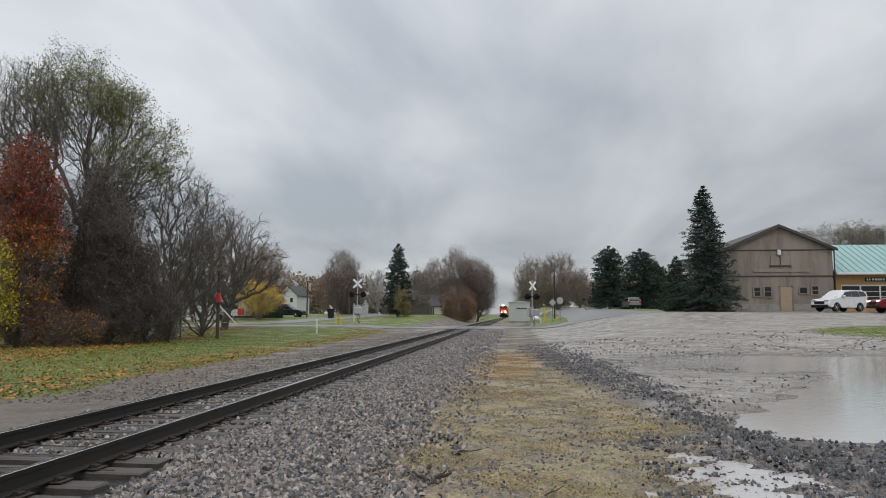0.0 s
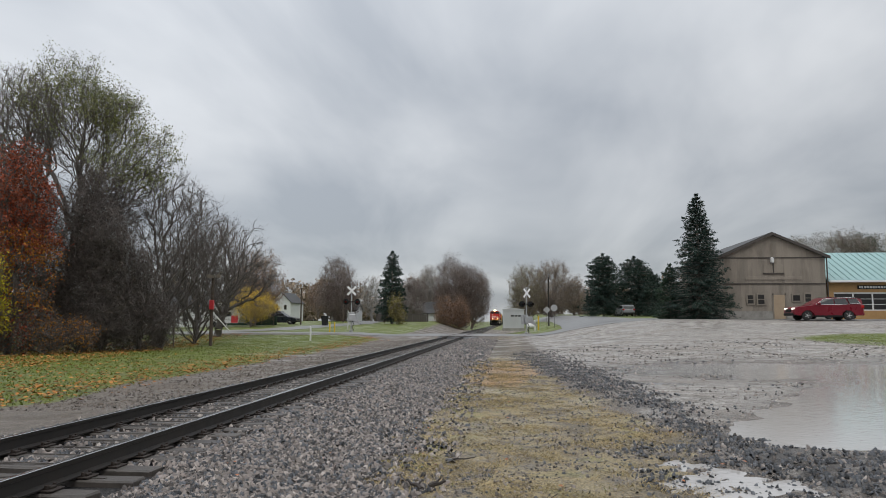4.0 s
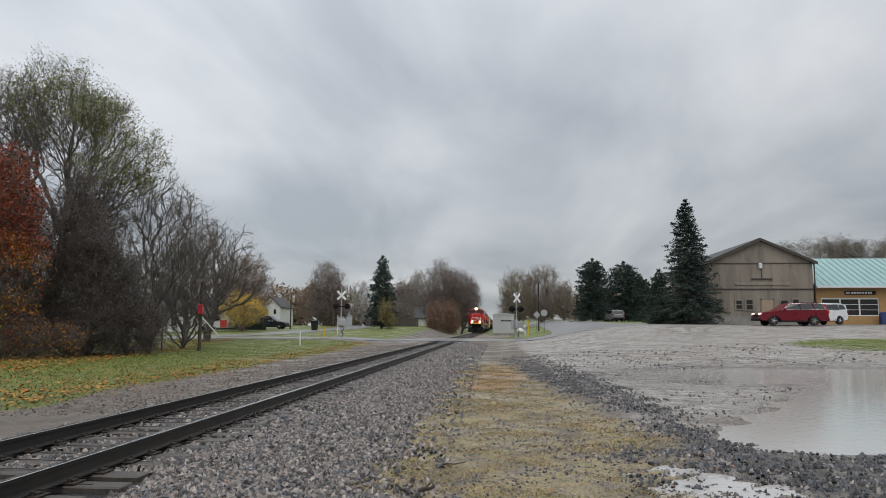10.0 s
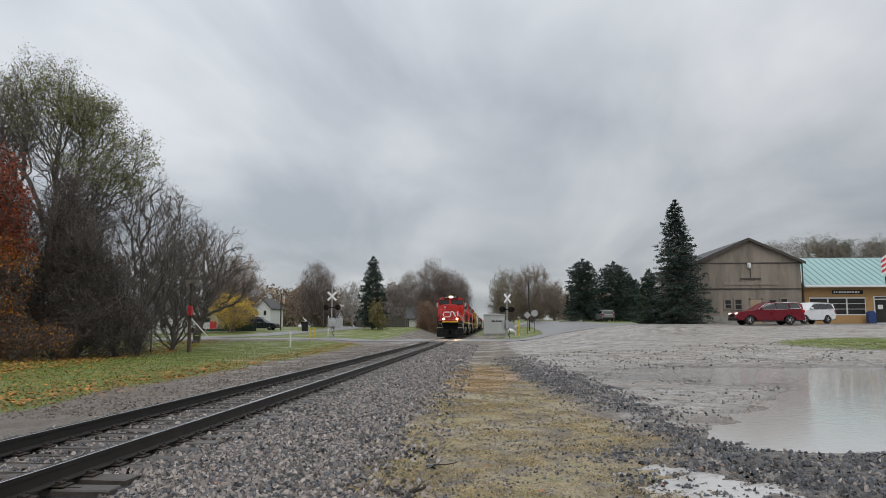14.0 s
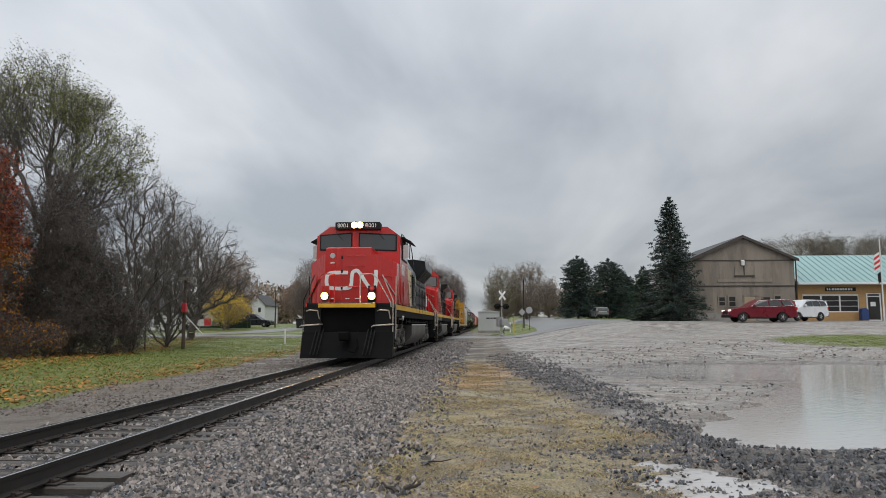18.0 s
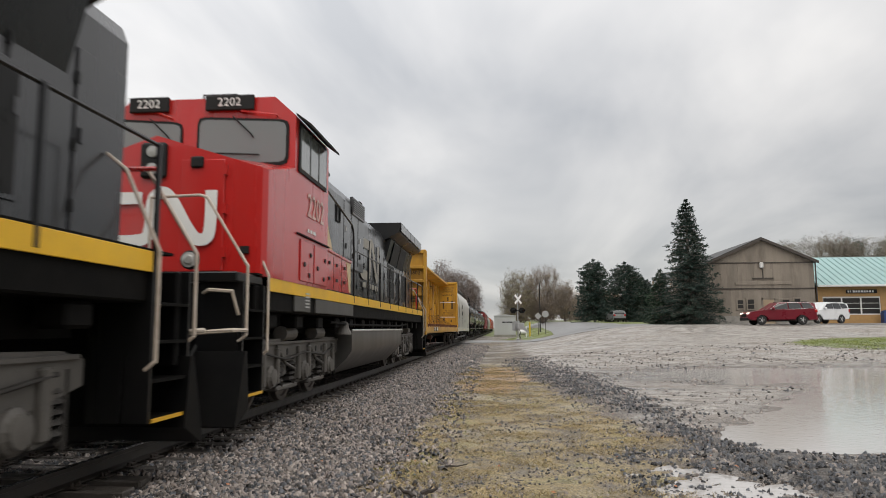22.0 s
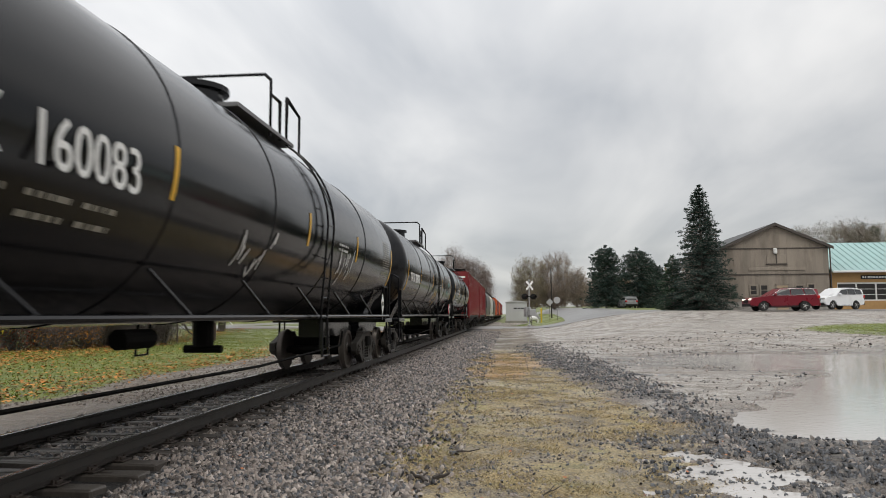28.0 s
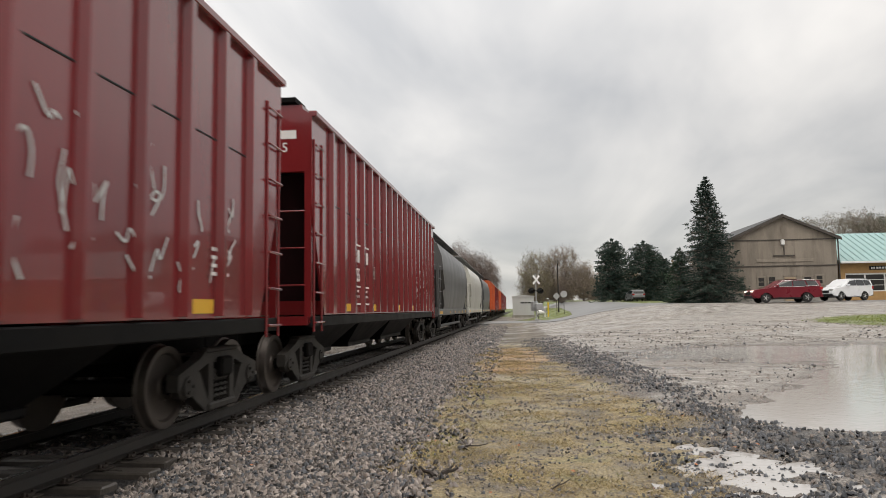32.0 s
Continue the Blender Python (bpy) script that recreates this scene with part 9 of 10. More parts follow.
def wood(grown, material, twig=0.6, which="all"):
    """Tapered pieces for the trunk and branches, slender cones for twigs. which: all, trunk, branches or twigs."""
    (a, b, r0, r1), (ta, tb), thin = grown
    if which in ("trunk", "bough"):
        keep = (r0 > 0.3 * r0.max()) == (which == "trunk")
        a, b, r0, r1, ta, tb = a[keep], b[keep], r0[keep], r1[keep], ta[:0], tb[:0]
    elif which == "brushwood":
        a, b, r0, r1 = a[:0], b[:0], r0[:0], r1[:0]

    def ring(a, b):
        d = b - a
        d = d / np.maximum(np.linalg.norm(d, axis=1, keepdims=True), 1e-6)
        ref = np.where(np.abs(d[:, 2:3]) < 0.9, np.array([[0, 0, 1.0]]), np.array([[1.0, 0, 0]]))
        u = np.cross(d, ref)
        u /= np.linalg.norm(u, axis=1, keepdims=True)
        return u, np.cross(d, u)

    if which == "brushwood":
        u, w = ring(ta, tb)
        r = thin * twig
        v = np.stack([ta + u * r, ta + (-0.5 * u + 0.866 * w) * r, ta + (-0.5 * u - 0.866 * w) * r, tb], 1).reshape(-1, 3)
        f = np.array([[0, 1, 3], [1, 2, 3], [2, 0, 3]])
        return big_mesh("brushwood", v, (f[None] + (np.arange(len(ta)) * 4)[:, None, None]).reshape(-1, 3), material)
    k = 6 if which == "trunk" else 4
    u, w = ring(a, b)
    v = np.stack([c + (u * math.cos(6.2832 * i / k) + w * math.sin(6.2832 * i / k)) * r[:, None] for c, r in ((a, r0), (b, r1)) for i in range(k)], 1).reshape(-1, 3)
    f = np.array([[i, (i + 1) % k, k + (i + 1) % k, k + i] for i in range(k)])
    return big_mesh("bough", v, (f[None] + (np.arange(len(a)) * 2 * k)[:, None, None]).reshape(-1, 4), material)


def leaves(points, n, size, scatter_r, material, seed=1, flat=0.0):
    """n small leaves round each of the points."""
    rng = np.random.default_rng(seed)
    p = np.repeat(np.array(points, float).reshape(-1, 3), n, axis=0)
    p = p + rng.normal(0, scatter_r, p.shape)
    m = len(p)
    a = rng.normal(0, 1, (m, 3))
    a[:, 2] *= 1 - flat
    a /= np.linalg.norm(a, axis=1, keepdims=True)
    b = np.cross(a, rng.normal(0, 1, (m, 3)))
    b /= np.maximum(np.linalg.norm(b, axis=1, keepdims=True), 1e-6)
    s = size * rng.uniform(0.6, 1.3, (m, 1))
    v = np.stack([p - a * s, p + b * s * 0.55, p + a * s, p - b * s * 0.55], 1).reshape(-1, 3)
    return big_mesh("leaves", v, np.arange(4 * m).reshape(-1, 4), material)


def tree(name, label, x, y, lobes, bark, crown=(), category="tree", group="", n=900, seed=1, twig=0.6, **how):
    """A tree with its foot at x, y. lobes are (x, z, rx, rz) or (x, z, rx, rz, dy) in the world;
    crown lists (material, share of twigs, leaves a twig, size, spread, test of a tip in the world)."""
    z = lz(x, y)
    local = [(q[0] - x, q[4] if len(q) > 4 else 0.0, q[1] - z, q[2], q[2] * 0.9, q[3]) for q in lobes]
    g = grow(seed, local, n, **how)
    t = thing(name, label, category, group, at=pose(x, y, z))
    part("trunk", wood(g, bark, twig, "trunk"), bark, t)
    tagged(part("bough", wood(g, bark, twig, "bough"), bark, t), kind="stuff")
    tagged(part("brushwood", wood(g, bark, twig, "brushwood"), bark, t), kind="stuff")
    rng = np.random.default_rng(seed + 500)
    tips = g[1][1]
    for k, (m_, share, num, size, spread, test, *clump) in enumerate(crown):
        keep = rng.uniform(0, 1, len(tips)) < share
        if test:
            keep &= test(tips[:, 0] + x, tips[:, 2] + z)
        if clump:
            # leaves hang in clumps on some boughs, and others are bare
            sc, least = clump
            keep &= wob(tips[:, 0], tips[:, 2], sc, seed) + 0.7 * wob(tips[:, 1], tips[:, 2], sc * 1.3, seed + 2) + 0.5 * rng.uniform(-1, 1, len(tips)) > least
        part("crown", leaves(tips[keep], num, size, spread, m_, seed + k), None, t)
    return t


# thicket beside the lawn: tall olive-leaved trees behind, red maples and dark tangled bushes in front
TH, BU = "trees of the thicket", "bushes of the thicket"
tree("olive_tree", "tall half-bare tree with olive leaves on its outer boughs", -25.6, 38.0,
     [(-25.6, 13.2, 3.4, 3.4), (-22.6, 12.2, 2.0, 2.6), (-20.6, 10.4, 1.7, 2.1), (-23.0, 8.6, 3.0, 2.8), (-28.4, 12.2, 2.4, 3.4)], M_TRUNK,
     [(M_LOLI, 0.75, 3, 0.05, 0.13, lambda x, z: (z > 8.6) & (z + 0.8 * x > -8.6), 0.9, -0.25), (M_LOLI, 0.5, 2, 0.045, 0.14, lambda x, z: z > 8.5, 1.1, 0.35)],
     group=TH, n=2300, seed=11, r0=0.27, fork=0.38, pull=0.6, twigs=7, twl=0.62, thin=0.0095)
tree("bare_tree", "tall bare grey tree at the back of the thicket", -30.5, 40.0, [(-30.4, 13.6, 3.2, 4.0), (-30.2, 8.0, 2.6, 3.0)], M_TRUNK,
     [(M_LOLI, 0.15, 2, 0.05, 0.15, None)], group=TH, n=1300, seed=13, r0=0.25, fork=0.4, twigs=6, twl=0.65, thin=0.010)
tree("red_maple", "young tree in dark red and orange autumn leaf", -22.6, 30.0, [(-22.5, 7.6, 1.3, 2.2), (-21.6, 6.4, 1.0, 1.7), (-21.5, 4.6, 1.1, 1.7), (-21.8, 2.6, 1.2, 2.2), (-23.0, 5.0, 1.4, 2.6)], M_TRUNK,
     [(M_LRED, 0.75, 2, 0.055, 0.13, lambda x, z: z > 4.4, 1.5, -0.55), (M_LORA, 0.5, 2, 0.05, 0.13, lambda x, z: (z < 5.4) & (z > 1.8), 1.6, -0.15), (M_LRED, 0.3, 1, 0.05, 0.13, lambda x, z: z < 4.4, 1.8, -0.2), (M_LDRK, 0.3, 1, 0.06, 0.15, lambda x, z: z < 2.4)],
     group=TH, n=1200, seed=14, r0=0.15, fork=0.3, twigs=7, twl=0.4, thin=0.008)
tree("red_maple", "young tree with rust-red leaves beside the lawn", -24.9, 32.5, [(-24.9, 5.8, 1.9, 3.6), (-25.2, 2.4, 1.6, 2.4)], M_TRUNK,
     [(M_LRED, 0.6, 2, 0.06, 0.15, None, 1.2, -0.3)], group=TH, n=900, seed=15, r0=0.15, fork=0.3, twigs=7, twl=0.45)
tree("yellow_bush", "bright yellow-green bush under the red trees", -22.5, 28.4, [(-22.6, 2.9, 0.9, 1.9), (-22.7, 1.2, 1.1, 1.3)], M_TRUNK,
     [(M_LYEL, 0.8, 2, 0.05, 0.12, None, 1.8, -0.5)], "bush", BU, n=520, seed=16, r0=0.06, stems=3, fork=0.25, twigs=6, twl=0.35)
for k_, (x, y, h, m_) in enumerate(((-20.9, 30.2, 1.0, M_LORA), (-22.0, 29.6, 1.1, M_LRED), (-20.2, 31.6, 0.8, M_LORA))):
    tree("low_bush", "low bush with sparse orange and yellow leaves", x, y, [(x, 0.55, 0.9, h)], M_TRUNK,
         [(m_, 0.3, 1, 0.045, 0.12, None), (M_LDRK, 0.4, 1, 0.045, 0.12, None)], "bush", BU, n=260, seed=36 + k_, r0=0.04, stems=3, fork=0.2, twigs=6, twl=0.3)
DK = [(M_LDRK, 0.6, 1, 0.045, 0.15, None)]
for k_, (x, y, lob, n_) in enumerate(((-21.5, 34.0, [(-21.5, 6.2, 1.3, 3.1), (-21.6, 2.8, 1.7, 2.9)], 1100),
                                     (-22.9, 33.0, [(-22.9, 4.6, 1.2, 3.2), (-22.9, 1.8, 1.4, 2.2)], 800),
                                     (-20.3, 33.6, [(-20.2, 4.3, 1.2, 2.7), (-20.2, 1.7, 1.5, 2.1)], 900),
                                     (-19.1, 35.0, [(-19.2, 2.8, 1.0, 2.4), (-19.2, 1.0, 1.2, 1.4)], 480),
                                     (-18.6, 36.4, [(-18.7, 1.0, 0.8, 1.5)], 150),
                                     (-22.4, 37.0, [(-22.4, 6.8, 1.9, 3.6), (-22.0, 2.8, 2.4, 3.0)], 1100))):
    tree("dark_thicket_bush", "dense dark leafless bush of tangled twigs", x, y, lob, M_TRUNK, DK, "bush", BU,
         n=n_, seed=40 + k_, r0=0.09, stems=3, fork=0.2, twigs=11, twl=0.6, up=0.1, droop=0.12, thin=0.009, twig=0.8)
tree("bare_tree", "multi-stemmed bare tree with arching branches", -21.6, 41.0, [(-20.2, 6.4, 2.9, 3.9), (-21.2, 2.6, 2.2, 2.6), (-18.2, 5.6, 1.6, 3.0)], M_TRUNK, [],
     group=TH, n=800, seed=61, r0=0.14, stems=4, fork=0.22, pull=0.5, twigs=7, twl=0.75, up=0.5, thin=0.009)
tree("bare_tree", "multi-stemmed bare tree with arching branches", -20.6, 44.5, [(-19.4, 4.6, 2.6, 3.6), (-20.6, 2.0, 2.6, 2.2)], M_TRUNK, [],
     group=TH, n=560, seed=62, r0=0.12, stems=4, fork=0.2, pull=0.5, twigs=7, twl=0.65, up=0.5, thin=0.010)
tree("bare_tree", "tall bare tree rising out of the thicket", -23.6, 46.0, [(-23.0, 8.0, 3.0, 4.4), (-23.6, 3.4, 2.6, 3.4)], M_TRUNK, [],
     group=TH, n=650, seed=63, r0=0.17, stems=3, fork=0.25, pull=0.5, twigs=6, twl=0.75, up=0.4, thin=0.012)
tree("bare_oak", "broad bare tree with a wide twiggy crown", -23.6, 55.0, [(-23.3, 6.2, 4.1, 4.1), (-21.0, 5.0, 3.0, 2.6)], M_TRUNK, [],
     group=TH, n=850, seed=71, r0=0.3, fork=0.25, pull=0.55, twigs=7, twl=0.75, up=0.2, thin=0.013)
tree("bare_oak", "broad bare tree behind the timber pole", -27.5, 60.0, [(-27.5, 5.4, 3.8, 3.8)], M_TRUNK,
     [(M_LBRN, 0.3, 1, 0.09, 0.2, None)], group=TH, n=600, seed=72, r0=0.28, fork=0.3, twigs=5, twl=0.7, thin=0.014)
# behind the road, towards the houses
M_LRUS = leaf_mat("russet_leaves", (0.28, 0.175, 0.11), 0.5)
M_LPUR = leaf_mat("purple_brown_twig_haze", (0.17, 0.128, 0.112), 0.5)
BR = [(M_LPUR, 0.9, 5, 0.06, 0.3, None)]
tree("brown_tree", "large tree in thin russet leaf", -35.6, 96.0, [(-35.4, 5.9, 4.2, 4.9)], M_TRUNKB, [(M_LRUS, 0.8, 3, 0.06, 0.16, None)], n=800, seed=73, r0=0.3, twl=0.8, thin=0.02)
tree("brown_tree", "tree in thin russet leaf behind the white house", -50.2, 182.0, [(-50.2, 7.4, 3.6, 4.6)], M_TRUNKB, [(M_LRUS, 0.8, 3, 0.06, 0.16, None)], n=400, seed=79, r0=0.25, twl=0.8, thin=0.026)
tree("yellow_tree", "small round tree in bright yellow leaf", -33.8, 90.0, [(-33.9, 3.4, 3.1, 2.0)], M_TRUNKB, [(leaf_mat("golden_leaves", (0.72, 0.50, 0.07), 0.4), 0.9, 3, 0.07, 0.18, None, 0.9, -0.6)], n=420, seed=74, r0=0.14, fork=0.35, twl=0.5, thin=0.016)
tree("round_tree", "dense round bare tree of fine brown twigs", -32.0, 130.0, [(-32.0, 7.6, 3.7, 5.6), (-32.0, 5.0, 4.1, 4.2)], M_TRUNKB, BR, n=1000, seed=75, r0=0.35, fork=0.25, twigs=6, twl=1.0, thin=0.028)
tree("round_tree", "bare brown tree behind the houses", -58.0, 150.0, [(-58.0, 7.0, 4.4, 5.2)], M_TRUNKB, BR, n=700, seed=76, r0=0.35, twl=1.0, thin=0.028)
tree("pale_tree", "pale bare tree beside the pine", -25.2, 128.0, [(-25.2, 5.8, 2.6, 4.2)], M_TRUNKP, [], n=420, seed=77, r0=0.22, twl=0.8, thin=0.024)
tree("pale_tree", "pale bare tree behind the pine", -19.4, 142.0, [(-19.6, 6.0, 3.0, 4.6)], M_TRUNKP, BR, n=420, seed=78, r0=0.22, twl=0.9, thin=0.026)
FL = "trees along the far line"
BD = [(M_LPUR, 0.95, 7, 0.065, 0.34, None)]
tree("grey_tree", "grey-brown leafless tree along the far line", -18.2, 158, [(-18.2, 7.4, 3.0, 6.4)], M_TRUNKP, [(M_LBRN, 0.7, 3, 0.05, 0.15, None)], group=FL, n=800, seed=80, r0=0.3, fork=0.2, twigs=8, twl=1.0, thin=0.027)
tree("brown_tree", "dense brown leafless tree along the far line", -11.8, 150, [(-11.7, 8.2, 4.3, 6.9), (-11.7, 5.0, 4.6, 4.6)], M_TRUNKB, BD, group=FL, n=1050, seed=81, r0=0.34, fork=0.2, twigs=6, twl=1.1, thin=0.028)
tree("brown_tree", "dense brown leafless tree along the far line", -8.0, 152, [(-7.7, 7.2, 3.9, 6.2), (-7.7, 4.6, 3.6, 4.4)], M_TRUNKB, BD, group=FL, n=820, seed=82, r0=0.32, fork=0.2, twigs=6, twl=1.1, thin=0.028)
for k_, (x, y, w_) in enumerate(((-11.9, 133, 1.9), (-9.4, 135, 1.8))):
    tree("rust_bush", "rust-brown bush beside the line", x, y, [(x, 3.0, w_, 3.0), (x, 1.6, w_ * 1.1, 1.8)], M_TRUNKB,
         [(leaf_mat("rust_leaves", (0.24, 0.145, 0.09), 0.5), 0.8, 3, 0.08, 0.2, None)], "bush", "bushes along the far line", n=420, seed=86 + k_, r0=0.1, stems=3, fork=0.2, twl=0.7, thin=0.024)
M_LOBR = leaf_mat("olive_brown_leaves", (0.23, 0.205, 0.105), 0.5)
for k_, (x, y, lob, m_, n_) in enumerate(((4.2, 168, [(4.2, 8.6, 4.6, 6.6), (4.0, 6.0, 4.4, 4.6)], M_LOBR, 950), (10.3, 170, [(10.3, 9.4, 5.4, 6.4), (10.6, 6.6, 5.0, 4.8)], M_LBRN, 1100),
                                         (15.7, 172, [(15.7, 7.2, 2.9, 4.8)], M_LBRN, 500), (21.0, 182, [(21.0, 6.0, 3.6, 4.6)], M_LBRN, 400))):
    tree("round_tree", "broad tree in thin olive-brown leaf across the line", x, y, lob, M_TRUNKB, [(m_, 0.9, 4, 0.06, 0.18, None)], group="trees across the line", n=n_, seed=90 + k_, r0=0.35, fork=0.2, twigs=6, twl=1.15, thin=0.029)


def conifer(seed, h, r, whorls, per, needles, material, bare=0.06, size=0.16, tiers=1.0, taper=0.9):
    """A spruce or pine: a straight trunk, whorls of drooping boughs and needle sprays."""
    rng = random.Random(seed)
    segs = [(Vector((0, 0, -0.2)), Vector((0, 0, h * 0.55)), 0.022 * h, 0.012 * h, 0), (Vector((0, 0, h * 0.55)), Vector((0, 0, h)), 0.012 * h, 0.01, 0)]
    pts = []
    for i in range(whorls):
        f = i / (whorls - 1)
        z = h * (bare + (0.985 - bare) * f)
        rr = r * ((1 - f) ** taper) * rng.uniform(0.78, 1.12) * (1.0 if f > 0.1 else 0.85) + 0.06
        for k in range(per):
            a = rng.uniform(0, 6.283)
            L_ = rr * rng.uniform(0.65, 1.1)
            tip = Vector((math.cos(a) * L_, math.sin(a) * L_, z - L_ * rng.uniform(0.05, 0.32) + (0.25 * f)))
            base = Vector((0, 0, z))
            segs.append((base, tip, 0.02 + 0.01 * (1 - f), 0.008, 1))
            m = max(2, int(needles * L_ / r))
            way = (tip - base).normalized()
            for j in range(m):
                u = rng.uniform(0.2, 1.03)
                p = base.lerp(tip, u)
                w = 0.16 * L_ * (1.15 - u) + 0.05
                q = Vector((rng.uniform(-w, w), rng.uniform(-w, w), rng.uniform(-0.5, 0.3) * w))
                pts.append((*(p + q), *(way * 0.8 + q.normalized() * 0.5)))
    return segs, sprays(np.array(pts), 4, size, material, seed)


def sprays(at_, n, size, material, seed):
    """Narrow pointed needle sprays that run out and a little down along the boughs."""
    g = np.random.default_rng(seed)
    at_ = np.repeat(at_, n, axis=0)
    p = at_[:, :3] + g.normal(0, size * 0.4, (len(at_), 3))
    d = at_[:, 3:] + g.normal(0, 0.42, p.shape) - [0, 0, 0.12]
    d /= np.linalg.norm(d, axis=1, keepdims=True)
    side = np.cross(d, g.normal(0, 1, p.shape))
    side /= np.maximum(np.linalg.norm(side, axis=1, keepdims=True), 1e-6)
    ln = size * g.uniform(1.0, 2.2, (len(p), 1))
    v = np.stack([p, p + d * ln * 0.4 + side * ln * 0.17, p + d * ln, p + d * ln * 0.4 - side * ln * 0.17], 1).reshape(-1, 3)
    return big_mesh("needles", v, np.arange(len(v)).reshape(-1, 4), material)


def evergreen(name, label, x, y, made, category="tree", group=""):
    segs, lf = made
    t = thing(name, label, category, group, at=pose(x, y, lz(x, y)))
    a, b = np.array([s[0] for s in segs]), np.array([s[1] for s in segs])
    part("trunk", wood(((a, b, np.array([s[2] for s in segs]), np.array([s[3] for s in segs])), (a[:1], b[:1]), 0.01), M_TRUNKB), M_TRUNKB, t)
    part("crown", lf, None, t)


evergreen("spruce", "tall dark spruce beside the barn", 16.7, 63.5, conifer(1, 11.0, 3.4, 40, 18, 46, M_NEED, 0.01, 0.095, 1, 0.68))
evergreen("spruce", "small bluish spruce at the foot of the tall one", 14.6, 65.2, conifer(2, 4.7, 1.9, 24, 11, 20, M_NEEDG, 0.02, 0.12, 1, 0.6))
evergreen("pine", "tall dark columnar pine past the crossing", -18.4, 110.0, conifer(3, 11.3, 2.7, 34, 13, 20, M_NEED, 0.08, 0.17, 1, 0.5))
tree("yellow_bush", "yellowing shrub against the dark pine", -17.0, 106.5, [(-17.2, 3.2, 1.0, 2.2), (-16.6, 2.0, 0.9, 1.2)], M_TRUNKB, [(leaf_mat("dull_yellow_leaves", (0.2, 0.17, 0.06), 0.5), 0.5, 1, 0.14, 0.2, None)], "bush", n=260, seed=96, r0=0.08, stems=2, fork=0.2, twl=0.5, thin=0.02)
for k_, (x, y, h, r) in enumerate(((15.6, 118, 10.2, 4.0), (21.2, 121, 9.9, 4.6), (24.8, 125, 7.4, 3.2))):
    evergreen("pine", "broad dark pine with a ragged rounded crown", x, y, conifer(5 + k_, h, r, 32, 15, 26, M_NEED, 0.08, 0.18, 1, 0.33), group="dark pines by the side road")


def far_woods(name, label, items, material, seed, size=0.5):
    """Distant woods: bare trees and leaf clumps in one mesh."""
    rng = np.random.default_rng(seed)
    pts = []
    for x, y, h, r in items:
        n = int(110 * h * r / 40)
        u = rng.normal(0, 1, (n, 3))
        u /= np.linalg.norm(u, axis=1, keepdims=True)
        u *= rng.uniform(0.2, 1.0, (n, 1)) ** 0.45
        z0 = lz(x, y)
        pts.append(np.stack([x + u[:, 0] * r, y + u[:, 1] * r, z0 + h * 0.52 + u[:, 2] * h * 0.48], -1))
    return tagged(new(name, leaves(np.concatenate(pts), 5, size, size * 0.9, material, seed)), label, kind="stuff")


rw_ = random.Random(8)
M_WOODS = leaf_mat("hazy_brown_woods", (0.22, 0.2, 0.165), 0.5)
_g = np.random.default_rng(31)
_x, _u = _g.uniform(55, 98, 9000), _g.uniform(0, 1, 9000)
_top = 17.6 + 0.8 * np.sin(_x * 0.9) * np.sin(_x * 0.37 + 1) + 0.5 * np.sin(_x * 2.3)
tagged(new("far_woods", leaves(np.stack([_x, _g.uniform(140, 146, 9000), _top - 7.5 * _u ** 1.4], -1), 5, 0.1, 0.32, M_WOODS, 5)), "dense brown woods behind the office", kind="stuff")
for k_ in range(13):
    x, y = 57 + k_ * 3.1 + rw_.uniform(-0.8, 0.8), 137 + rw_.uniform(-3, 6)
    h_ = rw_.uniform(17.4, 19.0)
    tree("woodland_tree", "dull brown and olive tree in the woods behind the office", x, y, [(x, h_ - 4.2, 3.2, 4.4)], M_TRUNKB,
         [(M_WOODS if k_ % 3 else M_NEEDG, 0.9 if k_ % 4 else 0.3, 4, 0.08, 0.18, None)], group="woods behind the office", n=200, seed=200 + k_, r0=0.3, fork=0.5, twigs=5, twl=1.1, thin=0.03)
far_woods("far_woods", "distant brown tree line", [(-320 + i * 11 + rw_.uniform(-4, 4), 330 + rw_.uniform(-30, 60), rw_.uniform(7, 13), rw_.uniform(6, 9)) for i in range(60) if abs(-320 + i * 11 + 5) > 14], M_LBRN, 5, 1.1)
far_woods("far_woods", "leafless trees behind the houses", [(-95 + i * 7.5 + rw_.uniform(-2, 2), 185 + rw_.uniform(-10, 25), rw_.uniform(8, 13), rw_.uniform(3.5, 5.5)) for i in range(11)], M_LBRN, 6, 0.6)
# Out of view: added so that front-facing paint mirrors trees, not bright sky.
far_woods("far_woods", "unseen brown tree line added behind the lot to darken reflections", [(-160 + i * 11 + rw_.uniform(-4, 4), -95 + rw_.uniform(-20, 15), rw_.uniform(10, 16), rw_.uniform(6, 9)) for i in range(30) if abs(-160 + i * 11 + 5) > 9], M_LBRN, 9, 1.1)
far_woods("far_woods", "trees along the lane past the pines", [(30 + i * 5.0, 150 + rw_.uniform(-8, 20), rw_.uniform(6, 10), rw_.uniform(3, 4.5)) for i in range(6)], M_LBRN, 7, 0.5)


# ---- crossing gear, signs and small things ----
M_ALU = mat("dull_aluminium", (0.42, 0.42, 0.42), 0.45, metal=0.4, var=0.15, scale=4, bump=0.03)
M_SIGNAL = glow("lit_signal_lens", (1.0, 0.06, 0.04), 6.0)
M_RLENS = mat("unlit_red_lens", (0.12, 0.01, 0.01), 0.2, var=0.1, bump=0)


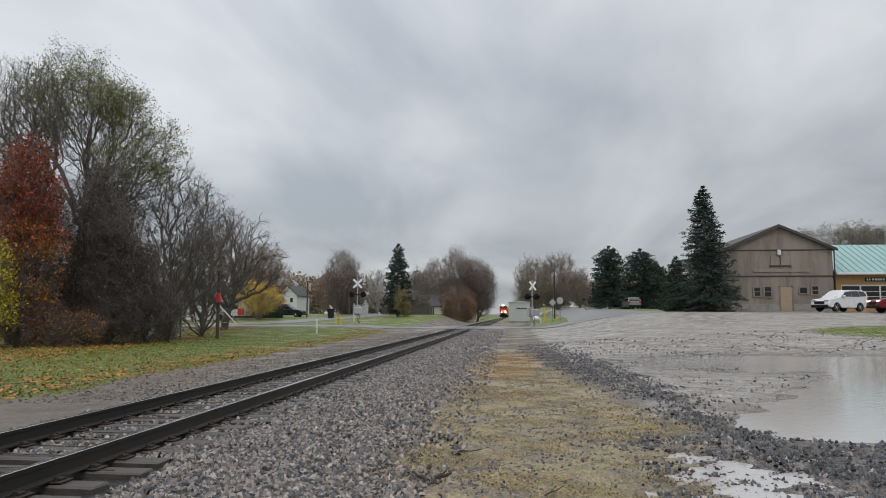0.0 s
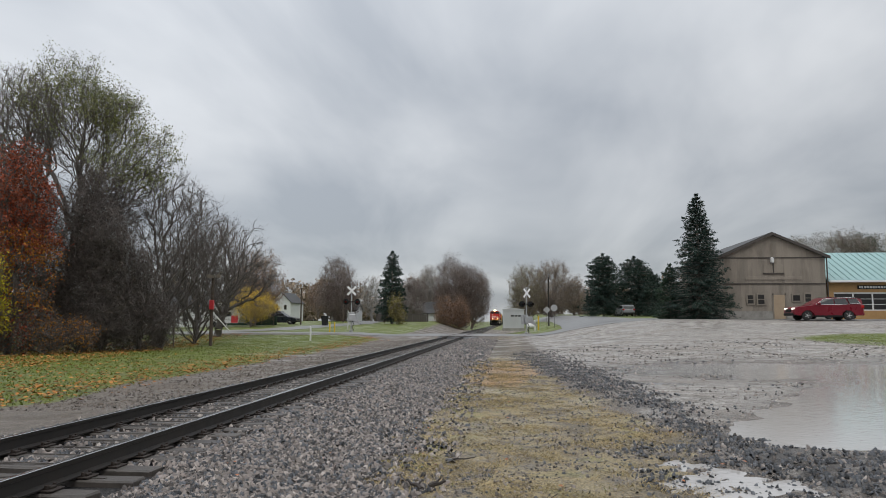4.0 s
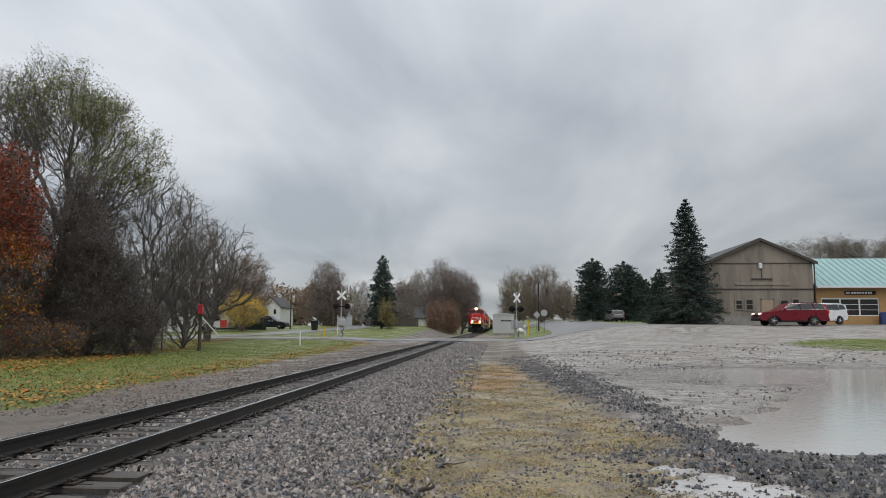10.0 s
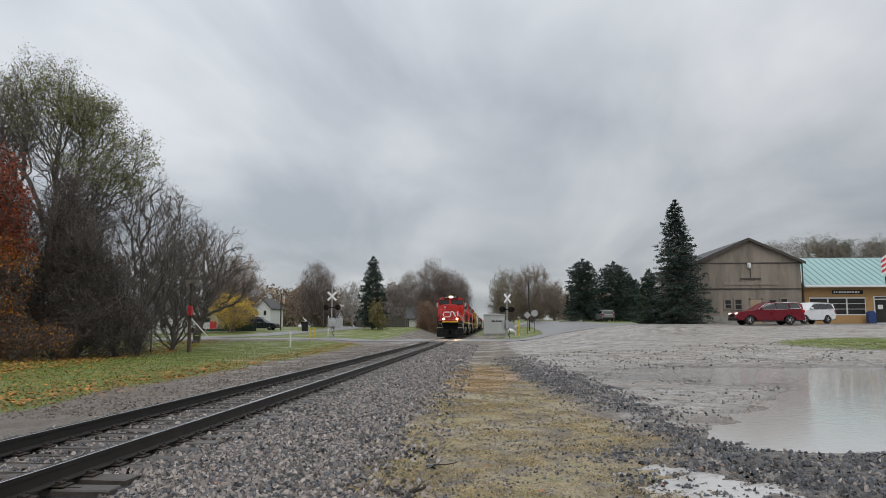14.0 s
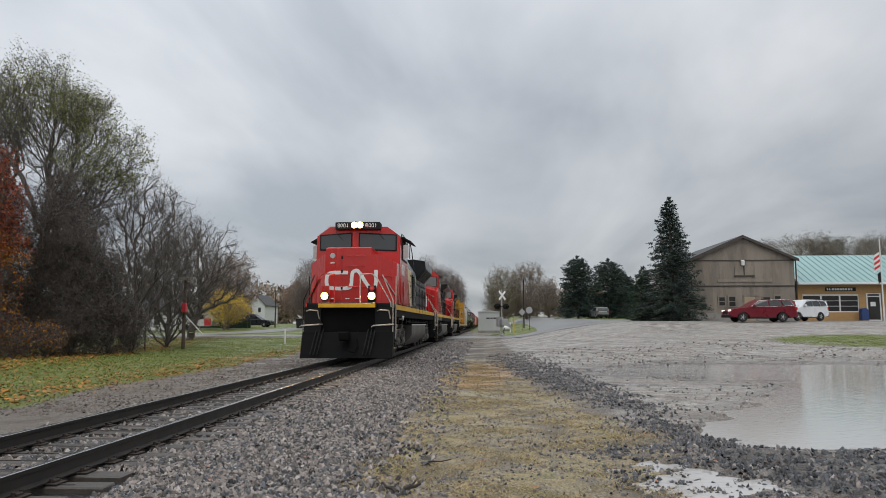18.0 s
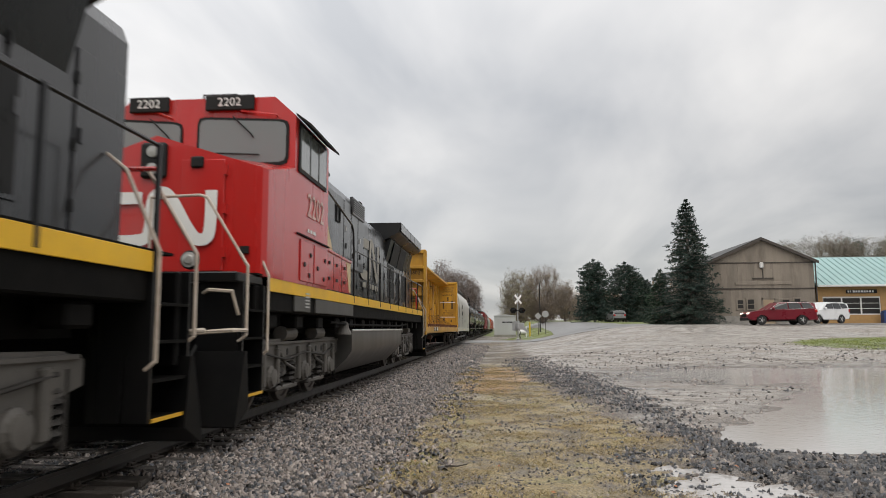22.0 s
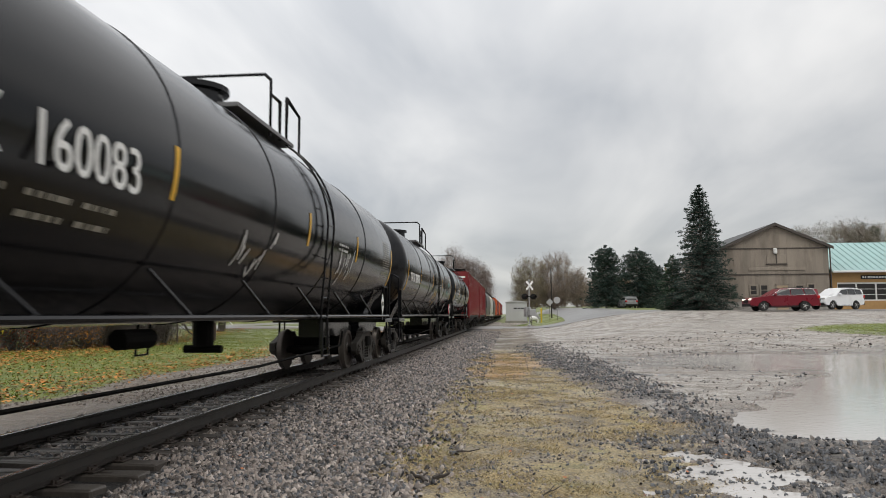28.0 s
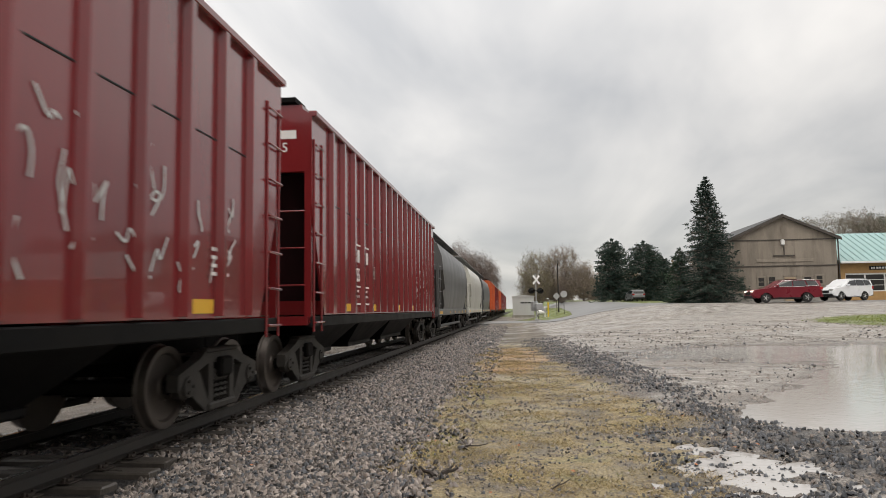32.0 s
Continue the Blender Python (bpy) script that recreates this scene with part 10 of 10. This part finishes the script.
def signal(x, y, turn, label, lit):
    s = thing("crossing_signal", label, "crossing signal", "signals of the level crossing", at=pose(x, y, lz(x, y) - 0.05, 0, 0, turn))
    part("mast", MB().cyl((0, 0, 0), (0, 0, 5.0), 0.065, n=12).lathe([(0, 0.2), (0.25, 0.2), (0.3, 0.08)], (0, 0, 0), (0, 0, 1), 12), M_ALU, s)
    for a in (-45, 45):
        part("crossbuck_blade", MB().cbox(-0.62, -0.10, -0.11, 0.62, -0.08 + 0.01 * (a > 0), 0.11, 0.004), M_WHITE, s, "white crossbuck blade", pose(0, -0.02 * (a > 0), 4.35, 0, a, 0))
    part("crossarm", MB().cyl((-0.75, -0.1, 3.2), (0.75, -0.1, 3.2), 0.05, n=8), M_INK, s)
    for dx, d in ((-0.6, -1), (0.6, -1), (-0.6, 1), (0.6, 1)):
        l = part("lamp_head", MB().lathe([(0, 0.30), (0.02, 0.30), (0.02, 0.12), (0.15, 0.10)], (dx, d * 0.12, 3.2), (0, -d, 0), 18).lathe([(0.02, 0.16), (0.25, 0.15), (0.25, 0.14), (0.03, 0.14)], (dx, d * 0.12, 3.2), (0, d, 0), 14), M_INK, s)
        part("lens", MB().lathe([(0.03, 0.14), (0.07, 0.09), (0.08, 0.01)], (dx, d * 0.12, 3.2), (0, d, 0), 14), M_SIGNAL if lit == dx > 0 and d < 0 else M_RLENS, l)
    part("relay_box", MB().cbox(-0.35, 0.1, 1.1, 0.35, 0.5, 2.1, 0.03), M_ALU, s)
    part("gate_mechanism", MB().cbox(-0.3, -0.45, 1.2, 0.55, -0.1, 1.9, 0.05), M_ALU, s)
    part("counterweight", MB().prism([(0.2, 1.25), (1.0, 0.85), (1.05, 1.0), (0.3, 1.6)], -0.5, -0.42, "y"), M_ALU, s)
    part("cable_loop", MB().tube([(0.1, -0.1, 1.2), (0.3, -0.1, 0.85), (0.05, -0.1, 0.6), (0.25, -0.1, 0.35), (0.1, -0.1, 0.1)], 0.03, 6), M_INK, s)
    return s


signal(-16.3, 72.0, 12, "aluminium crossing signal with a white crossbuck and dark lamp heads", True)
signal(1.84, 74.2, 40, "aluminium crossing signal with lit red lamps beside the relay hut", True)
M_HUT = mat("silver_hut_sheet", (0.5, 0.51, 0.51), 0.4, metal=0.3, var=0.12, scale=2, bump=0.05, streak=True)
hut = thing("relay_hut", "silver sheet-metal relay hut beside the crossing", "equipment hut", at=pose(0.62, 93.0, 0.42))
part("wall", MB().cbox(-1.4, 0, 0, 1.4, 2.0, 2.45, 0.02), M_HUT, hut)
for i in range(8):
    part("wall_rib", MB().box(-1.38 + i * 0.345, -0.02, 0.1, -1.35 + i * 0.345, 0, 2.4), M_HUT, hut)
part("roof", MB().prism([(-1.5, 2.43), (1.5, 2.43), (1.5, 2.5), (0, 2.66), (-1.5, 2.5)], -0.1, 2.1, "y"), M_HUT, hut)
part("stencil", MB().box(-0.35, -0.03, 1.55, 0.1, -0.022, 1.72).box(0.2, -0.03, 1.55, 0.5, -0.022, 1.72).box(0.58, -0.03, 1.55, 1.1, -0.022, 1.72), M_INK, hut, "dark unreadable lettering")
part("plinth", MB().box(-1.5, -0.1, -0.3, 1.5, 2.1, 0.02), M_CONC, hut)
tk = thing("gas_tank", "small white horizontal gas tank by the hut", "gas tank", at=pose(2.9, 92.2, lz(2.9, 92.2)))
t_b = MB()
t_b.smooth = True
t_b.lathe([(-0.62, 0.02), (-0.6, 0.2), (-0.5, 0.36), (0.5, 0.36), (0.6, 0.2), (0.62, 0.02)], (0, 0, 0.62), (1, 0, 0), 20)
part("shell", t_b, M_WPAINT, tk)
for a in (-0.35, 0.35):
    part("cradle", MB().box(a - 0.06, -0.25, 0, a + 0.06, 0.25, 0.36), M_CONC, tk)
part("valve_dome", MB().cyl((0, 0, 0.95), (0, 0, 1.12), 0.1, n=12), M_ALU, tk)


def post(name, label, x, y, h, r, material, cap=None):
    return solid(name, MB().cyl((0, 0, -0.2), (0, 0, h), r, n=10).lathe([(h, r), (h + r * 0.6, r * 0.6), (h + r * 0.8, 0.01)], (0, 0, 0), (0, 0, 1), 10), material, label, "post", at=pose(x, y, lz(x, y)))


M_POSTY = mat("yellow_bollard_paint", (0.6, 0.42, 0.03), 0.5, var=0.15)
post("marker_post", "thin white marker post on the lawn", -14.3, 50.0, 1.0, 0.06, M_WPAINT)
post("marker_post", "thin white marker post past the road", -18.5, 80.0, 2.2, 0.05, M_WPAINT)
post("bollard", "yellow bollard beside the relay hut", 3.65, 88.0, 1.7, 0.1, M_POSTY)
post("bollard", "short white bollard beside the relay hut", 3.3, 90.5, 1.2, 0.09, M_WPAINT)
post("bollard", "yellow bollard by the crossing", -17.6, 70.2, 1.0, 0.07, M_POSTY)
post("bollard", "yellow bollard by the crossing", -18.2, 70.6, 1.0, 0.07, M_POSTY)
M_WOODP = mat("old_pole_wood", (0.075, 0.055, 0.042), 0.8, var=0.3, scale=3, fine=25, bump=0.3)
up = thing("sign_pole", "old timber pole with a red box and a crossboard", "pole", at=pose(-18.3, 42.0, lz(-18.3, 42) - 0.1))
part("pole", MB().cyl((0, 0, 0), (0.03, 0, 4.5), 0.11, 0.09, 10), M_WOODP, up)
part("red_box", MB().cbox(-0.06, -0.28, 2.35, 0.2, -0.08, 2.92, 0.02), M_SIGNR, up, "faded red metal box")
part("crossboard", MB().cbox(-0.35, -0.14, 4.3, 0.55, -0.06, 4.5, 0.01).tube([(0.2, -0.1, 4.4), (0.6, -0.12, 4.65)], 0.03, 5), M_BARN, up, "weathered tilted board")
part("stay", MB().cyl((0.05, 0, 2.2), (1.0, 0.4, 1.05), 0.035, n=6), M_WPAINT, up, "white slanting stay")
for x, y in ((-19.3, 39.2), (-24.6, 31.5), (-21.9, 34.2)):
    post("fence_post", "thin dark fence post before the thicket", x, y, 1.5, 0.045, M_WOODP)
st = thing("stop_sign", "octagonal stop sign seen from behind on a steel post", "road sign", at=pose(5.4, 85.0, lz(5.4, 85)))
part("post", MB().box(-0.03, -0.02, 0, 0.03, 0.02, 2.5), M_TRIMD, st)
part("plate", MB().prism([(0.42 * math.cos(math.pi / 8 + i * math.pi / 4), 2.35 + 0.42 * math.sin(math.pi / 8 + i * math.pi / 4)) for i in range(8)], -0.05, -0.03, "y"), M_ALU, st, "bare aluminium back of the plate")
wsn = thing("warning_sign", "diamond warning sign seen from behind", "road sign", at=pose(4.7, 88.0, lz(4.7, 88)))
part("post", MB().box(-0.03, -0.02, 0, 0.03, 0.02, 2.5), M_TRIMD, wsn)
part("plate", MB().prism([(0, 1.85), (0.45, 2.3), (0, 2.75), (-0.45, 2.3)], -0.05, -0.03, "y"), M_ALU, wsn, "bare aluminium back of the plate")
pl = thing("steel_pole", "tall thin steel pole on the lawn", "pole", at=pose(5.6, 100, lz(5.6, 100)))
part("pole", MB().cyl((0, 0, 0), (0, 0, 6.9), 0.1, 0.06, 8), M_TRUCK, pl)
bn = thing("wheelie_bin", "black wheeled rubbish bin at the roadside", "rubbish bin", at=pose(-25.2, 95.0, lz(-25.2, 95)))
part("body", MB().prism([(-0.3, 0.1), (0.3, 0.1), (0.42, 1.3), (-0.42, 1.3)], -0.4, 0.4, "y"), M_INK, bn)
part("lid", MB().cbox(-0.46, -0.46, 1.3, 0.46, 0.46, 1.4, 0.03), M_INK, bn)
bw = thing("signpost", "dark narrow signpost by the lane", "road sign", at=pose(-33.5, 98, lz(-33.5, 98)))
part("post", MB().box(-0.06, -0.05, 0, 0.06, 0.05, 2.9), M_TRIMD, bw)
part("panel", MB().box(-0.25, -0.08, 1.9, 0.25, -0.05, 2.9), M_TRIMD, bw)
hg = thing("panel_fence", "dark green panel fence behind the lawn", "fence")
M_GFENCE = mat("dark_green_fence", (0.02, 0.045, 0.03), 0.6, var=0.2)
for i in range(9):
    part("panel", MB().box(-44 + i * 1.15, 100, lz(-40, 100), -44 + i * 1.15 + 1.1, 100.15, lz(-40, 100) + 1.3), M_GFENCE, hg)
fb = thing("board_fence", "dark weathered board fence behind the lane", "fence")
for i in range(30):
    x = -24 + i * 0.32
    part("board", MB().box(x, 126, lz(x, 126), x + 0.29, 126.06, lz(x, 126) + 1.3 + 0.05 * (i % 3)), M_TRIMD, fb)
for x, y in ((-31, 103), (-28.6, 120), (-12, 140), (-21, 118)):
    up2 = thing("utility_pole", "plain dark utility pole in the distance", "pole", at=pose(x, y, lz(x, y)))
    part("pole", MB().cyl((0, 0, 0), (0, 0, 5.5), 0.12, 0.08, 8), M_WOODP, up2)


def motions():
    """The train runs towards and past the camera at a steady speed; the red car rolls up the road."""
    for ob, q in CARS:
        walk(ob, [(0, pose(XT, q + 18 * SPEED, 0)), (32, pose(XT, q - 14 * SPEED, 0))])
    walk(red_suv, [(t, pose(x, 57, SUV_Z)) for t, x in (
        (0, 27.3), (1, 25.45), (2, 23.9), (3, 22.65), (4.2, 21.5), (5.5, 21.0), (7, 20.9), (8, 20.75), (10, 20.05), (12, 19.55), (14, 19.12),
        (17, 19.08), (20, 19.06), (23, 19.06), (25.5, 19.0), (27, 18.55), (28.5, 18.1), (31, 17.82), (32, 17.8))])


motions()
